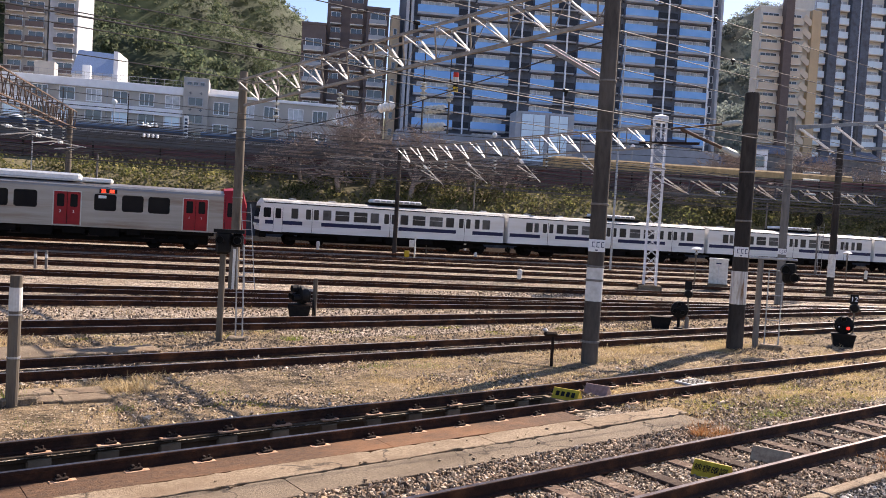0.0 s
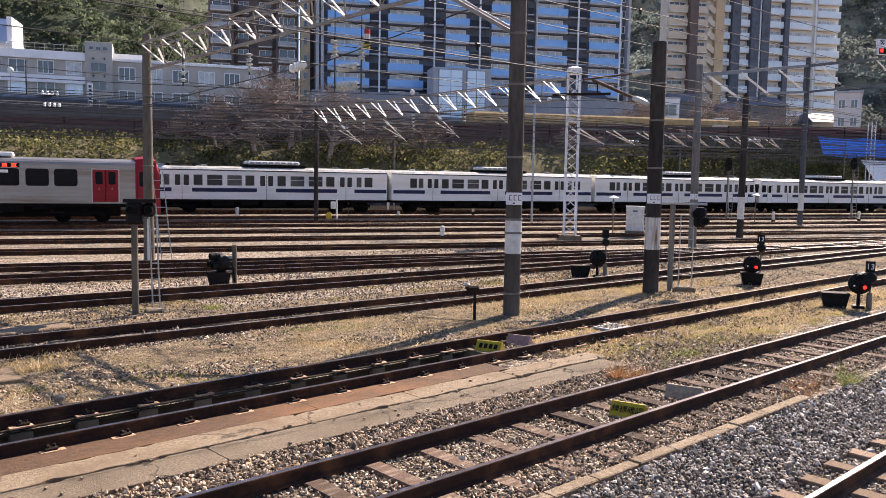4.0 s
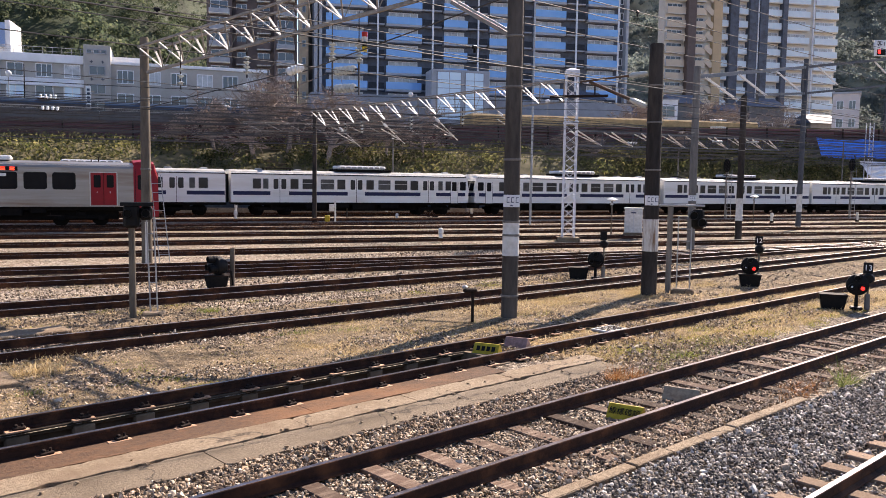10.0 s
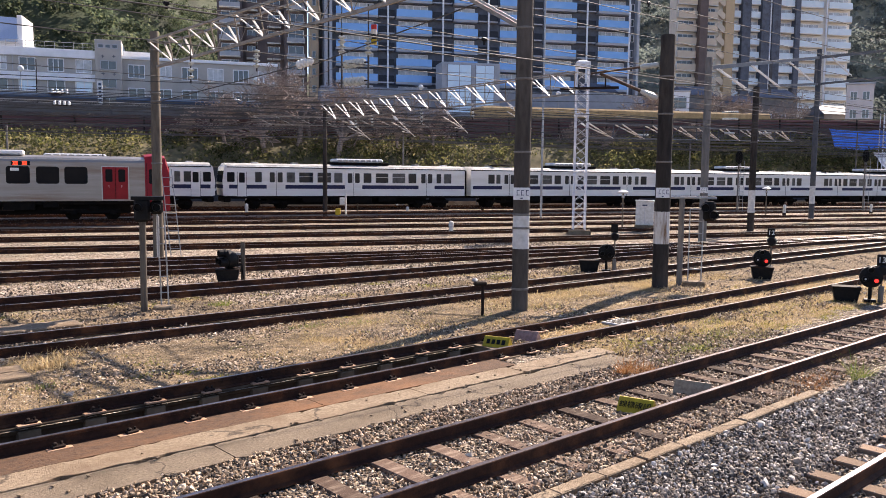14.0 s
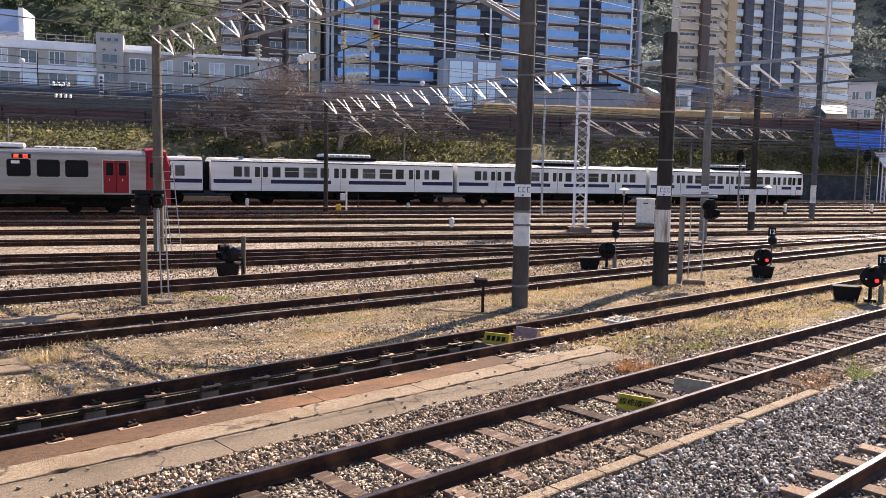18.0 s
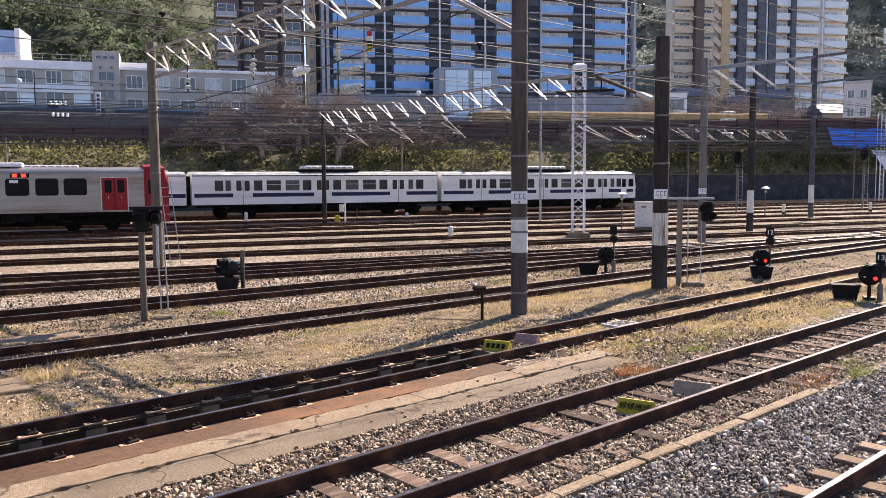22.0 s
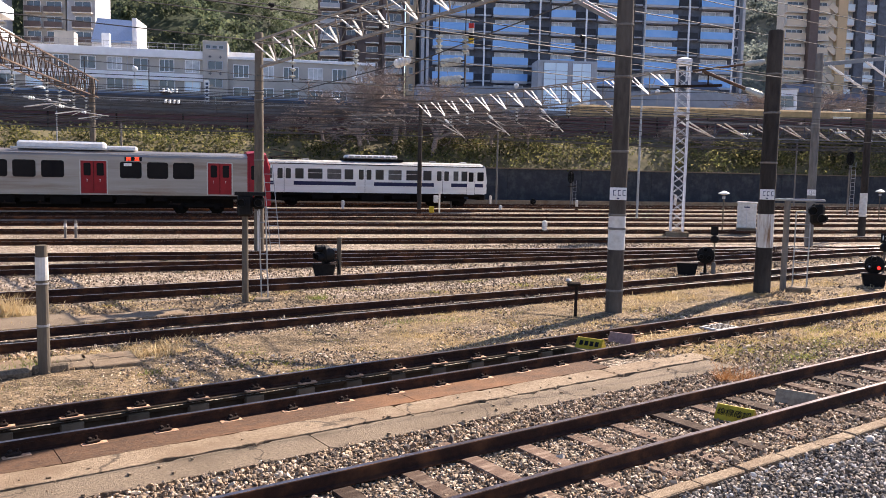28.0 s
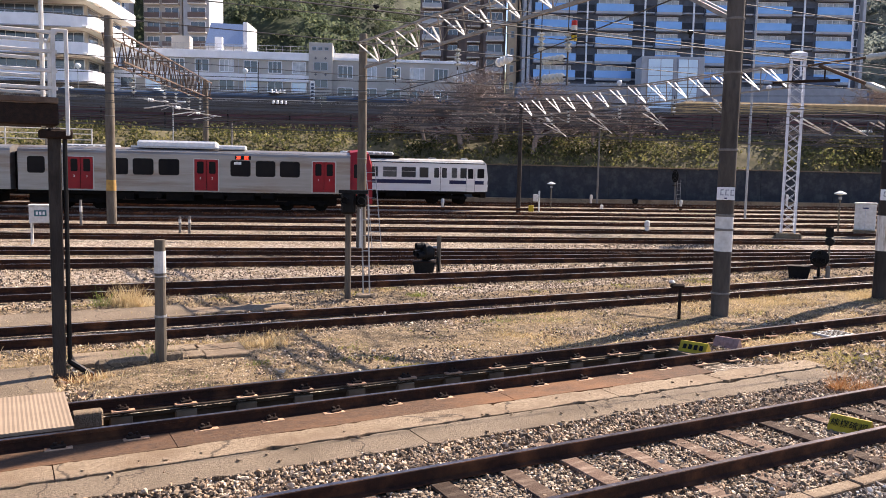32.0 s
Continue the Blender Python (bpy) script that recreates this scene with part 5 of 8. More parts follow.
for k in range(900):
    s = rng.uniform(-75, 115)
    v = L(WALL_AZ, WALL_P + 0.25, s, 3.52)
    cs.append((v.x, v.y, v.z + rng.uniform(-0.2, 0.15)))
leaves("ivy_edge", "light ivy hanging over the wall's top edge", cs, 0.11, M_BUSH, (0.25, 0.12, 0.12), 7)

def beam_wall(s0, s1, z, climb, rows):
    t = thing("beam_retaining_wall", "retaining wall of long brown horizontal beams under the road", "retaining wall", LM(TOP_AZ, TOP_P, s0, z) @ Matrix.Rotation(-math.atan(climb), 4, "Y"), "beam walls", "structure")
    n = s1 - s0
    for k in range(rows):
        x = -10.0 * (k % 2)
        while x < n:
            a, b = max(x, 0), min(x + 20, n)
            part("beam", Geo().box(((a + b) / 2, 0.15 + 0.04 * k, 6.35 + k * 0.37), (b - a - 0.04, 0.3, 0.3), 0.03), M_BROWNBEAM, t)
            x += 20
    part("backing", Geo().box((n / 2, 0.95, 5.3 + rows * 0.185), (n, 0.5, rows * 0.37 + 2.0)), M_SOILSLOPE, t)
    for j in range(int(n / 6.2)):
        part("post", Geo().box((3 + j * 6.2, -0.05, 6.2 + rows * 0.185), (0.16, 0.16, rows * 0.37 - 0.1), 0.02), M_IRON, t)


beam_wall(-160.0, 15.0, 0.0, 0.0, 6)
beam_wall(15.06, 215.0, 0.0, RISE, 7)
par = thing("road_parapet", "grey concrete road parapet above the beam wall", "parapet", LM(TOP_AZ, TOP_P + 0.5, 30, 0), kind="structure")
for j in range(-19, -1):
    part("parapet_panel", Geo().box((j * 10.0, 0, 8.8), (9.96, 0.35, 1.0), 0.03), M_PARAPET, par)
part("hand_rail", Geo().tube((-195, 0, 9.55), (-15, 0, 9.55), 0.03, n=6), M_STEEL, par)
road = tagged(part("road", Geo().box((0, 0, 0), (420, 16, 0.5)), M_ASPHALT, at=LM(TOP_AZ, TOP_P + 8.6, 20, 8.75)), "asphalt road on the terrace above the railway", "road", kind="structure")
terrace = tagged(part("terrace", Geo().box((0, 0, 0), (700, 150, 9.0)), M_EARTH, at=LM(TOP_AZ, TOP_P + 91.0, 40, 4.5)), "terrace of ground that carries the buildings", "ground", kind="structure")
lawn = tagged(part("lawn", Geo().box((0, 0, 0), (40, 4.0, 2.4), 0.2), M_DRYGRASS_FAR, at=LM(TOP_AZ, TOP_P + 4.0, 54, 9.85) @ Matrix.Rotation(-math.atan(0.012), 4, "Y")), "strip of dry orange lawn on the terrace", "lawn", kind="structure")

M_BLUEROOF = mat("blue_painted_metal", (0.03, 0.058, 0.105), 0.4, 0.0, (0.02, 0.038, 0.07), 1.0, stretch=(0.2, 1, 1))


def blue_canopy(s0, s1, domes):
    n = s1 - s0
    t = thing("walkway_canopy", "long low blue canopy with white dome lights beside the road", "canopy", LM(TOP_AZ, TOP_P + 3.0, s0, 9.0))
    prof = [(-0.75, 0.75), (-0.72, 1.05), (-0.45, 1.3), (0, 1.38), (0.45, 1.3), (0.72, 1.05), (0.75, 0.75)]
    g = Geo()
    m = len(prof)
    g.v = [Vector((x, a, u)) for x in (0, n) for a, u in prof]
    g.f = [(k, k + 1, m + k + 1, m + k) for k in range(m - 1)] + [(m - 1, 0, m, 2 * m - 1), tuple(range(m)), tuple(range(m, 2 * m))[::-1]]
    g.m = [0] * len(g.f)
    part("roof", g, M_BLUEROOF, t, smooth=True)
    k = 2.0
    while k < n:
        part("post", Geo().box((k, -0.6, 0.38), (0.12, 0.12, 0.8), 0.02), M_STEEL, t)
        k += 4.5
    for x in domes:
        part("dome_light", Geo().lathe([(0.62, 0), (0.58, 0.12), (0.4, 0.26), (0.15, 0.33)], c=(x - s0, -0.2, 1.3), n=16), M_CERAMIC, t, smooth=True)


blue_canopy(-48.0, -6.3, (-40.5, -31.0, -22.0, -18.5, -10.0))
blue_canopy(-4.6, 24.0, (-1.0, 6.8, 13.4, 19.5))


def globe_lamp(s, p=88.0, h=3.4):
    t = thing("street_lamp", "globe street lamp on a slim grey post by the road", "street lamp", LM(TOP_AZ, p, s, 9.0), "globe lamps")
    part("post", Geo().tube((0, 0, 0), (0, 0, h), 0.05, 0.04, 8), M_STEEL, t)
    part("globe", Geo().lathe([(0.08, h - 0.05), (0.24, h + 0.08), (0.3, h + 0.26), (0.24, h + 0.44), (0.08, h + 0.54)], n=14), M_CERAMIC, t, smooth=True)


for s_ in (-30.0, -13.1, 9.0, 27.0, 44.0, 82.0):
    globe_lamp(s_)


def car(s, colour, p=90.5):
    t = thing("parked_car", "small " + colour[0] + " car parked on the terrace road", "car", LM(TOP_AZ, p, s, 9.0), "parked cars")
    b = Geo().box((0, 0, 0.62), (4.0, 1.65, 0.7), 0.14)
    part("body", b, colour[1], t)
    part("cabin", Geo().box((-0.2, 0, 1.2), (2.2, 1.45, 0.6), 0.2), M_GLASS, t)
    part("roof", Geo().box((-0.25, 0, 1.49), (1.7, 1.35, 0.08), 0.03), colour[1], t)
    for x in (-1.25, 1.25):
        for y in (-0.8, 0.8):
            part("wheel", Geo().lathe([(0.3, -0.1), (0.31, 0), (0.3, 0.1)], n=14, m=Matrix.Translation((x, y, 0.31)) @ Matrix.Rotation(radians(90), 4, "X")), M_RUBBER, t)


CAR_WHITE = ("white", mat("car_white", (0.7, 0.71, 0.72), 0.25))
CAR_SILVER = ("silver", mat("car_silver", (0.45, 0.46, 0.48), 0.3, 0.5))
CAR_BLUE = ("blue", mat("car_blue", (0.06, 0.12, 0.28), 0.25))
for s_, c_ in ((-62, CAR_WHITE), (-57, CAR_BLUE), (-52, CAR_SILVER), (-46, CAR_WHITE), (-42, CAR_SILVER), (46, CAR_WHITE), (72, CAR_SILVER), (78, CAR_WHITE), (86, CAR_SILVER)):
    car(s_, c_)

# ---- buildings ----
M_BEIGEWALL = mat("beige_wall", (0.48, 0.455, 0.42), 0.85, 0, (0.40, 0.38, 0.35), 0.7, 0.15, 12.0, third=(0.36, 0.34, 0.315), tscale=0.25)
M_WHITEWALL = mat("white_wall", (0.88, 0.89, 0.92), 0.8, 0, (0.75, 0.76, 0.78), 0.6, 0.1, 12.0)
M_CREAMWALL = mat("cream_wall", (0.76, 0.72, 0.64), 0.8, 0, (0.66, 0.62, 0.55), 0.5, 0.1, 12.0)
M_BROWNWALL = mat("brown_tile_wall", (0.17, 0.13, 0.118), 0.75, 0, (0.13, 0.10, 0.092), 1.0, 0.1, 20.0)
M_TANWALL = mat("sunlit_tan_wall", (0.56, 0.43, 0.29), 0.8, 0, (0.47, 0.36, 0.25), 0.6, 0.1, 12.0)
# charcoal, with the blue lift of distance haze put into the colour
M_DARKWALL = mat("hazed_charcoal_tile_wall", (0.13, 0.15, 0.19), 0.7, 0, (0.08, 0.084, 0.098), 1.0, 0.1, 20.0)
M_GREYWALL = mat("mid_grey_wall", (0.46, 0.48, 0.52), 0.8, 0, (0.38, 0.39, 0.41), 0.7, 0.1, 12.0)
M_SANDWALL = mat("sand_wall", (0.50, 0.44, 0.36), 0.85, 0, (0.42, 0.37, 0.30), 0.6, 0.1, 12.0)
M_MIDWALL = mat("slate_grey_wall", (0.33, 0.345, 0.38), 0.8, 0, (0.26, 0.27, 0.295), 0.7, 0.1, 12.0)
M_BLUEGLASS = mat("blue_balcony_glass", (0.26, 0.50, 0.86), 0.15, 0, (0.18, 0.42, 0.80), 0.4, spec=0.6)
M_MESHPANEL = mat("charcoal_mesh_panel", (0.035, 0.042, 0.055), 0.6, 0, (0.02, 0.023, 0.03), 3.0)
M_PALEGLASS = mat("pale_window_glass", (0.74, 0.90, 1.0), 0.25, 0, (0.66, 0.82, 0.95), 0.5, spec=0.9)
M_WINGLASS = mat("building_window_glass", (0.07, 0.085, 0.10), 0.08, 0, (0.04, 0.05, 0.06), 0.4, spec=0.9)
M_CURTAIN = mat("curtained_glass", (0.68, 0.70, 0.72), 0.25, 0, (0.28, 0.30, 0.32), 0.8, spec=0.8)


def window(parent, x, z, w, h, y=0.0, bars=1, frame_m=None, glass=None, sill=True):
    """A framed window on a wall that faces -y, at x and z its centre."""
    fm = frame_m or M_WHITEWALL
    o = part("window", Geo().ring(x, z, w, h, 0.09, y + 0.02, y - 0.1), fm, parent)
    for k in range(bars):
        part("glazing_bar", Geo().box((x - w / 2 + w * (k + 1) / (bars + 1), y - 0.03, z), (0.07, 0.1, h)), fm, o)
    part("pane", Geo().box((x, y - 0.012, z), (w - 0.04, 0.03, h - 0.04)), glass or M_WINGLASS, o)
    return o


def school():
    t = thing("school_building", "long beige three-storey building with white bands", "building", LM(TOP_AZ, 104.0, 0, 9.0))
    part("wall", Geo().box((-29.5, 6, 3.6), (44.0, 12, 7.4), 0.03), M_BEIGEWALL, t)
    part("white_band", Geo().box((-29.5, -0.1, 7.35), (44.2, 0.5, 0.95), 0.03), M_WHITEWALL, t, "white roof band")
    part("white_band", Geo().box((-29.5, -0.12, 4.65), (44.2, 0.5, 0.85), 0.03), M_WHITEWALL, t, "white middle band")
    part("roof", Geo().box((-29.5, 6, 7.6), (44.0, 11.8, 0.2)), M_GREYWALL, t)
    r = Geo()
    for k in range(45):
        r.tube((-51 + k, 0.6, 7.7), (-51 + k, 0.6, 8.7), 0.025, n=5)
    r.tube((-51, 0.6, 8.7), (-7.6, 0.6, 8.7), 0.03, n=5).tube((-51, 0.6, 8.25), (-7.6, 0.6, 8.25), 0.02, n=5)
    part("roof_railing", r, M_STEEL, t)
    for k in range(13):
        x = -8.9 - k * 2.95
        window(t, x, 6.0, 1.55, 1.35, glass=M_WINGLASS if k % 3 else M_CURTAIN, bars=1 + k % 2)
        window(t, x, 3.7, 1.7, 1.3, glass=M_WINGLASS if k % 2 else M_PALEGLASS)
        if k % 3 == 0:
            part("drain_pipe", Geo().tube((x + 1.45, -0.1, 0), (x + 1.45, -0.1, 6.9), 0.06, n=6), M_GREYWALL, t)
    part("stair_tower", Geo().box((-6.2, 4, 4.5), (2.9, 9.5, 9.2), 0.03), M_BEIGEWALL, t)
    for k in range(3):
        window(t, -7.0 + 0.75 * k, 8.35, 0.5, 0.35, -0.76, 0, M_GREYWALL)
        window(t, -6.2, 2.0 + 2.1 * k, 1.6, 0.9, -0.76, 1, M_GREYWALL)
    for x, z in ((-6.8, 7.2), (-5.6, 7.2), (-6.8, 5.2), (-5.6, 5.2)):
        part("cross_vent", Geo().box((x, -0.76, z), (0.34, 0.06, 0.1)).box((x, -0.76, z), (0.1, 0.06, 0.34)), M_DARKWALL, t)
    part("side_wing", Geo().box((4.2, 5, 3.5), (18.0, 10, 7.4), 0.03), M_BEIGEWALL, t)
    part("wing_cornice", Geo().box((4.2, -0.05, 7.25), (18.1, 0.4, 0.35), 0.03), M_WHITEWALL, t)
    part("wing_tank_room", Geo().box((-3.0, 5, 7.8), (3.6, 6, 0.9), 0.03), M_WHITEWALL, t)
    for k in range(6):
        window(t, -3.2 + k * 3.0, 5.7, 1.7, 1.4, glass=M_CURTAIN if k % 2 else M_WINGLASS, bars=2)
        window(t, -3.2 + k * 3.0, 3.0, 1.7, 1.4, bars=1)
    v = part("vent_block", Geo().box((-19.0, 2, 8.6), (0.9, 0.9, 2.2), 0.03), M_WHITEWALL, t)
    part("vent_block", Geo().box((-23.6, 2.5, 8.7), (2.2, 2, 2.0), 0.03), M_BEIGEWALL, t)
    sg = part("wall_sign", Geo().box((-7.0, -3.4, 2.8), (0.55, 0.12, 2.6), 0.02), M_PLATE, t, "tall white and blue sign")
    b = Geo()
    for k in range(5):
        b.box((-7.0, -3.47, 1.95 + 0.44 * k), (0.3, 0.02, 0.26))
    part("lettering_bars", b, M_BLUEROOF, sg)
    part("sign_post", Geo().tube((-7.0, -3.4, 0), (-7.0, -3.4, 1.6), 0.06, n=6), M_STEEL, t)
    for x in (-13.5, -20.5):
        part("aerial_pole", Geo().tube((x, -3.0, 0), (x, -3.0, 6.2), 0.06, n=6), M_IRON, t)
    return t


school()


def hospital():
    t = thing("white_block", "large cream building with rounded white balconies", "building", LM(TOP_AZ, 96.0, -58.0, 9.0))
    part("wall", Geo().box((-1.2, 8, 10.0), (54.0, 14, 24.0), 0.05), M_SANDWALL, t)
    for k in range(7):
        z = 2.6 + 2.95 * k
        pts = [(-26, -2.0)]
        for a in range(0, 91, 15):
            pts.append((27.5 - 2.2 + 2.2 * math.sin(radians(a)), -2.0 + 2.2 - 2.2 * math.cos(radians(a))))
        pts += [(27.5, 15.0)]
        g2 = Geo()
        n = len(pts)
        vs = [Vector((x, y, zz)) for zz in (z, z + 1.35) for x, y in pts]
        inner = [Vector((x - (0.18 if i > 1 else 0), y + 0.18, zz)) for zz in (z, z + 1.35) for i, (x, y) in enumerate(pts)]
        fs = [(i, i + 1, n + i + 1, n + i) for i in range(n - 1)] + [(2 * n + i, 2 * n + i + 1, 3 * n + i + 1, 3 * n + i) for i in range(n - 1)]
        fs += [(n + i, n + i + 1, 3 * n + i + 1, 3 * n + i) for i in range(n - 1)] + [(i, i + 1, 2 * n + i + 1, 2 * n + i) for i in range(n - 1)] + [(0, n, 3 * n, 2 * n), (n - 1, 2 * n - 1, 4 * n - 1, 3 * n - 1)]
        g2.add(vs + inner, fs)
        b = part("balcony", g2, M_WHITEWALL, t, "rounded white balcony")
        part("balcony_floor", Geo().box((0.6, 0.5, z + 0.08), (52.5, 4.4, 0.16)), M_CREAMWALL, b)
        part("side_floor", Geo().box((26.5, 8.9, z + 0.08), (1.7, 12.3, 0.16)), M_CREAMWALL, b)
        for y in (3.6, 8.0, 12.4):
            e = part("end_window", Geo().box((25.83, y, z + 2.0), (0.1, 3.4, 1.5)), M_FRAMEALU, t)
            part("pane", Geo().box((25.86, y - 0.8, z + 2.0), (0.1, 1.5, 1.36)).box((25.86, y + 0.8, z + 2.0), (0.1, 1.5, 1.36)), M_WINGLASS, e)
        part("edge_band", Geo().box((-0.4, -2.02, z + 0.02), (51.4, 0.1, 0.14), 0.02), M_GREYWALL, b)
        part("rail", Geo().tube((-26, -1.9, z + 1.55), (25.3, -1.9, z + 1.55), 0.04, n=5), M_STEEL, b)
        for i in range(9):
            window(t, 23.5 - 5.2 * i, z + 2.0, 4.3, 1.5, 0.98, 3, M_FRAMEALU)
    part("roof_edge", Geo().box((-0.4, 7.2, 22.2), (56.4, 17.0, 0.4), 0.05), M_WHITEWALL, t)


hospital()


def apartment(label, name, az, p, s0, s1, z1, floor, wall_m, rail_m, cols, depth=14.0, z0=9.0, glass=None, rail_h=1.05, proud=1.1, slab=0.22, slab_m=None):
    """A block of flats: slabs, balcony fronts, windows behind, pilasters."""
    t = thing(name, label, "apartment building", LM(az, p, s0, z0))
    w, h = s1 - s0, z1 - z0
    part("wall", Geo().box((w / 2, depth / 2, h / 2), (w, depth, h), 0.05), wall_m, t)
    part("roof_edge", Geo().box((w / 2, depth / 2, h + 0.15), (w + 0.3, depth + 0.3, 0.5), 0.05), wall_m, t)
    n = int(h / floor)
    for a, b in cols:
        me_b = Geo().box(((a + b) / 2, -proud / 2, -slab / 2 - 0.01), (b - a, proud, slab), 0.02).mesh("balcony_slab", slab_m or M_CREAMWALL)
        me_r = Geo().box(((a + b) / 2, -proud + 0.05, rail_h / 2), (b - a, 0.08, rail_h), 0.02).mesh("balcony_front", rail_m)
        me_g = Geo().box(((a + b) / 2, -0.02, 1.15), ((b - a) * 0.8, 0.08, 1.9)).mesh("window_pane", glass or M_WINGLASS)
        k = max(2, int((b - a) / 1.3))
        me_f = Geo().ring((a + b) / 2, 1.15, (b - a) * 0.8, 1.9, 0.08, 0.02, -0.1).mesh("window_frame", M_WHITEWALL)
        me_bar = Geo().box((0, -0.06, 1.15), (0.07, 0.08, 1.9)).mesh("glazing_bar", M_WHITEWALL)
        for i in range(n):
            z = 0.4 + i * floor
            at = Matrix.Translation((0, 0, z))
            bal = part("balcony", me_b, None, t, at=at)
            part("balcony_front", me_r, None, bal)
            wi = part("window", me_f, None, t, at=at)
            part("window_pane", me_g, None, wi)
            for j in range(1, k):
                part("glazing_bar", me_bar, None, wi, at=Matrix.Translation((a + (b - a) * (0.1 + 0.8 * j / k), 0, 0)))
    return t, w, h, n


# the tower with blue glass balconies
BLUE_COLS = [(2.1, 9.4), (12.7, 19.1), (23.1, 27.5), (31.6, 37.0), (40.1, 46.3), (50.6, 56.9)]
tower, w_, h_, n_ = apartment("tall charcoal apartment tower with blue glass balconies", "apartment_tower", 82, 146, 9.8, 68.7, 66.0, 2.85, M_DARKWALL, M_BLUEGLASS, BLUE_COLS, 18, 10.4, glass=M_CURTAIN, rail_h=1.25, proud=1.3, slab=0.42, slab_m=M_GREYWALL)
for x in (21.1, 29.5, 48.4, 56.8, 11.2):
    part("downpipe", Geo().box((x, -1.2, h_ / 2), (0.28, 0.28, h_), 0.02), M_WHITEWALL, tower)
for x in (0.4, 1.2, 58.6):
    part("pilaster", Geo().box((x, -0.6, h_ / 2), (0.5, 1.4, h_), 0.02), M_GREYWALL, tower)
for a, b in ((9.6, 12.4), (19.3, 22.8), (27.7, 31.3), (37.2, 39.8), (46.6, 50.2)):
    me_s = Geo().box(((a + b) / 2, -0.5, -0.12), (b - a, 1.0, 0.22)).mesh("slab", M_GREYWALL)
    me_p = Geo().box(((a + b) / 2, -0.95, 0.55), (b - a, 0.08, 1.1)).mesh("dark_panel", M_MESHPANEL)
    for i in range(n_):
        o = part("rear_balcony", me_s, None, tower, at=Matrix.Translation((0, 0, 0.4 + 2.85 * i)))
        part("dark_panel", me_p, None, o)
for i in range(n_):
    window(tower, 57.9, 1.6 + 2.85 * i, 0.5, 1.2, -0.02, 0)
part("podium", Geo().box((28, -4, 3.6), (58, 7, 7.2), 0.05), M_MIDWALL, tower)
lobby = thing("glass_lobby", "pale glazed stair block with white grid windows", "building", LM(82, 136, 28.9, 9.0))
part("wall", Geo().box((5.1, 2.6, 6.4), (10.2, 5.0, 13.2), 0.05), M_GREYWALL, lobby)
for x0, x1 in ((1.0, 5.1), (5.9, 9.1)):
    win = part("window_frame", Geo().box(((x0 + x1) / 2, 0.04, 8.5), (x1 - x0 + 0.2, 0.2, 8.3)), M_MIDWALL, lobby)
    for i in range(2):
        for k in range(6):
            part("pane", Geo().box((x0 + (x1 - x0) * (i + 0.5) / 2, -0.07, 5.1 + 1.36 * k), ((x1 - x0) / 2 - 0.1, 0.04, 1.27)), M_PALEGLASS, win)
lw = tagged(part("low_wall", Geo().box((0, 0, 0), (90, 0.5, 4.5), 0.05), M_MIDWALL, at=LM(82, 131, 45, 11.0)), "dark grey garden wall below the tower", "wall", kind="structure")

apartment("brown tiled apartment block with narrow balconies", "apartment_block", 82, 150, -8.3, -4.0, 36.5, 2.8, M_BROWNWALL, M_GREYWALL, [(0.4, 3.9)], 12, rail_h=0.7)
apartment("dark brown apartment block in shade", "apartment_block", 82, 152, -4.0, 3.2, 43.5, 2.8, M_BROWNWALL, M_BROWNWALL, [(0.6, 2.6), (4.2, 6.6)], 12)
apartment("brown apartment block with pale balcony edges", "apartment_block", 82, 150, 3.2, 7.2, 40.2, 2.8, M_BROWNWALL, M_GREYWALL, [(0.4, 3.6)], 12, rail_h=0.7)
slim = thing("narrow_sunlit_block", "narrow sunlit orange-beige end wall with small windows", "building", LM(82, 148, 7.4, 9.0))
# the orange of sunlight is part of this wall's colour
part("wall", Geo().box((0.9, 2, 15), (1.6, 4, 30), 0.05), M_TANWALL, slim)
for i in range(9):
    window(slim, 0.9, 3 + 3 * i, 0.5, 1.0, 0.0, 0, M_GREYWALL)
apartment("beige apartment block with brown end balconies", "apartment_block", 82, 170, -66.5, -58.5, 55.0, 2.9, M_BEIGEWALL, M_BROWNWALL, [(0.5, 3.6), (4.2, 7.6)], 10)
apartment("grey apartment block beside the beige one", "apartment_block", 82, 169, -57.9, -52.6, 52.0, 2.9, M_GREYWALL, M_BROWNWALL, [(1.2, 4.9)], 10)
apartment("white apartment block behind the cream building", "apartment_block", 82, 165, -90.0, -67.5, 56.0, 2.9, M_GREYWALL, M_WHITEWALL, [(1, 7), (8.5, 14.5), (16, 22.3)], 2.5)
wb = thing("gabled_white_block", "white block with a pale blue metal roof", "building", LM(80, 135, -37.4, 9.0))
part("wall", Geo().box((3.3, 4, 6.6), (6.8, 8, 13.6), 0.05), M_WHITEWALL, wb)
g = Geo()
g.add([Vector(q) for q in ((-0.1, -0.4, 13.1), (6.0, -0.4, 13.1), (5.6, 3.0, 17.0), (0.0, 3.0, 17.2), (-0.1, -0.4, 12.9), (6.0, -0.4, 12.9), (5.6, 3.2, 16.8), (0, 3.2, 17.0))], [(0, 1, 2, 3), (4, 5, 6, 7), (0, 1, 5, 4), (1, 2, 6, 5), (2, 3, 7, 6), (3, 0, 4, 7)])
part("roof", g, mat("pale_blue_metal", (0.42, 0.52, 0.68), 0.4, 0.2), wb, "pale blue sloping metal roof")
part("side_wall", Geo().box((6.2, 4, 14.8), (0.7, 7.0, 4.4), 0.05), M_WHITEWALL, wb)

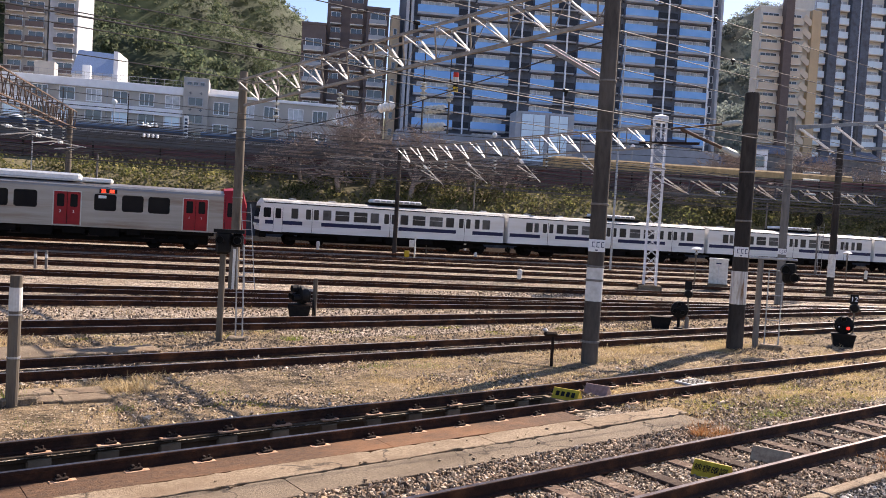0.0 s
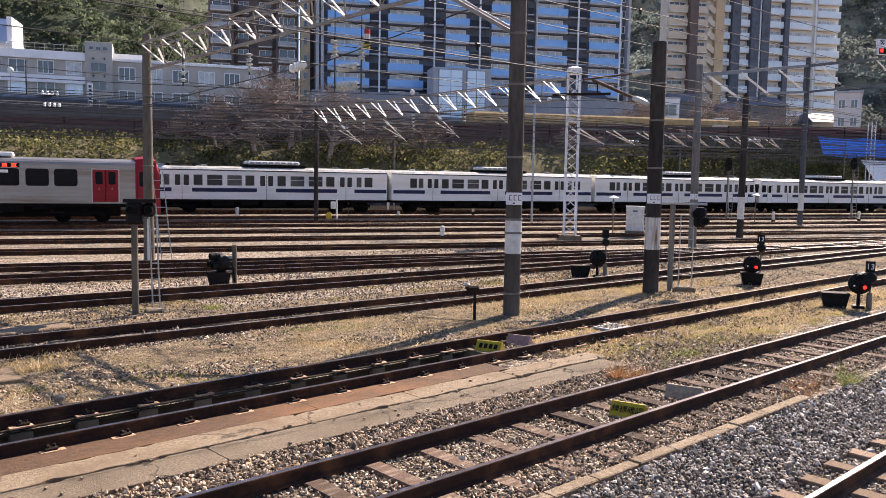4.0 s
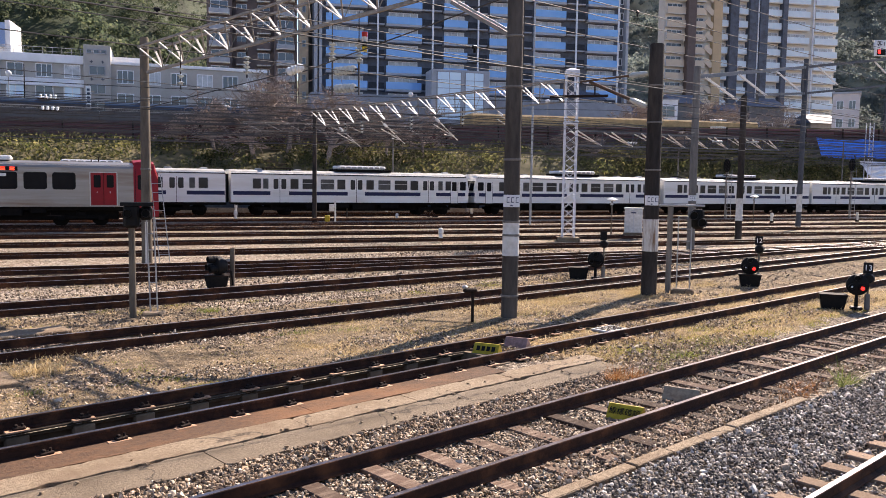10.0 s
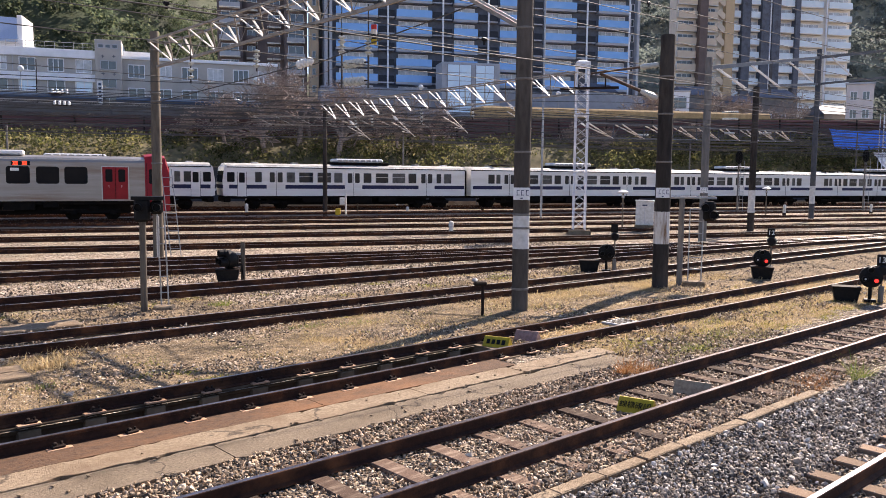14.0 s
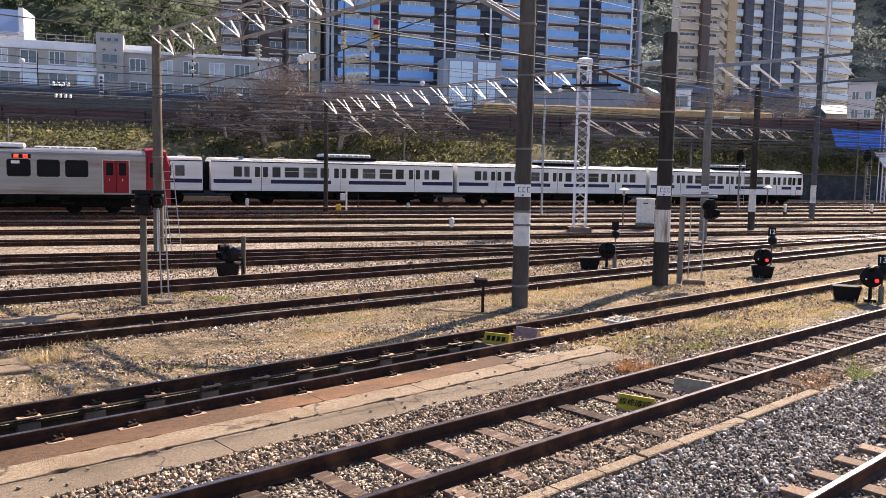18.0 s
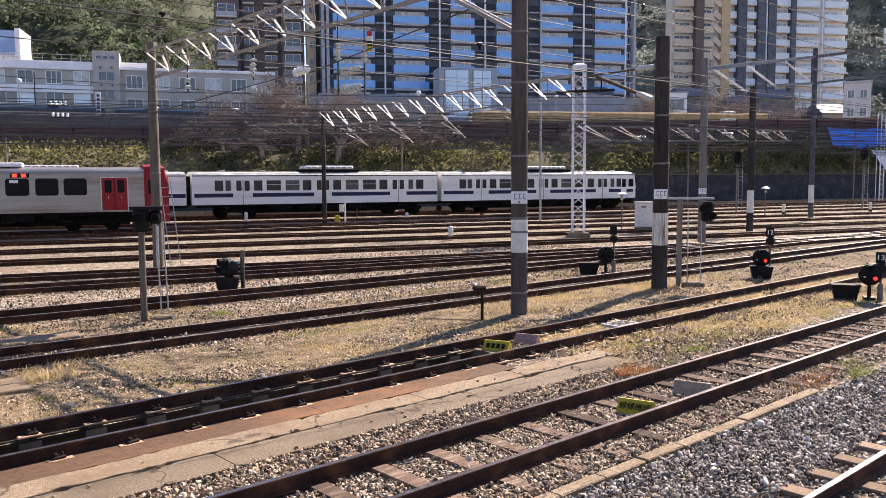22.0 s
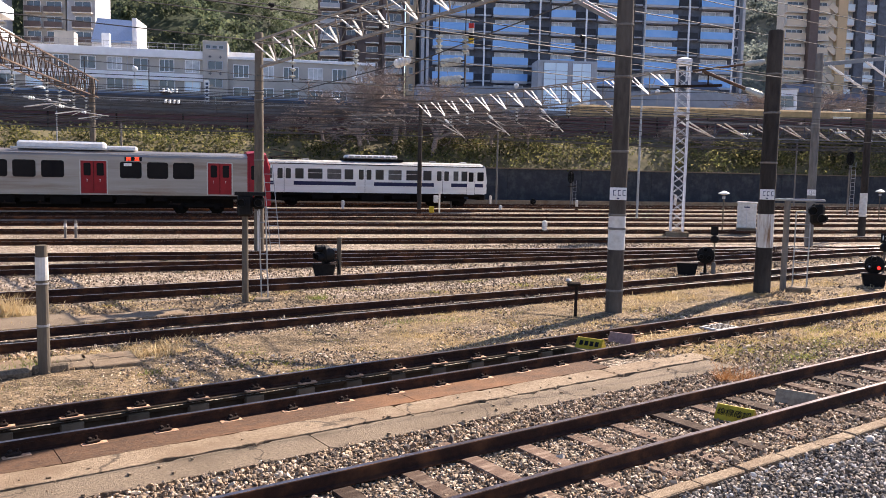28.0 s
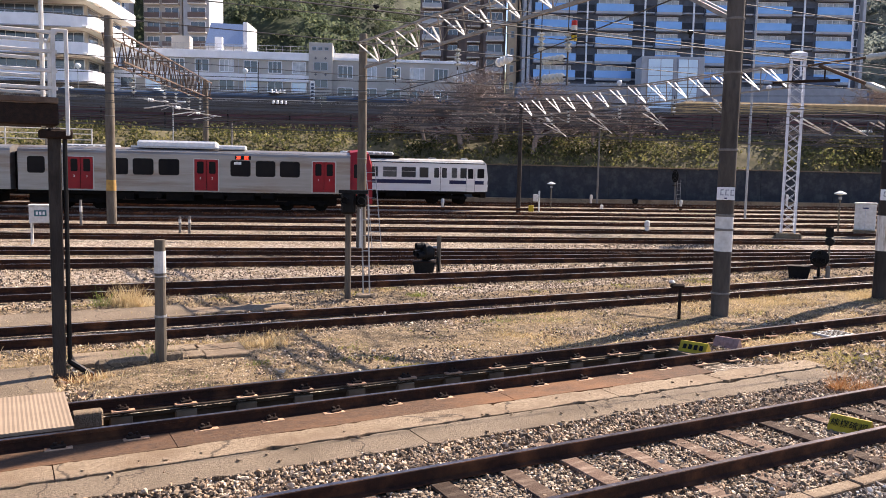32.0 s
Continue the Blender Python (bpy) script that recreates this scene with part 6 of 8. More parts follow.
M_BEIGELIGHT = mat("light_beige_wall", (0.74, 0.62, 0.48), 0.8, 0, (0.67, 0.56, 0.43), 0.6, 0.1, 12.0)
# beige wall with warm sunlight put into its colour, for the tower's pier
M_SUNTAN = mat("sunlit_beige_wall", (0.62, 0.46, 0.28), 0.8, 0, (0.54, 0.40, 0.25), 0.6, 0.1, 12.0)
beige, w_, h_, n_ = apartment("beige apartment tower with stepped outside stairs", "apartment_tower", 84, 170, 81.8, 95.0, 52.5, 2.85, M_CREAMWALL, M_BEIGELIGHT, [(0.1, 4.5), (6.7, 9.4)], 3.2, rail_h=1.35)
part("dark_pier", Geo().box((5.6, -1.2, h_ / 2 + 1), (1.9, 1.7, h_ + 2), 0.05), M_BROWNWALL, beige)
for i in range(n_):
    z = 0.4 + 2.85 * i
    part("stair_flight", Geo().bar((9.3, -1.0, z + 1.6), (11.1, -1.0, z + 0.2), 0.3, 1.2), M_BEIGELIGHT, beige)
part("sunlit_pier", Geo().box((12.1, -0.6, h_ / 2), (2.1, 1.4, h_), 0.05), M_SUNTAN, beige)
M_PALEFRONT = mat("pale_balcony_front", (0.78, 0.87, 0.92), 0.35, 0, (0.68, 0.80, 0.87), 0.6)
white, w_, h_, n_ = apartment("grey and white apartment tower with pale balconies", "apartment_tower", 84, 172, 94.8, 125.6, 58.0, 2.95, M_CREAMWALL, M_PALEFRONT, [(0.0, 2.9), (5.2, 7.7), (12.5, 16.1), (17.3, 23.3), (24.7, 30.6)], 16, glass=M_CURTAIN, rail_h=1.3)
for x, w in ((4.1, 2.1), (8.8, 2.0), (11.4, 2.0), (16.7, 1.2)):
    part("pilaster", Geo().box((x, -0.8, h_ / 2), (w, 1.7, h_), 0.05), M_DARKWALL, white)
for x in (10.1, 10.6, 24.0):
    part("downpipe", Geo().box((x, -1.3, h_ / 2), (0.3, 0.3, h_), 0.02), M_WHITEWALL, white)
M_HOUSEWALL = mat("weathered_house_wall", (0.22, 0.21, 0.20), 0.85, 0, (0.15, 0.14, 0.135), 0.8)
for s_, w_, h_, p_, m_ in ((62.0, 6.0, 9.5, 140.0, M_GREYWALL), (72.0, 8.0, 7.0, 142.0, M_HOUSEWALL), (82.0, 6.5, 9.6, 140.0, M_HOUSEWALL), (90.5, 5.0, 7.6, 136.0, M_HOUSEWALL), (97.5, 8.0, 9.4, 138.0, M_HOUSEWALL), (110.0, 7.0, 6.5, 136.0, M_HOUSEWALL)):
    hs = thing("house", "small weathered house with a dark pitched roof behind the road", "house", LM(80, p_, s_, 9.0), "houses")
    part("wall", Geo().box((w_ / 2, 3, h_ / 2), (w_, 6, h_), 0.05), m_, hs)
    g = Geo()
    g.add([Vector(q) for q in ((-0.4, -0.5, h_), (w_ + 0.4, -0.5, h_), (w_ + 0.4, 6.5, h_), (-0.4, 6.5, h_), (0.3, 3, h_ + 2.0), (w_ - 0.3, 3, h_ + 2.0))], [(0, 1, 5, 4), (2, 3, 4, 5), (0, 3, 4), (1, 2, 5), (0, 1, 2, 3)])
    part("roof", g, M_DARKWALL, hs)
    for k in range(int(w_ / 3)):
        window(hs, 1.6 + 3 * k, h_ * 0.6, 1.4, 1.2, 0.0, 1)

# pale building and white annex beside the towers
M_PINKWALL = mat("pale_pink_wall", (0.70, 0.64, 0.62), 0.85, 0, (0.62, 0.56, 0.54), 0.6, 0.1, 12.0)
pk = thing("apartment_house", "pale three-storey house with white-framed windows", "house", pose(83.0, 141.4, 9.0, 0, 0, -31))
part("wall", Geo().box((1.5, 4, 5.4), (4.4, 8, 10.8), 0.05), M_PINKWALL, pk)
part("roof", Geo().box((1.5, 4, 10.95), (4.8, 8.6, 0.35), 0.05), M_GREYWALL, pk)
for i in range(3):
    for k in range(2):
        window(pk, 0.5 + 2.0 * k, 2.4 + 3.2 * i, 1.0, 1.4, 0.0, 1)
an = thing("white_annex", "small white building with a flat roof among the houses", "building", pose(44.6, 127.0, 9.0, 0, 0, -20))
part("wall", Geo().box((1.6, 2, 3.7), (3.4, 4, 7.4), 0.05), M_WHITEWALL, an)
part("roof", Geo().box((1.6, 2, 7.5), (3.8, 4.4, 0.2), 0.04), M_GREYWALL, an)
window(an, 1.6, 5.6, 2.4, 1.6, 0.0, 1, M_GREYWALL)

# ---- hills ----


def hill(name, label, m, x0, x1, y0, y1, height, clumps, size, per, leaf, wood, flat):
    """A wooded hill: a ground mesh covered by many small crowns."""
    nx, ny = 44, 26
    g = Geo()
    for i in range(nx + 1):
        for j in range(ny + 1):
            x, y = x0 + (x1 - x0) * i / nx, y0 + (y1 - y0) * j / ny
            g.v.append(Vector((x, y, height(x, y) - 0.2)))
    for i in range(nx):
        for j in range(ny):
            o = i * (ny + 1) + j
            g.f.append((o, o + ny + 1, o + ny + 2, o + 1))
            g.m.append(0)
    base = tagged(part(name, g, m, smooth=True), label, "hill", kind="structure")
    cs = []
    while len(cs) < clumps:
        x, y = rng.uniform(*wood), y0 + (y1 - y0) * rng.beta(1.0, 1.35) * 0.95
        side = math.degrees(math.atan2(x, y))
        if side < -42 or -9 < side < 15 or 22 < side < 28 or side > 37:
            continue
        cs.append((x, y, height(x, y) + rng.uniform(-0.3, 0.6) * size))
    cs = np.array(cs)
    n = len(cs)
    r = size * rng.lognormal(0, 0.35, (n, 1, 1))
    stretch = np.stack([rng.uniform(0.8, 1.3, n), rng.uniform(0.8, 1.3, n), rng.uniform(0.7, 1.25, n) * flat], 1)[:, None]
    # each crown is a heap of boughs, each bough a tuft of leaves
    boughs = 6
    b = rng.normal(0, 1, (n, boughs, 3))
    b[..., 2] = np.abs(b[..., 2]) - 0.3
    b /= np.linalg.norm(b, axis=2, keepdims=True)
    bc = cs[:, None] + b * r * stretch * rng.uniform(0.45, 0.8, (n, boughs, 1))
    br = (r * rng.uniform(0.3, 0.6, (n, boughs, 1)))[:, :, None]
    d = rng.normal(0, 1, (n, boughs, per, 3)) + b[:, :, None] * 0.7
    d /= np.linalg.norm(d, axis=3, keepdims=True)
    c = bc[:, :, None] + d * br * rng.uniform(0.7, 1.15, (n, boughs, per, 1)) * np.array([1.15, 1.15, 0.75])
    nrm = d + rng.normal(0, 0.55, d.shape)
    nrm[..., 2] += 0.35
    nrm /= np.linalg.norm(nrm, axis=3, keepdims=True)
    u = np.cross(nrm, rng.normal(0, 1, d.shape))
    u /= np.linalg.norm(u, axis=3, keepdims=True)
    w = np.cross(nrm, u)
    s = leaf * rng.uniform(0.5, 1.5, (n, boughs, per, 1))
    v = np.stack([c - u * s, c + w * s * 0.6, c + u * s, c - w * s * 0.6], 3).reshape(-1, 3)
    me = bpy.data.meshes.new("woods")
    me.from_pydata(v.tolist(), [], np.arange(len(v)).reshape(-1, 4).tolist())
    me.materials.append(m)
    tagged(new("hill_woods", me), "dense evergreen woods covering the hillside", "trees", kind="stuff")


def h_left(x, y):
    ridge = 165 * math.exp(-((x + 190) / 130) ** 2)
    u = min(max((y - 248) / 175, 0), 1)
    v = Vector((x * 0.012, y * 0.012, 0))
    main = 9 + ridge * (u ** 0.85) * (1 + 0.22 * noise.noise(v * 1.6)) + 12 * noise.noise(v * 3.2) * u
    # a spur that falls to the right before the main slope
    crest = 42 - (x + 68) * (0.27 if x < -68 else 0.55) + 3 * noise.noise(v * 5)
    across = (y - 232) / (34 if y < 232 else 26)
    return max(main, 9 + max(crest - 9, 0) * math.exp(-across * across))


def h_right(x, y):
    ridge = 100 + 75 * math.exp(-((x - 310) / 150) ** 2)
    u = min(max((y - 300) / 240, 0), 1)
    v = Vector((x * 0.01, y * 0.01, 5))
    return 9 + ridge * u * (1 + 0.3 * noise.noise(v * 2.4) * (1.2 - u)) + 7 * noise.noise(v * 5) * u


hill("green_hill", "steep green wooded hill behind the town", M_HILLTREE, -420, 60, 195, 460, h_left, 5400, 2.4, 8, 0.46, (-240, 15), 0.95)
# the haze of this hill lies in its foliage colour
hill("hazy_hill", "distant hazy wooded hill", M_HILLHAZED, 40, 620, 300, 620, h_right, 2300, 3.4, 12, 0.62, (60, 430), 0.85)

# ---- bare trees on the embankment ----


def bare_tree(s, p, z, h, seed):
    r = random.Random(seed)
    t = thing("bare_tree", "leafless many-branched tree on the embankment", "tree", LM(TOP_AZ, p, s, z), "bare trees")
    trunk, limbs, twigs = Geo(), Geo(), Geo()
    stack = [(Vector((0, 0, -0.3)), Vector((0.35 * r.uniform(-1, 1), 0, 1)), h * 0.2, 0.019 * h, 0)]
    while stack:
        a, d, n, rad, lvl = stack.pop()
        b = a + d.normalized() * n
        (trunk if lvl == 0 else limbs if lvl < 3 else twigs).tube(a, b, max(rad, 0.03), max(rad * 0.68, 0.022), 6 if lvl < 2 else 4, caps=False)
        if lvl < 5:
            for k in range(5 if lvl == 0 else 4 if lvl == 4 else 3):
                e = Vector((r.uniform(-1.3, 1.3), r.uniform(-1, 1), r.uniform(-0.55, 0.75)))
                stack.append((a.lerp(b, r.uniform(0.55, 1.0)), d.normalized() * 0.7 + e, n * r.uniform(0.66, 0.95), rad * 0.6, lvl + 1))
    part("trunk", trunk, M_BARK, t)
    part("limb_crown", limbs, M_BARK, t)
    part("twig_crown", twigs, M_BARK, t)


for k, (s_, p_, z_, h_) in enumerate(((5.5, 82.5, 5.6, 10.5), (9.0, 80.5, 5.0, 14.0), (12.5, 82.0, 5.5, 15.5), (16.0, 80.0, 4.8, 15.0), (14.0, 84.3, 6.3, 13.0), (19.0, 83.0, 5.9, 11.0), (22.5, 81.5, 5.4, 11.0), (26.5, 82.0, 5.6, 9.0), (2.0, 83.0, 5.9, 5.5), (44.0, 83.5, 6.1, 5.4), (48.0, 83.0, 6.1, 4.6), (60.0, 83.5, 7.2, 5.2), (60.0, 96.0, 9.0, 10.0), (66.0, 98.0, 9.0, 11.0), (73.0, 96.0, 9.0, 11.0), (79.0, 98.0, 9.0, 11.5), (85.0, 97.0, 9.0, 11.0))):
    bare_tree(s_, p_, z_, h_, k + 3)

tarp = thing("tarpaulin", "bright blue tarpaulin sheet spread over the slope", "tarpaulin", LM(TOP_AZ, 83.3, 81.0, 0))
g = Geo()
for i in range(19):
    for j in range(9):
        x, z = i * 1.3, j * 0.31
        g.v.append(Vector((x, 0.14 * j + 0.03 * math.sin(i * 2.1 + j) + 0.03 * math.sin(j * 1.7), 6.75 + z + 0.02 * i + 0.09 * math.sin(i * 1.3) + (0.3 if i == 0 else 0))))
for i in range(18):
    for j in range(8):
        g.f.append((i * 9 + j, i * 9 + j + 1, i * 9 + j + 10, i * 9 + j + 9))
        g.m.append(0)
part("sheet", g, mat("blue_tarp", (0.02, 0.23, 0.88), 0.45, 0, (0.012, 0.15, 0.70), 0.8, 0.3, 4.0), tarp)
g = Geo()
for i in range(10):
    for j in range(8):
        g.v.append(Vector((6.6 + i * 1.3 - j * 0.16, -2.2 + 0.2 * j + 0.16 * math.sin(i * 1.9 + j * 2.3), 3.8 + j * 0.38)))
for i in range(9):
    for j in range(7):
        g.f.append((i * 8 + j, i * 8 + j + 1, i * 8 + j + 9, i * 8 + j + 8))
        g.m.append(0)
part("white_sheet", g, mat("white_tarp", (0.8, 0.82, 0.85), 0.5, 0, (0.7, 0.72, 0.76), 1.0, 0.3, 4.0), tarp, "crumpled white sheet")


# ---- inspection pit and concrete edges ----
# pit floor and walls are a darker brown than the piers
M_PITDARK = mat("dark_brown_pit_concrete", (0.10, 0.068, 0.040), 0.85, 0, (0.05, 0.034, 0.02), 2.0, 0.3)
M_PIER = mat("pit_pier_concrete", (0.22, 0.16, 0.10), 0.85, 0, (0.12, 0.085, 0.052), 4.0, 0.3, vary=0.25)
CX = lambda p, s, z=0.0: LM(AZ, p, s, z)

pit = thing("inspection_pit", "dark concrete inspection pit between the rails", "inspection pit", CX(PIT_P, 0, 0), kind="structure")
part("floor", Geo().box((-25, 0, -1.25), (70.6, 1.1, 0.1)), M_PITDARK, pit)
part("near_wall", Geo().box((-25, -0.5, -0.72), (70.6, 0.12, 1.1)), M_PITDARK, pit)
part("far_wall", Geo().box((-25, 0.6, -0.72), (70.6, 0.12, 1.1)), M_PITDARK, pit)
part("end_wall", Geo().box((PIT_END + 0.05, 0, -0.72), (0.12, 1.1, 1.1)), M_PIER, pit)
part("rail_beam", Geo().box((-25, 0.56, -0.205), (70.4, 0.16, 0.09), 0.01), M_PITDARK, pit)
part("rail_beam", Geo().box((-25, -0.56, -0.205), (70.4, 0.2, 0.09), 0.01), M_PIER, pit)
me_pier = Geo().box((0, 0.5, -0.62), (0.26, 0.1, 0.8), 0.01).mesh("pier", M_PIER)
me_plate = Geo().box((0, 0, 0), (0.27, 0.085, 0.024), 0.004).mesh("base_plate", M_CLIPPLATE)
me_clip = Geo().box((0, 0, -0.012), (0.15, 0.07, 0.04), 0.012).box((-0.03, 0, 0.02), (0.045, 0.045, 0.035), 0.01).tube((0.04, 0, -0.02), (0.04, 0, 0.04), 0.014, n=6).mesh("rail_clip", M_IRON)
clips = thing("rail_fastenings", "iron rail clips on pale base plates along the pit", "rail clips", CX(PIT_P, 0, 0), kind="structure")
k = -8.0
while k < 14.5:
    if k < PIT_END:
        part("pier", me_pier, None, pit, at=Matrix.Translation((k, 0, 0)))
    for y, yo in ((-0.566, -0.12), (-0.566, 0.115), (0.566, -0.12), (0.566, 0.12)):
        if y + yo > 0.6 and k > 3:
            continue
        part("base_plate", me_plate, None, clips, at=Matrix.Translation((k + random.uniform(-0.02, 0.02), y + yo, -0.143)))
        part("rail_clip", me_clip, None, clips, at=Matrix.Translation((k + random.uniform(-0.02, 0.02), y + yo * 0.85, -0.105)) @ Matrix.Rotation(random.uniform(-0.15, 0.15), 4, "Z"))
    k += 0.77

apron = thing("concrete_apron", "rust-stained concrete apron slabs beside the pit track", "concrete slab", CX(8.7, 0, 0), kind="structure")
for s0, s1 in ((-9.9, -4.2), (-4.196, 1.6), (1.604, 5.9), (5.904, 9.55)):
    part("rusty_slab", Geo().box(((s0 + s1) / 2, 0.322, -0.21), (s1 - s0, 0.66, 0.14), 0.004), M_CONC_RUST, apron, "orange-brown rust-stained slab")


def broken_slab(x0, x1, y0, y1, z, deep, rough, seed):
    """A slab whose long edges have crumbled."""
    g, n = Geo(), max(4, int((x1 - x0) / 0.07))
    for k in range(n + 1):
        x = x0 + (x1 - x0) * k / n
        for e, (y, sg) in enumerate(((y0, 1), (y1, -1))):
            f = noise.noise(Vector((x * 2.2, seed + e * 7, 0))) + 0.6 * noise.noise(Vector((x * 9.0, seed + e * 7, 3)))
            d = max(f, 0) * rough
            ends = 0.3 * rough if k in (0, n) else 0
            g.v += [Vector((x, y + sg * (d + ends), z - 0.006)), Vector((x, y + sg * (d + ends + 0.012), z)), Vector((x, y + sg * d, z - deep))]
    for k in range(n):
        o, p = k * 6, k * 6 + 6
        for a, b in ((0, 1), (1, 4), (4, 3), (3, 5), (5, 2), (2, 0)):
            g.f.append((o + a, o + b, p + b, p + a))
            g.m.append(0)
    for o in (0, n * 6):
        g.f.append((o, o + 1, o + 4, o + 3, o + 5, o + 2))
        g.m.append(0)
    return g


cuts = [-10.4, -5.1, 0.4, 5.5, 7.3, 9.3, 11.6]
for k, (s0, s1) in enumerate(zip(cuts, cuts[1:])):
    part("edge_slab", broken_slab(s0, s1 - 0.012, -0.46, -0.01, -0.137 + random.uniform(-0.003, 0.003), 0.14, 0.07, 3.1 * k), M_CONC, apron, "pale worn edge slab")
cuts = [-11.0, -7.2, -1.2, 4.1, 8.4, 11.4]
for k, (s0, s1) in enumerate(zip(cuts, cuts[1:])):
    part("outer_slab", broken_slab(s0, s1 - 0.014, -1.05, -0.475, -0.144 + random.uniform(-0.006, 0.002), 0.14, 0.11, 40 + 2.7 * k), M_CONC_GREY, apron, "cracked dark grey slab")
trough = thing("cable_trough", "half-buried pale concrete cable trough in the ballast", "cable trough", CX(4.86, 0, 0), kind="structure")
for k in range(9):
    part("trough_cover", Geo().box((5.6 + 0.72 * k, 0.01 * math.sin(k), -0.20 - 0.006 * (k % 3)), (0.71, 0.16, 0.12), 0.012), M_CONC, trough)

pads = thing("concrete_pad", "weathered concrete paving pads by the siding", "concrete pad", CX(12.0, 0, 0), kind="structure")
part("pad", Geo().box((-3.2, 5.0, -0.2), (13.2, 1.3, 0.16), 0.02), M_CONC_GREY, pads)
part("pad", Geo().box((4.4, 4.9, -0.21), (2.2, 0.7, 0.15), 0.02), M_CONC, pads)
part("pad", Geo().box((9.5, 3.6, -0.21), (9.0, 0.35, 0.14), 0.02), M_CONC, pads)
part("pad", Geo().box((-4.2, 0.15, -0.2), (9.6, 1.75, 0.16), 0.02), M_CONC_GREY, pads)
for x, y, w, d in ((1.5, 1.15, 1.15, 0.75), (2.45, 1.35, 0.7, 0.4), (3.1, 1.2, 0.75, 0.42), (2.45, 0.85, 0.7, 0.4), (3.1, 0.75, 0.7, 0.42)):
    part("paving_slab", Geo().box((x, y, -0.15), (w, d, 0.12), 0.015, random.uniform(-2, 2)), M_CONC, pads)
part("concrete_block", Geo().box((1.55, 0.62, -0.12), (0.75, 0.16, 0.2), 0.05), M_CONC_GREY, pads)
part("concrete_block", Geo().box((2.2, 0.68, -0.1), (0.5, 0.1, 0.18), 0.03), M_CONC_GREY, pads)
cover = thing("pit_cover", "corrugated cream board covering the pit's end", "pit cover", CX(PIT_P, -2.2, 0.0))
g = Geo()
n = 210
for i in range(n + 1):
    x = -1.9 + 4.75 * i / n
    z = 0.028 + (0.004 if i % 2 else 0.0)
    for y in (-0.48, 1.0):
        g.v += [Vector((x, y, z)), Vector((x, y, z - 0.035))]
for i in range(n):
    o = i * 4
    g.f += [(o, o + 2, o + 6, o + 4), (o + 1, o + 3, o + 7, o + 5), (o, o + 1, o + 5, o + 4), (o + 2, o + 3, o + 7, o + 6)]
    g.m += [0] * 4
part("board", g, mat("cream_board", (0.27, 0.20, 0.14), 0.8, 0, (0.22, 0.165, 0.115), 3.0), cover)
part("edge_batten", Geo().box((0.5, -0.45, -0.02), (4.6, 0.05, 0.06), 0.01), M_SLEEPER, cover)
part("end_block", Geo().box((3.05, 0.36, -0.16), (0.34, 0.16, 0.2), 0.02), M_CONC, cover)


# ---- boards between the rails ----
def tent_board(label, p, s, w, m, turn, text="", bars=0):
    """A folded board that stands like a small tent."""
    t = thing("track_sign", label, "sign", CX(p, s, -0.17) @ Matrix.Rotation(radians(turn), 4, "Z"), "boards between the rails")
    h, d = 0.17, 0.14
    g = Geo()
    vs = [(-w / 2, -d, 0), (w / 2, -d, 0), (w / 2, -0.012, h), (-w / 2, -0.012, h), (-w / 2, d, 0), (w / 2, d, 0), (w / 2, 0.012, h), (-w / 2, 0.012, h)]
    g.add([Vector(v) for v in vs], [(0, 1, 2, 3), (4, 5, 6, 7), (3, 2, 6, 7), (0, 4, 7, 3), (1, 5, 6, 2), (0, 1, 5, 4)])
    b = part("board", g, m, t)
    tilt = pose(0, -d * 0.5 - 0.006, h * 0.5, -37, 0, 0) @ Matrix.Translation((0, -0.006, 0))
    if text:
        part("lettering", words(text, 0.105, M_BLACK, "lettering", 0.002), None, b, at=tilt)
    if bars:
        for k in range(bars):
            part("lettering_bar", Geo().box((-w * 0.3 + k * w * 0.6 / max(1, bars - 1), 0, 0.0), (w * 0.13, 0.006, 0.09)), M_BLACK, b, at=tilt)
    return t


M_FADED = mat("faded_pink_board", (0.30, 0.19, 0.17), 0.7, 0, (0.16, 0.10, 0.09), 14.0)
M_FADED2 = mat("faded_cream_board", (0.34, 0.27, 0.18), 0.7, 0, (0.18, 0.13, 0.09), 12.0)
tent_board("yellow folded board with black characters between the rails", 5.97, 8.92, 0.46, M_YELLOW, -74, "線標確認")
tent_board("yellow folded board with black characters near the pit's end", 9.97, 10.45, 0.48, M_YELLOW, -68, bars=4)
tent_board("faded cream folded board with worn marks", 5.98, 10.3, 0.5, M_FADED2, -74, bars=0)
tent_board("faded pinkish folded board with worn marks", 10.02, 11.3, 0.44, M_FADED, -70, bars=0)

drain = thing("drain_cover", "blue-grey patterned drain cover in dry grass", "drain cover", CX(9.93, 14.1, -0.16), "")
part("plate", Geo().box((0, 0, 0), (0.7, 0.5, 0.06), 0.02), M_STEEL, drain)
for k in range(6):
    part("slot", Geo().box((-0.25 + 0.1 * k, 0, 0.032), (0.04, 0.36, 0.012)), M_IRON, drain)


# ---- signals ----
def hood(g, m):
    """A hooded round lamp body, facing along the pose's -y."""
    r = Matrix.Rotation(radians(90), 4, "X")
    g.lathe([(0.05, -0.12), (0.12, -0.1), (0.13, 0.02), (0.12, 0.06)], n=14, m=m @ r)
    g.lathe([(0.115, 0.04), (0.12, 0.22), (0.105, 0.22), (0.1, 0.04)], n=14, m=m @ r)


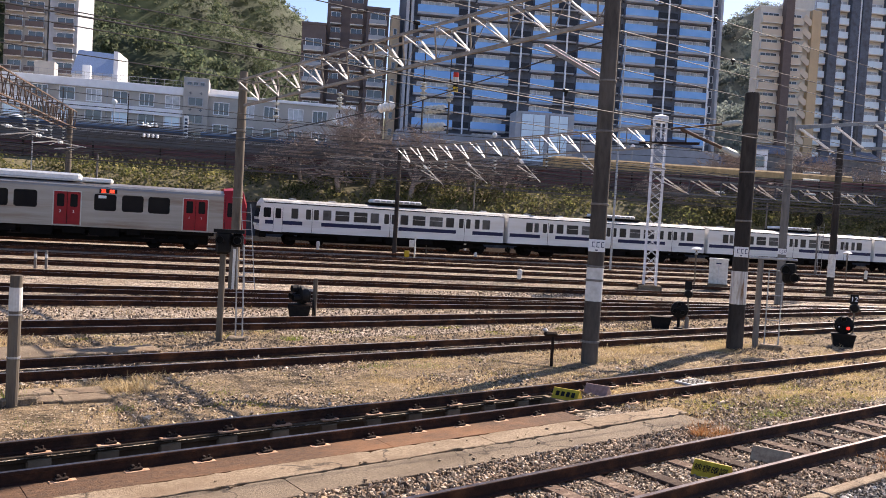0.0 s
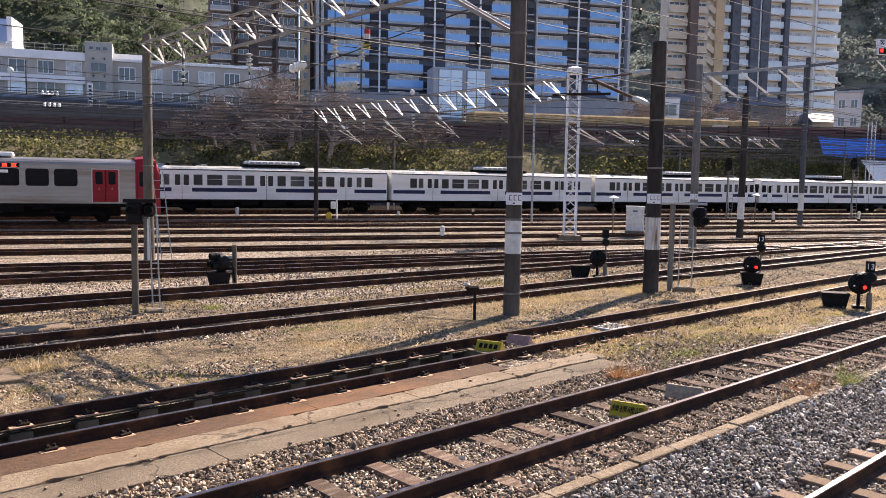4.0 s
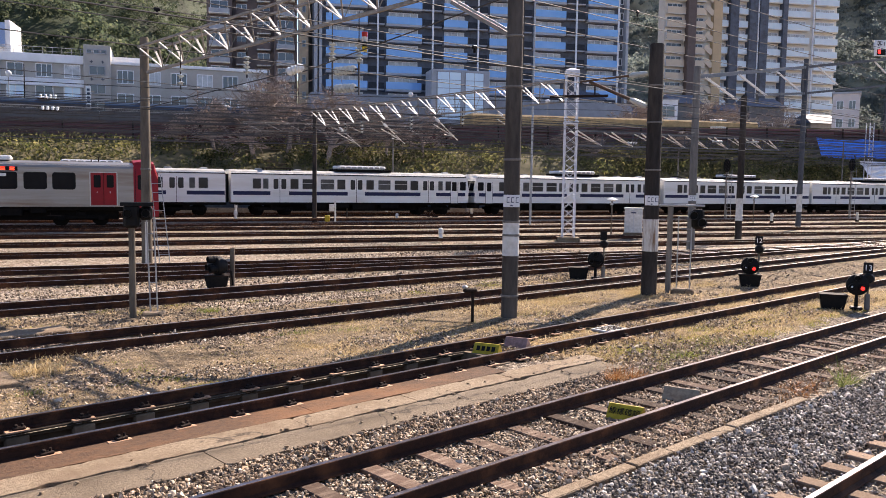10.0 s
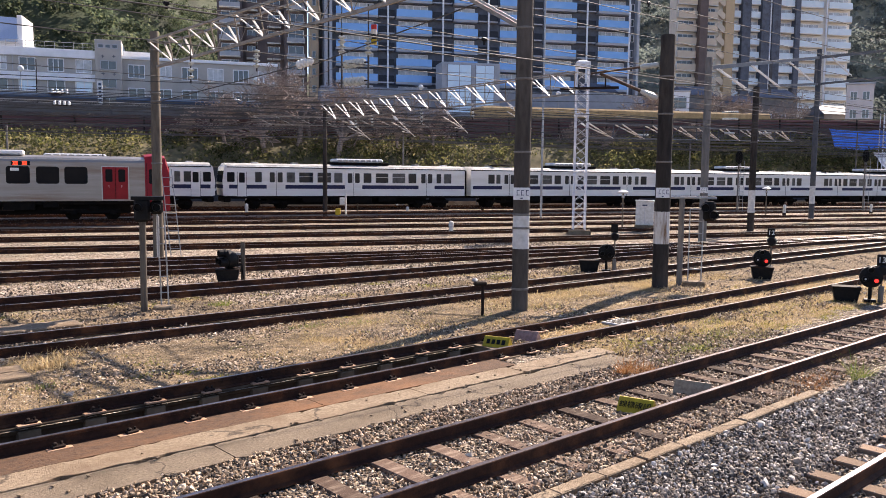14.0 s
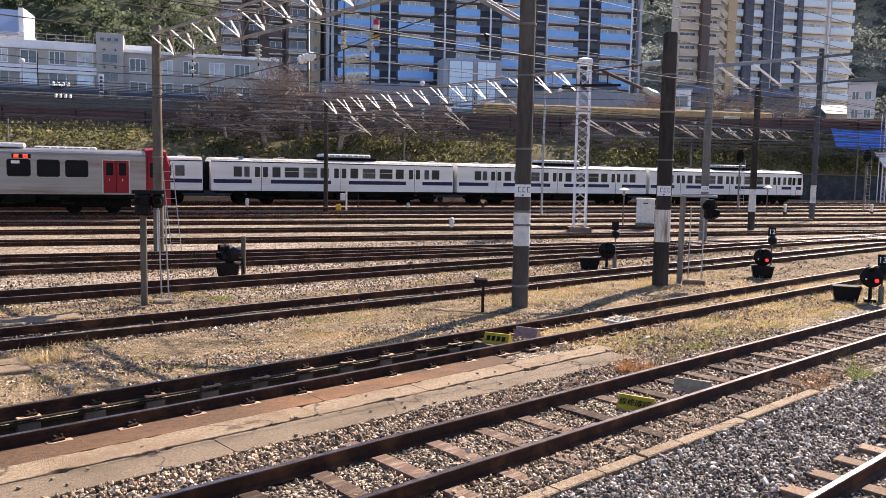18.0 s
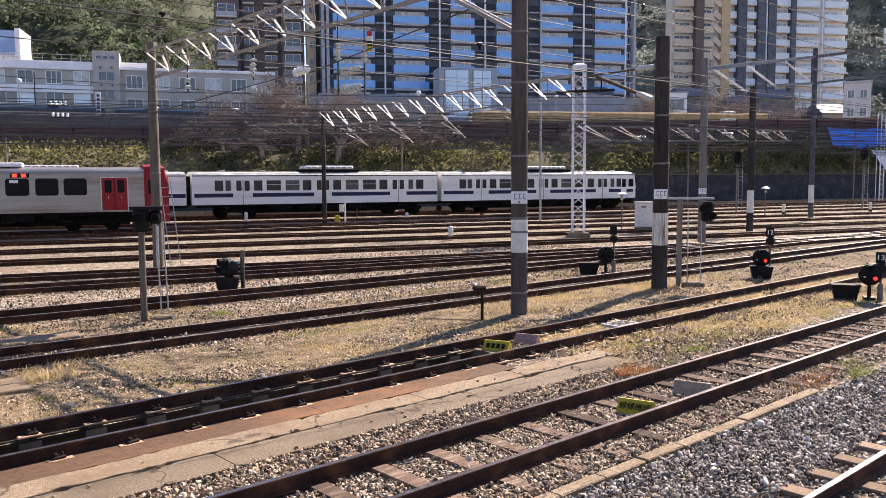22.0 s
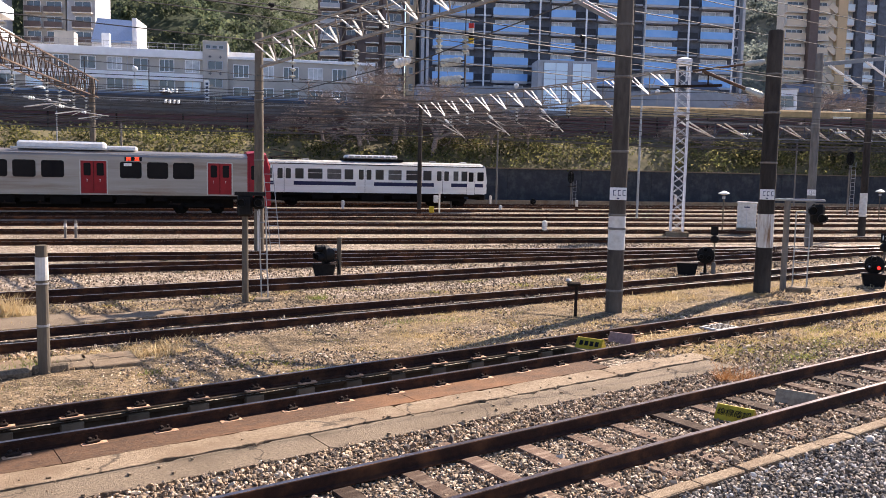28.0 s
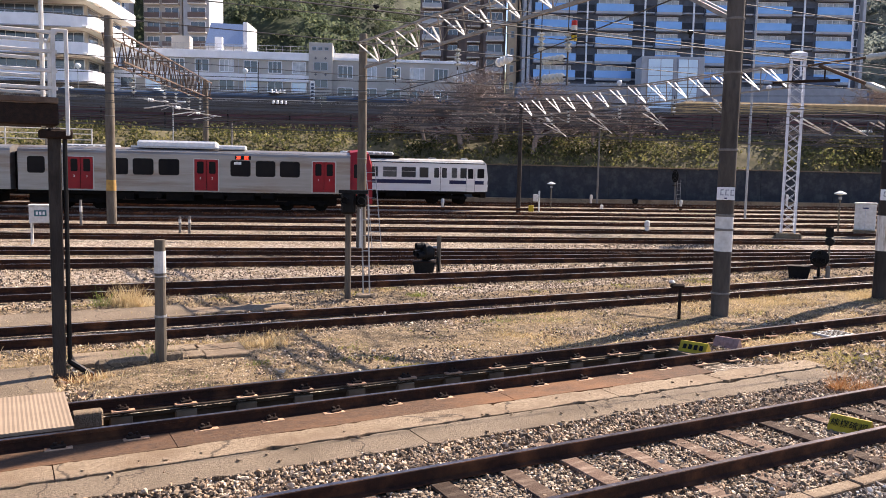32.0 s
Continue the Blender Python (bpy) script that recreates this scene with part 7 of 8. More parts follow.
def dwarf_signal(label, x, y, yaw, lit, box_side=-1, plate="", post=0.0, face=0.0):
    """A ground signal: a round hooded head over a box, with a plate or a short post beside it."""
    t = thing("shunting_signal", label, "railway signal", pose(x, y, -0.18, 0, 0, yaw), "ground signals")
    bx = 0.55 * box_side
    g = Geo()
    lo, hi, hh = (0.25, 0.17), (0.32, 0.21), 0.36
    g.add([Vector((bx + sx * a, sy * b, z)) for (a, b), z in ((lo, 0.0), (hi, hh)) for sx, sy in ((-1, -1), (1, -1), (1, 1), (-1, 1))], [(0, 1, 2, 3), (4, 5, 6, 7), (0, 1, 5, 4), (1, 2, 6, 5), (2, 3, 7, 6), (3, 0, 4, 7)])
    box = part("base_box", g, M_BLACK, t)
    part("lid", Geo().box((bx, 0, hh + 0.015), (0.67, 0.45, 0.03), 0.01), M_IRON, box)
    part("stand", Geo().tube((0, 0.08, 0), (0, 0.08, 0.4), 0.045, n=10).box((0, 0.08, 0.04), (0.28, 0.28, 0.08), 0.02), M_BLACK, t)
    turn = Matrix.Rotation(radians(face), 4, "Z")
    head = Geo()
    head.lathe([(0.06, -0.2), (0.2, -0.17), (0.265, -0.04), (0.265, 0.07), (0.16, 0.11)], n=20, m=turn @ Matrix.Translation((0, 0.05, 0.64)) @ Matrix.Rotation(radians(90), 4, "X"))
    head.box(None, (0.24, 0.2, 0.34), 0.04, 0, turn @ Matrix.Translation((0, 0.2, 0.6)))
    hd = part("lamp_housing", head, M_BLACK, t, smooth=True)
    for k, (dx, dz) in enumerate(((-0.14, 0.6), (0.1, 0.57), (-0.02, 0.82))):
        g = Geo()
        hood(g, turn @ Matrix.Translation((dx, -0.06, dz)) @ Matrix.Scale(0.62 if plate else 0.85, 4))
        part("hood", g, M_BLACK, hd)
        if lit and k < 2:
            part("lens", Geo().lathe([(0.048, 0), (0.038, 0.018), (0.01, 0.026)], n=12, m=turn @ Matrix.Translation((dx, -0.17, dz)) @ Matrix.Rotation(radians(90), 4, "X") @ Matrix.Scale(1.0 if k else 0.55, 4)), M_REDSIGNAL if k else M_CERAMIC, hd, "glowing red lens" if k else "pale unlit lens")
    if post:
        part("post", Geo().tube((0.42, 0.1, 0), (0.42, 0.1, post), 0.065, n=10), M_POLE_TAN, t)
        part("bracket", Geo().bar((0.42, 0.1, post * 0.7), (0, 0.1, post * 0.7), 0.05, 0.07), M_STEEL, t)
        part("cable_loop", Geo().tube((0.4, 0.0, 0.5), (0.15, -0.1, 0.46), 0.025, n=6).tube((0.4, 0.0, 0.5), (0.44, -0.02, 0.1), 0.025, n=6), M_BLACK, t)
    if plate:
        high = 1.0 if plate == "13" else 1.35
        part("plate_stem", Geo().tube((0.26, 0.2, 0), (0.26, 0.2, high), 0.025, n=8), M_POLE_TAN, t)
        part("upper_lamp", Geo().lathe([(0.06, -0.14), (0.13, -0.1), (0.14, 0.06), (0.1, 0.12)], n=16, m=Matrix.Translation((0.26, 0.16, high - 0.2)) @ Matrix.Rotation(radians(90), 4, "X")), M_BLACK, t, smooth=True)
        part("foot", Geo().box((0.26, 0.2, 0.2), (0.12, 0.12, 0.42), 0.02), M_POLE_GREY, t)
        pl = part("number_plate", Geo().box((0.24, 0.16, high + 0.06), (0.22, 0.03, 0.28), 0.01), M_BLACK, t)
        if plate.isdigit():
            part("digits", words(plate, 0.2, M_WHITEMARK, "digits", 0.003), None, pl, at=Matrix.Translation((0.24, 0.14, high + 0.06)))
    return t


dwarf_signal("black hooded shunting signal over a bucket-shaped box and concrete post", -4.3, 23.0, 6, False, 0.02, post=1.13, face=-62)
dwarf_signal("black shunting signal with a box on the ground", 7.2, 25.6, -12, False, -1, "-")
dwarf_signal("black shunting signal with a lit red lamp and plate", 11.55, 23.9, -20, True, 0, "12")
dwarf_signal("black shunting signal with a lit red lamp beside a box", 12.15, 19.3, -25, True, -1, "13")
dwarf_signal("small black shunting signal in the far yard", 45.2, 66.0, -30, False, 1, post=2.2)
dwarf_signal("small black shunting signal near the wall", 5.0, 72.5, 0, False, 1)


def ladder(parent, x, y, z0, z1, w=0.3, lean=0.0, m=None):
    for dx in (-w / 2, w / 2):
        part("ladder_rail", Geo().tube((x + dx, y, z0), (x + dx + lean, y, z1), 0.018, n=6), m or M_STEEL, parent)
    n = int((z1 - z0) / 0.32)
    for k in range(1, n):
        u = k / n
        z = z0 + (z1 - z0) * u
        part("rung", Geo().tube((x - w / 2 + lean * u, y, z), (x + w / 2 + lean * u, y, z), 0.013, n=5), m or M_STEEL, parent)


sm = thing("signal_post", "brown post with black signal boxes and a steel ladder", "railway signal", pose(-5.2, 18.2, -0.2, 0, 0, 12))
part("post", Geo().tube((0, 0, 0), (0, 0, 2.1), 0.075, 0.07, 12), M_POLE_TAN, sm)
hb = part("signal_box", Geo().box((0.0, 0, 2.24), (0.33, 0.3, 0.5), 0.05), M_BLACK, sm)
part("signal_box", Geo().box((0.3, 0.05, 2.3), (0.26, 0.26, 0.3), 0.05), M_BLACK, sm)
for dx in (-0.08, 0.3):
    g = Geo()
    hood(g, Matrix.Translation((dx, -0.12, 2.3)) @ Matrix.Scale(0.75, 4))
    part("hood", g, M_BLACK, hb)
part("bracket", Geo().bar((-0.22, 0, 2.5), (0.45, 0, 2.5), 0.3, 0.08), M_BLACK, sm)
ladder(sm, 0.42, 0.35, 0.0, 2.2, 0.15, -0.06)
part("footing", Geo().box((0.42, 0.3, 0.02), (0.5, 0.4, 0.12), 0.03), M_CONC, sm)
cl = thing("pole_ladder", "steel ladder leaning on the tan concrete pole", "ladder", pose(C_XY[0] + 0.45, C_XY[1] - 0.1, -0.2))
ladder(cl, 0.2, 0, 0, 3.2, 0.36, -0.3)
part("white_sleeve", Geo().tube((-0.42, -0.05, 0.0), (-0.42, -0.05, 1.5), 0.06, n=8), M_WHITEPAINT, cl)

bp = thing("signal_post", "grey steel post with a crossbar, ladder and black signal", "railway signal", pose(8.4, 22.35, -0.2, 0, 0, -16))
part("post", Geo().tube((0, 0, 0), (0, 0, 2.5), 0.08, n=12), M_POLE_GREY, bp)
part("crossbar", Geo().box((0.3, 0, 2.52), (1.25, 0.12, 0.07), 0.02), M_STEEL, bp)
ladder(bp, 0.42, 0.1, 0.15, 2.2, 0.36)
part("footing", Geo().box((0.4, 0.05, 0.08), (0.6, 0.4, 0.18), 0.04), M_CONC, bp)
part("rung_cage", Geo().bar((0.24, 0.1, 2.2), (0.6, 0.1, 2.2), 0.03, 0.03), M_STEEL, bp)
hb = part("signal_box", Geo().box((0.75, 0.05, 2.15), (0.34, 0.3, 0.55), 0.06), M_BLACK, bp)
for dx, dz in ((0.62, 2.25), (0.85, 2.05)):
    g = Geo()
    hood(g, Matrix.Translation((dx, -0.12, dz)))
    part("hood", g, M_BLACK, hb)

lv = thing("lever_stand", "short dark iron stand with a flat handle", "iron stand", pose(2.2, 17.4, -0.2, 0, 0, 10))
part("stem", Geo().tube((0, 0, 0), (0, 0, 0.72), 0.035, n=8), M_IRON, lv)
part("head", Geo().box((-0.06, 0, 0.74), (0.3, 0.12, 0.09), 0.03), M_IRON, lv)
part("knob", Geo().lathe([(0.03, 0.0), (0.07, 0.04), (0.03, 0.08)], c=(-0.18, 0, 0.78), n=10), M_STEEL, lv)

cab = thing("equipment_cabinet", "pale grey trackside equipment cabinet on a plinth", "cabinet", pose(14.9, 45.5, -0.1, 0, 0, -18))
part("body", Geo().box((0, 0, 0.95), (1.0, 0.7, 1.35), 0.03), M_WHITEPAINT, cab)
part("lid", Geo().box((0, 0, 1.66), (1.08, 0.78, 0.08), 0.03), M_WHITEPAINT, cab)
part("door_seam", Geo().box((0, -0.355, 0.95), (0.02, 0.012, 1.2)), M_GREYWALL, cab)
part("plinth", Geo().box((0, 0, 0.13), (1.1, 0.8, 0.3), 0.03), M_CONC_GREY, cab)
part("mark", Geo().box((0, -0.36, 1.42), (0.28, 0.012, 0.07)), M_TRAINBLUE_DARK, cab)


def yard_lamp(x, y, h, label="low yard lamp with a flat white head"):
    t = thing("yard_lamp", label, "lamp", pose(x, y, -0.15), "yard lamps")
    part("post", Geo().tube((0, 0, 0), (0, 0, h), 0.05, 0.045, 8), M_POLE_TAN, t)
    part("collar", Geo().tube((0, 0, h - 0.25), (0, 0, h - 0.1), 0.09, n=10), M_STEEL, t)
    part("lamp_head", Geo().lathe([(0.1, h), (0.34, h + 0.06), (0.33, h + 0.1), (0.12, h + 0.2), (0.04, h + 0.23)], n=16), M_CERAMIC, t, smooth=True)


yard_lamp(14.6, 48.8, 2.05)
yard_lamp(30.0, 62.0, 2.2)
yard_lamp(-2.0, 64.0, 2.0)
v = L(69.5, 72.0, -9.0)
tl = thing("yard_lamp", "tall slim lamp post with two small white heads", "lamp", pose(v.x, v.y, 0), "yard lamps")
part("post", Geo().tube((0, 0, 0), (0, 0, 7.6), 0.06, 0.05, 8), M_STEEL, tl)
part("arm", Geo().bar((-1.0, 0, 7.9), (1.0, 0, 7.9), 0.05, 0.05), M_STEEL, tl)
for dx in (-0.8, 0.8):
    part("lamp_head", Geo().box((dx, 0, 8.0), (0.7, 0.3, 0.14), 0.05), M_CERAMIC, tl)


def marker(x, y, h=0.5, label="small white trackside marker with a dark foot"):
    t = thing("trackside_marker", label, "marker post", pose(x, y, -0.12), "trackside markers")
    part("foot", Geo().box((0, 0, 0.08), (0.26, 0.22, 0.2), 0.02), M_IRON, t)
    part("body", Geo().lathe([(0.11, 0.15), (0.11, h * 0.6), (0.14, h * 0.65), (0.12, h), (0.05, h + 0.06)], n=12), M_WHITEPAINT, t, smooth=True)


marker(3.5, 41.5, 0.62)
for s_, p_, h_ in ((11.5, 58.4, 0.8), (2.0, 59.0, 0.6), (24.0, 58.8, 0.5), (-9.0, 59.2, 0.6), (40.0, 58.0, 0.7), (55.0, 50.5, 0.8), (66.0, 50.8, 0.8), (33.0, 63.5, 0.8), (14.0, 71.0, 1.0), (28.0, 71.2, 0.9), (48.0, 71.0, 1.2)):
    v = L(69.5, p_, s_)
    marker(v.x, v.y, h_, "white trackside marker post beside the far tracks")
v = L(69.5, 55.0, 17.5)
wp = thing("switch_cabinet", "white post with a small box beside the track", "cabinet", pose(v.x, v.y, 0))
part("post", Geo().tube((0.25, 0, 0), (0.25, 0, 1.5), 0.06, n=8), M_WHITEPAINT, wp)
part("box", Geo().box((0, 0, 1.0), (0.34, 0.25, 0.5), 0.03), M_WHITEPAINT, wp)
part("lower_box", Geo().box((-0.3, 0, 0.25), (0.35, 0.3, 0.45), 0.03), M_YELLOW, wp)


def mast_signal(x, y, h, label):
    """A slim mast with an oval black signal head."""
    t = thing("colour_light_signal", label, "railway signal", pose(x, y, 0, 0, 0, -20), "mast signals")
    part("mast", Geo().tube((0, 0, 0), (0, 0, h), 0.07, n=8), M_POLE_GREY, t)
    hd = part("backboard", Geo().lathe([(0.3, 0), (0.3, 0.05)], n=20, m=Matrix.Translation((0, -0.12, h + 0.1)) @ Matrix.Rotation(radians(90), 4, "X") @ Matrix.Diagonal((1.0, 1.9, 1, 1))), M_BLACK, t)
    for dz in (-0.3, 0.0, 0.3):
        g = Geo()
        hood(g, Matrix.Translation((0, -0.2, h + 0.1 + dz)))
        part("hood", g, M_BLACK, hd)
    ladder(t, 0.3, 0.1, 0.1, h - 0.2, 0.3)
    part("platform", Geo().box((0.1, 0.1, h - 0.75), (0.7, 0.6, 0.05)), M_IRON, t)


mast_signal(30.6, 68.6, 4.6, "black colour light signal on a slim mast")
mast_signal(44.4, 72.6, 5.0, "tall black colour light signal with a ladder")
mast_signal(46.8, 70.0, 4.2, "black colour light signal on a short mast")
mast_signal(49.5, 74.0, 4.4, "black colour light signal beside the tarpaulin")
mast_signal(8.6, 75.0, 2.6, "low black signal before the retaining wall")
v = L(72, 74.0, 84.0)
lt = thing("lattice_mast", "pale lattice mast near the tarpaulin", "lattice tower", pose(v.x + 4, v.y, 0, 0, 0, 10))
for sx in (-0.3, 0.3):
    for sy in (-0.3, 0.3):
        part("leg", Geo().bar((sx, sy, 0), (sx, sy, 11.0), 0.07, 0.07), M_TOWERWHITE, lt)
for k in range(18):
    part("lacing", Geo().bar((-0.3, -0.3, 0.6 * k), (0.3, -0.3, 0.6 * k + 0.6), 0.04, 0.015), M_TOWERWHITE, lt)
    part("lacing", Geo().bar((0.3, -0.3, 0.6 * k), (-0.3, -0.3, 0.6 * k + 0.6), 0.04, 0.015), M_TOWERWHITE, lt)

fence = thing("white_fence", "white rail fence beyond the silver train", "fence", LM(69.5, 70.0, -47.0, 2.3), kind="")
for k in range(11):
    part("post", Geo().tube((3.2 * k, 0, -2.1), (3.2 * k, 0, 3.2), 0.06, n=8), M_WHITEPAINT, fence)
for z in (2.3, 2.75, 3.15):
    part("rail", Geo().tube((0, 0, z), (32, 0, z), 0.04, n=6), M_WHITEPAINT, fence)

# ---- raised walkway at the pit's end ----
wk = thing("raised_walkway", "raised steel walkway with white railings on a square post", "walkway", CX(12.32, 0.69, -0.2))
part("post", Geo().box((0.0, 0, 1.75), (0.16, 0.16, 3.5), 0.012), M_POLE, wk, "dark rusty square steel post")
part("base_plate", Geo().box((0, 0, 0.03), (0.36, 0.36, 0.06), 0.01), M_IRON, wk)
part("bracket", Geo().box((0.02, 0, 3.42), (0.42, 0.3, 0.12), 0.02), M_IRON, wk)
part("deck", Geo().box((-5.0, 0.25, 3.68), (10.1, 0.95, 0.3), 0.02), M_IRON, wk)
part("deck_edge", Geo().box((-5.0, -0.24, 3.86), (10.1, 0.04, 0.08), 0.01), M_STEEL_RUST, wk)
for k in range(6):
    x = 0.0 - 1.9 * k
    for y in (-0.2, 0.7):
        part("rail_post", Geo().box((x, y, 4.3), (0.055, 0.055, 0.95), 0.008), M_WHITEPAINT, wk)
for y in (-0.2, 0.7):
    for z in (4.75, 4.5, 4.25, 4.02):
        part("hand_rail", Geo().box((-4.75, y, z), (9.6, 0.05, 0.05), 0.008), M_WHITEPAINT, wk)
part("end_rail", Geo().box((0.0, 0.25, 4.75), (0.05, 0.95, 0.05), 0.008), M_WHITEPAINT, wk)
part("tall_post", Geo().tube((-0.12, 0.05, 3.5), (-0.12, 0.05, 6.5), 0.03, n=8), M_WHITEPAINT, wk)
part("end_frame", Geo().box((0.16, -0.2, 4.1), (0.05, 0.05, 1.4), 0.008).box((0.08, -0.2, 4.78), (0.2, 0.05, 0.05), 0.008), M_WHITEPAINT, wk)
part("conduit", Geo().tube((0.13, -0.03, 0.25), (0.13, -0.03, 3.4), 0.03, n=8).tube((0.13, -0.03, 0.27), (0.42, -0.1, 0.05), 0.045, n=8), M_BLACK, wk, "black cable conduit")
pl = thing("marker_post", "round concrete post with a white top section", "post", pose(-6.14, 11.28, -0.2))
part("shaft", Geo().tube((0, 0, 0), (0, 0, 1.92), 0.085, 0.08, 14), M_POLE_TAN, pl)
part("white_sleeve", Geo().tube((0, 0, 1.42), (0, 0, 1.75), 0.088, 0.087, 14), M_WHITEPAINT, pl)
part("wire_tie", Geo().tube((0, 0, 0.75), (0, 0, 0.78), 0.092, n=14).tube((0, 0, 1.36), (0, 0, 1.38), 0.092, n=14), M_STEEL, pl)
v = Vector((-18.93, 26.5, 0))
bx = thing("equipment_box", "pale box with a teal number label on thin legs", "cabinet", pose(v.x, v.y, -0.15, 0, 0, 30))
part("body", Geo().box((0, 0, 1.1), (0.85, 0.6, 0.62), 0.03), M_WHITEPAINT, bx)
part("lid", Geo().box((0, 0, 1.43), (0.9, 0.66, 0.05), 0.02), M_WHITEPAINT, bx)
lb = part("label_plate", Geo().box((-0.05, -0.306, 1.15), (0.4, 0.012, 0.22)), mat("teal_label", (0.05, 0.14, 0.16), 0.5), bx)
part("lettering_bars", Geo().box((-0.16, -0.316, 1.15), (0.07, 0.008, 0.12)).box((-0.05, -0.316, 1.15), (0.07, 0.008, 0.12)).box((0.06, -0.316, 1.15), (0.07, 0.008, 0.12)), M_WHITEMARK, lb)
for x in (-0.36, 0.36):
    for y in (-0.24, 0.24):
        part("leg", Geo().tube((x, y, 0), (x, y, 0.8), 0.025, n=6), M_WHITEPAINT, bx)
for x_, y_, h_ in ((-21.9, 33.3, 1.3), (-17.0, 33.0, 0.75), (-16.6, 33.1, 0.75), (-22.4, 27.3, 1.8)):
    t_ = thing("trackside_marker", "slim pale trackside post", "marker post", pose(x_, y_, -0.15), "trackside markers")
    part("shaft", Geo().tube((0, 0, 0), (0, 0, h_), 0.06, 0.055, 10), M_POLE_GREY, t_)
    part("white_top", Geo().tube((0, 0, h_ * 0.6), (0, 0, h_ * 0.8), 0.063, n=10), M_WHITEPAINT, t_)

# ---- broken concrete and bits along the apron ----
chips = thing("concrete_chips", "broken bits of concrete along the apron's cracked edge", "rubble", CX(8.2, 0, -0.135), kind="stuff")
g = Geo()
for k in range(110):
    w = random.uniform(0.01, 0.035)
    g.box((random.uniform(-3.0, 11.0), random.choice((0.0, 0.02, -0.55, -0.3)) + random.gauss(0, 0.16), 0.008), (w * 1.4, w, w * 0.6), w * 0.15, random.uniform(0, 180))
part("chip", g, M_CONC, chips)


# ---- loose stones, grass and weeds ----
M_STONE = stone_mat("ballast_stone", (0.045, 0.033, 0.025), (0.34, 0.248, 0.16), (0.88, 0.73, 0.55), (0.48, 0.33, 0.20))
M_STONEGREY = stone_mat("grey_ballast_stone", (0.03, 0.026, 0.023), (0.19, 0.165, 0.14), (0.92, 0.85, 0.76), (0.40, 0.325, 0.25))


M_STONEFAR = stone_mat("pale_yard_stone", (0.06, 0.045, 0.033), (0.26, 0.195, 0.135), (0.56, 0.455, 0.34), (0.38, 0.27, 0.17))


def stones(name, label, boxes, m, seed, small=False, clumped=False):
    """Angular stones strewn over plan boxes (p0, p1, s0, s1, per square metre, size, height)."""
    r = np.random.default_rng(seed)
    ico = bmesh.new()
    bmesh.ops.create_icosphere(ico, subdivisions=1, radius=1.0)
    v0 = np.array([v.co for v in ico.verts])
    f0 = np.array([[v.index for v in f.verts] for f in ico.faces])
    ico.free()
    if small:
        v0 = np.array([(1, 0, 0), (-1, 0, 0), (0, 1, 0), (0, -1, 0), (0, 0, 1), (0, 0, -1)], float) * 1.15
        f0 = np.array([(0, 2, 4), (2, 1, 4), (1, 3, 4), (3, 0, 4), (2, 0, 5), (1, 2, 5), (3, 1, 5), (0, 3, 5)])
    a = radians(AZ)
    all_v, all_f, o = [], [], 0
    for p0, p1, s0, s1, dens, size, z in boxes:
        n = int((p1 - p0) * (s1 - s0) * dens)
        p, s = r.uniform(p0, p1, n), r.uniform(s0, s1, n)
        if clumped:
            keep = np.sin(p * 2.3 + 1.4 * np.sin(s * 1.1)) + np.sin(s * 1.9 + 1.3 * np.sin(p * 1.7)) + r.normal(0, 0.5, n) > 0.15
            p, s, n = p[keep], s[keep], int(keep.sum())
        c = np.stack([-math.cos(a) * p + math.sin(a) * s, math.sin(a) * p + math.cos(a) * s, np.full(n, z) + r.uniform(-0.012, 0.018, n)], 1)
        q = r.normal(0, 1, (n, 3, 3))
        u, _, w = np.linalg.svd(q)
        rot = u @ w
        scale = size * r.lognormal(0, 0.32, (n, 1)) * np.stack([r.uniform(0.75, 1.3, n), r.uniform(0.6, 1.0, n), r.uniform(0.5, 0.85, n)], 1)
        vs = (v0[None] + r.normal(0, 0.17, (n, len(v0), 3))) * scale[:, None]
        vs = np.einsum("nij,nkj->nki", rot, vs) + c[:, None]
        all_v.append(vs.reshape(-1, 3))
        all_f.append((f0[None] + (np.arange(n) * len(v0))[:, None, None] + o).reshape(-1, 3))
        o += n * len(v0)
    me = bpy.data.meshes.new(name)
    me.from_pydata(np.concatenate(all_v).tolist(), [], np.concatenate(all_f).tolist())
    me.materials.append(m)
    return tagged(new(name, me), label, "ballast", kind="stuff")


stones("grey_ballast", "clean grey crushed stone ballast", [(3.1, 3.5, 2.5, 14, 400, 0.018, -0.195), (3.45, 4.74, 2.5, 12, 1000, 0.0195, -0.168), (2.5, 3.0, 3, 14, 350, 0.02, -0.19)], M_STONEGREY, 1)
stones("grey_ballast", "clean grey crushed stone ballast further along the track", [(3.1, 4.74, 12, 20, 800, 0.021, -0.17), (1.2, 2.3, 4, 14, 200, 0.022, -0.19)], M_STONEGREY, 6, True)
stones("brown_ballast", "brownish crushed stone ballast round the sidings", [(4.98, 5.52, 2.5, 11, 680, 0.019, -0.175), (5.6, 6.66, 1.5, 12, 540, 0.018, -0.185), (6.75, 7.7, 0.5, 11, 740, 0.0205, -0.17)], M_STONE, 2)
stones("brown_ballast", "brownish crushed stone ballast further along the sidings", [(4.98, 5.52, 11, 22, 560, 0.02, -0.175), (5.6, 6.66, 12, 22, 420, 0.02, -0.185), (6.75, 7.7, 11, 12, 560, 0.021, -0.17), (7.0, 8.3, 11, 16, 360, 0.02, -0.175), (6.75, 7.0, 12, 24, 300, 0.02, -0.175)], M_STONE, 7, True)
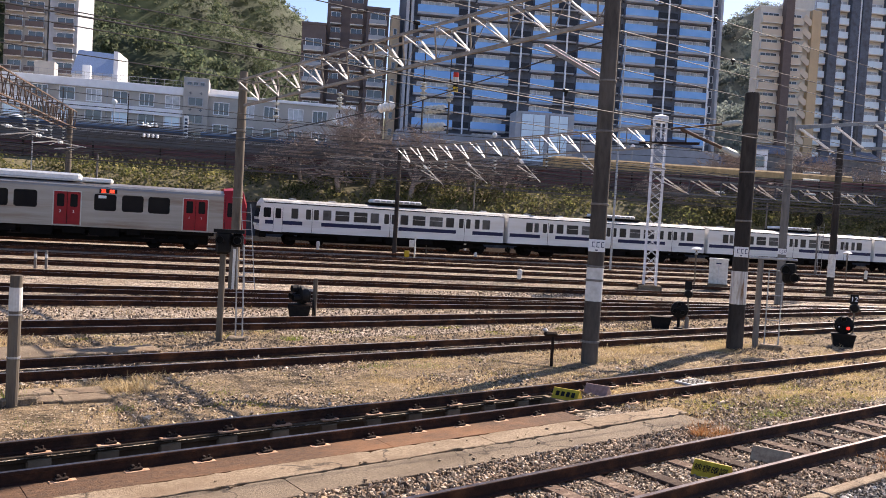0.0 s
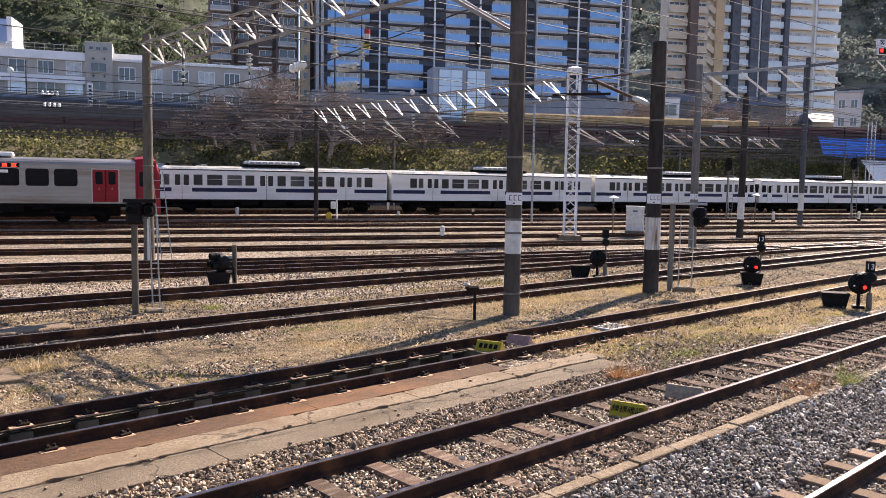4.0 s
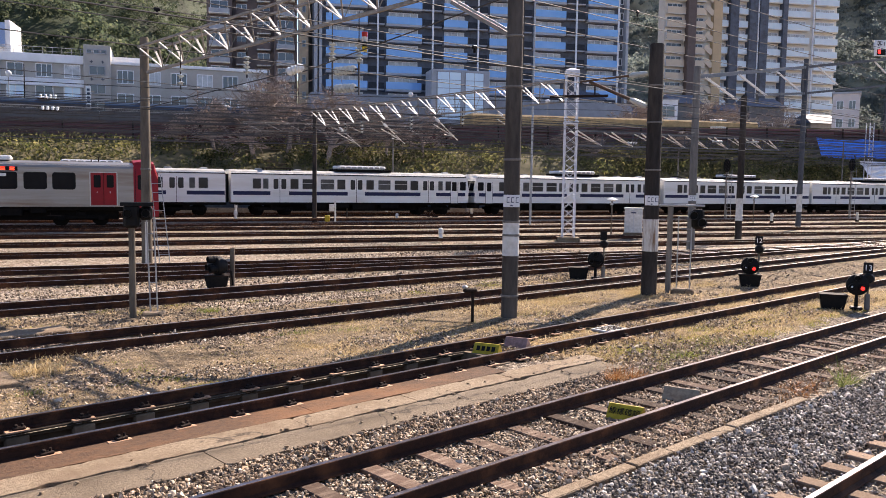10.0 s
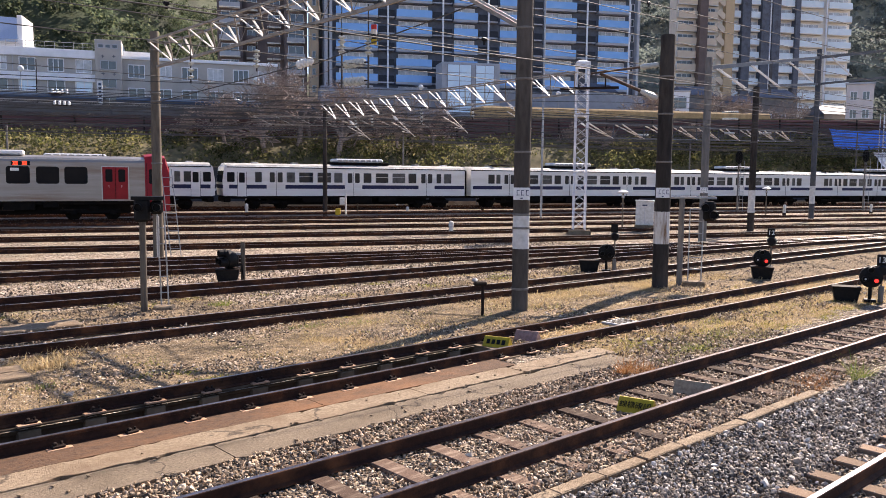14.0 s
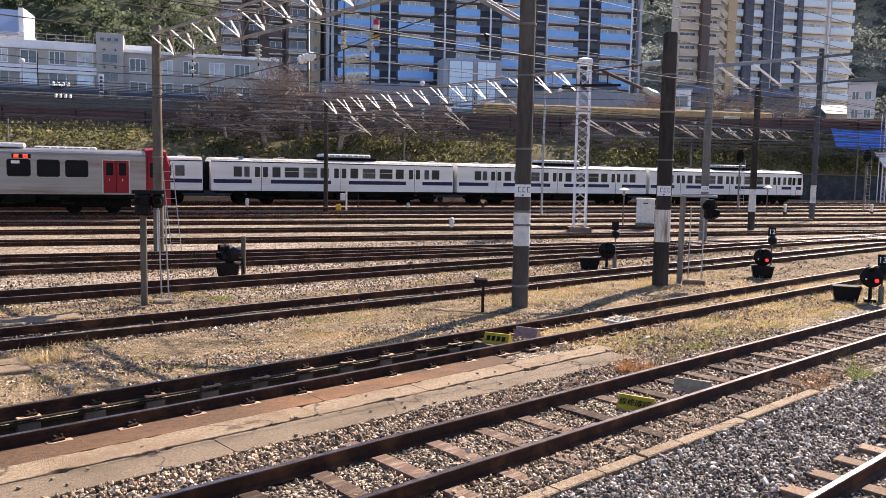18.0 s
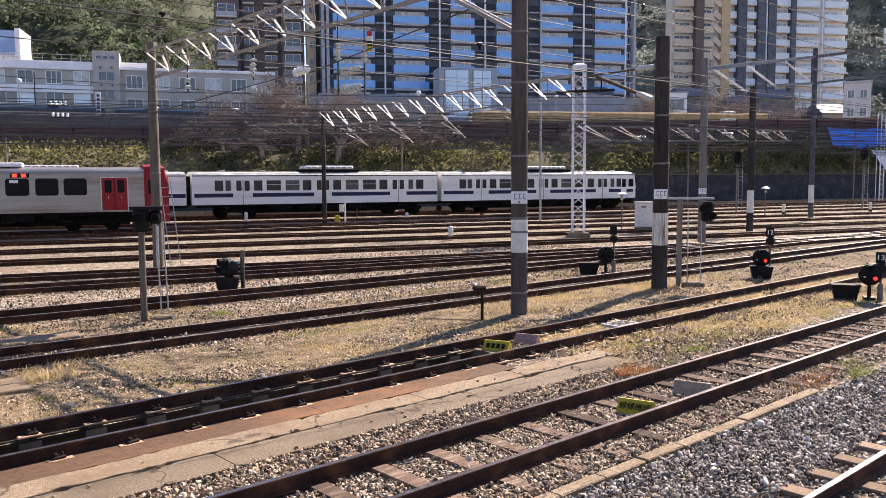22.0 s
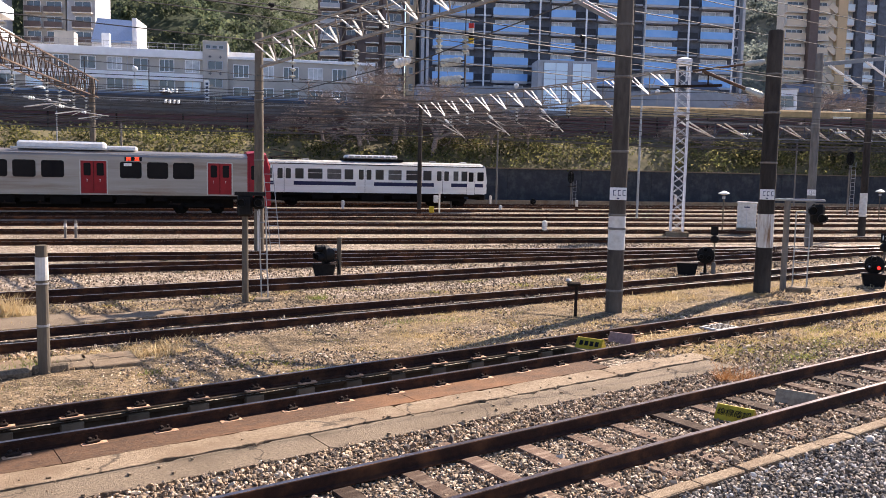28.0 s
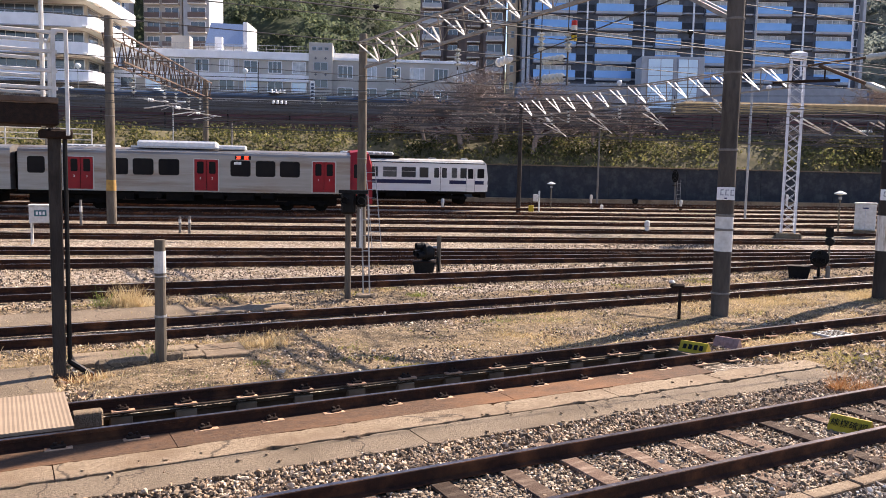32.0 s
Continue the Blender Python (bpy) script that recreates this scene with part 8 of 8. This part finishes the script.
stones("scattered_stones", "scattered stones in dry earth", [(10.55, 14.3, -5, 20, 440, 0.019, -0.17), (10.55, 14.3, -5, 20, 60, 0.03, -0.172), (14.0, 14.4, -6, 22, 250, 0.026, -0.17), (14.7, 15.4, -6, 24, 200, 0.024, -0.175), (7.9, 9.2, 10.6, 24, 190, 0.022, -0.165), (9.3, 10.4, 10.6, 24, 200, 0.022, -0.175)], M_STONE, 3, True, True)
stones("far_ballast", "ballast between the far sidings", [(15.7, 18.9, -7, 22, 95, 0.020, -0.17), (18.9, 27, -12, 30, 44, 0.026, -0.17), (10.6, 18.9, 20, 36, 36, 0.026, -0.17)], M_STONEFAR, 4, True)

M_STRAW = leaf_mat("dry_straw", (0.30, 0.21, 0.10), (0.46, 0.35, 0.18), (0.60, 0.48, 0.28))
M_WEED = leaf_mat("green_weed", (0.10, 0.14, 0.03), (0.20, 0.24, 0.06), (0.34, 0.33, 0.10))
M_RUSTWEED = leaf_mat("rusty_weed", (0.22, 0.09, 0.03), (0.32, 0.15, 0.06), (0.40, 0.25, 0.12))


def blades(name, label, spots, m, seed, lift=(0.25, 1.0), width=0.0042):
    """Tufts of thin blades: spots are (p, s, spread, count, length)."""
    r = np.random.default_rng(seed)
    vs, fs, o = [], [], 0
    a = radians(AZ)
    for p, s, spread, n, length in spots:
        pp, ss = r.normal(p, spread * 0.45, n), r.normal(s, spread, n)
        c = np.stack([-math.cos(a) * pp + math.sin(a) * ss, math.sin(a) * pp + math.cos(a) * ss, np.full(n, -0.19)], 1)
        d = np.stack([r.normal(0, 0.6, n), r.normal(0, 0.6, n), r.uniform(*lift, n)], 1)
        d *= (length * r.uniform(0.4, 1.2, n) / np.linalg.norm(d, axis=1))[:, None]
        w = np.stack([r.normal(0, 1, n), r.normal(0, 1, n), np.zeros(n)], 1)
        w *= width / np.linalg.norm(w, axis=1, keepdims=True)
        mid = c + d * 0.55 + np.array([0, 0, 0.0])
        tip = c + d - np.array([0, 0, 1]) * (np.linalg.norm(d, axis=1) * 0.15)[:, None]
        v = np.stack([c - w, c + w, mid + w * 0.8, mid - w * 0.8, tip], 1)
        vs.append(v.reshape(-1, 3))
        k = np.arange(n)[:, None] * 5 + o
        fs += np.concatenate([k, k + 1, k + 2, k + 3], 1).tolist() + np.concatenate([k + 3, k + 2, k + 4], 1).tolist()
        o += n * 5
    me = bpy.data.meshes.new(name)
    me.from_pydata(np.concatenate(vs).tolist(), [], fs)
    me.materials.append(m)
    return tagged(new(name, me), label, "grass", kind="stuff")


rs = np.random.default_rng(11)
mats_ = []
for k in range(900):
    p, s = rs.uniform(10.7, 14.2), rs.uniform(-4, 24)
    if noise.noise(Vector((p * 0.5, s * 0.35, 1.5))) > 0.05:
        mats_.append((p, s, 0.2, 90, 0.17))
for k in range(420):
    p, s = rs.uniform(15.9, 19.0), rs.uniform(-8, 24)
    if noise.noise(Vector((p * 0.6, s * 0.3, 7.5))) > 0.05:
        mats_.append((p, s, 0.25, 70, 0.17))
for k in range(330):
    p, s = rs.uniform(7.5, 10.3), rs.uniform(11, 26)
    if noise.noise(Vector((p * 0.6, s * 0.3, 3.5))) > -0.05:
        mats_.append((p, s, 0.25, 80, 0.15))
M_MAT = leaf_mat("matted_straw", (0.38, 0.27, 0.13), (0.56, 0.43, 0.24), (0.74, 0.60, 0.38))
blades("matted_straw", "flattened mats of pale dead grass on the earth", mats_, M_MAT, 21, (0.03, 0.28), 0.0075)
moss = []
for k in range(120):
    p, s = rs.uniform(10.9, 14.1), rs.uniform(-3, 22)
    if noise.noise(Vector((p * 0.6, s * 0.5, 9.5))) > 0.1:
        moss.append((p, s, 0.2, 150, 0.07))
for k in range(60):
    moss.append((rs.uniform(7.4, 9.0), rs.uniform(11.5, 22), 0.25, 110, 0.07))
for k in range(40):
    moss.append((rs.uniform(16, 19), rs.uniform(-6, 20), 0.22, 110, 0.08))
M_MOSS = leaf_mat("olive_weed", (0.16, 0.16, 0.035), (0.29, 0.27, 0.06), (0.42, 0.37, 0.10))
blades("olive_weeds", "low olive-green weeds and moss patches", moss, M_MOSS, 22, (0.1, 0.7), 0.008)
dry, green = [], []
for k in range(1100):
    p, s = rs.uniform(10.7, 14.1), rs.uniform(-4, 22)
    if noise.noise(Vector((p * 0.6, s * 0.42, 1.5))) > 0.12:
        dry.append((p, s, 0.22, 80, 0.10))
for k in range(300):
    p, s = rs.uniform(7.6, 9.2), rs.uniform(11, 26)
    dry.append((p, s, 0.26, 36, 0.12))
for k in range(260):
    p, s = rs.uniform(12.4, 13.9), rs.uniform(13, 24)
    dry.append((p, s, 0.3, 50, 0.14))
for k in range(240):
    p, s = rs.uniform(15.9, 18.6), rs.uniform(-8, 24)
    if noise.noise(Vector((p * 0.6, s * 0.4, 7.5))) > 0.12:
        dry.append((p, s, 0.3, 40, 0.13))
for k in range(90):
    dry.append((rs.uniform(20.8, 24.5), rs.uniform(-14, 30), 0.3, 40, 0.15))
for k in range(110):
    dry.append((rs.choice([9.4, 9.95, 10.2]), rs.uniform(11.5, 26), 0.25, 30, 0.1))
dry += [(18.3, 2.3, 0.2, 90, 0.5), (18.0, 2.6, 0.16, 80, 0.35), (13.2, 3.9, 0.3, 200, 0.2), (14.0, 4.5, 0.3, 150, 0.22)]
for k in range(70):
    dry.append((rs.choice([8.19, 8.2, 8.47, 7.66]), rs.uniform(-3, 11.5), 0.12, 9, 0.05))
blades("dry_grass", "tufts of dry straw-coloured grass", dry, M_STRAW, 12)
for k in range(60):
    green.append((rs.uniform(11.0, 13.8), rs.uniform(-2, 20), 0.16, 34, 0.09))
green += [(11.6, 2.0, 0.3, 420, 0.12), (11.9, 1.6, 0.25, 260, 0.12), (12.0, 3.4, 0.12, 120, 0.14), (13.6, 8.8, 0.25, 260, 0.13), (13.3, 9.8, 0.25, 200, 0.12), (17.2, 8.8, 0.16, 160, 0.22), (18.4, 1.9, 0.1, 90, 0.55), (13.0, 2.1, 0.1, 80, 0.4), (13.0, 1.7, 0.1, 60, 0.35), (7.6, 13.0, 0.35, 260, 0.14), (7.9, 14.5, 0.4, 260, 0.13), (7.3, 11.6, 0.2, 120, 0.12), (4.8, 13.0, 0.06, 60, 0.6), (4.75, 13.2, 0.05, 30, 0.5), (12.3, 12.5, 0.08, 60, 0.12)]
blades("green_weeds", "small green weeds in the ballast", green, M_WEED, 13)
blades("rusty_weeds", "patch of reddish dead weeds", [(5.1, 12.1, 0.35, 420, 0.12), (5.2, 12.6, 0.25, 200, 0.1), (7.25, 10.5, 0.1, 160, 0.4), (7.1, 10.8, 0.12, 120, 0.3), (12.1, 0.95, 0.25, 300, 0.18)], M_RUSTWEED, 14)
blades("tall_straw", "clump of tall pale dead grass beside the siding", [(18.3, 2.35, 0.16, 240, 0.6), (17.9, 2.6, 0.2, 200, 0.4), (13.25, 3.9, 0.22, 260, 0.24), (12.0, 1.1, 0.2, 160, 0.2)], M_MAT, 31, (0.5, 1.4), 0.007)


def motions():
    for k, car in enumerate(white_cars):
        walk(car, [(t, LM(R_AZ, W_P, s + CAR_STARTS[k], 0.25)) for t, s in WHITE_RUN])


motions()
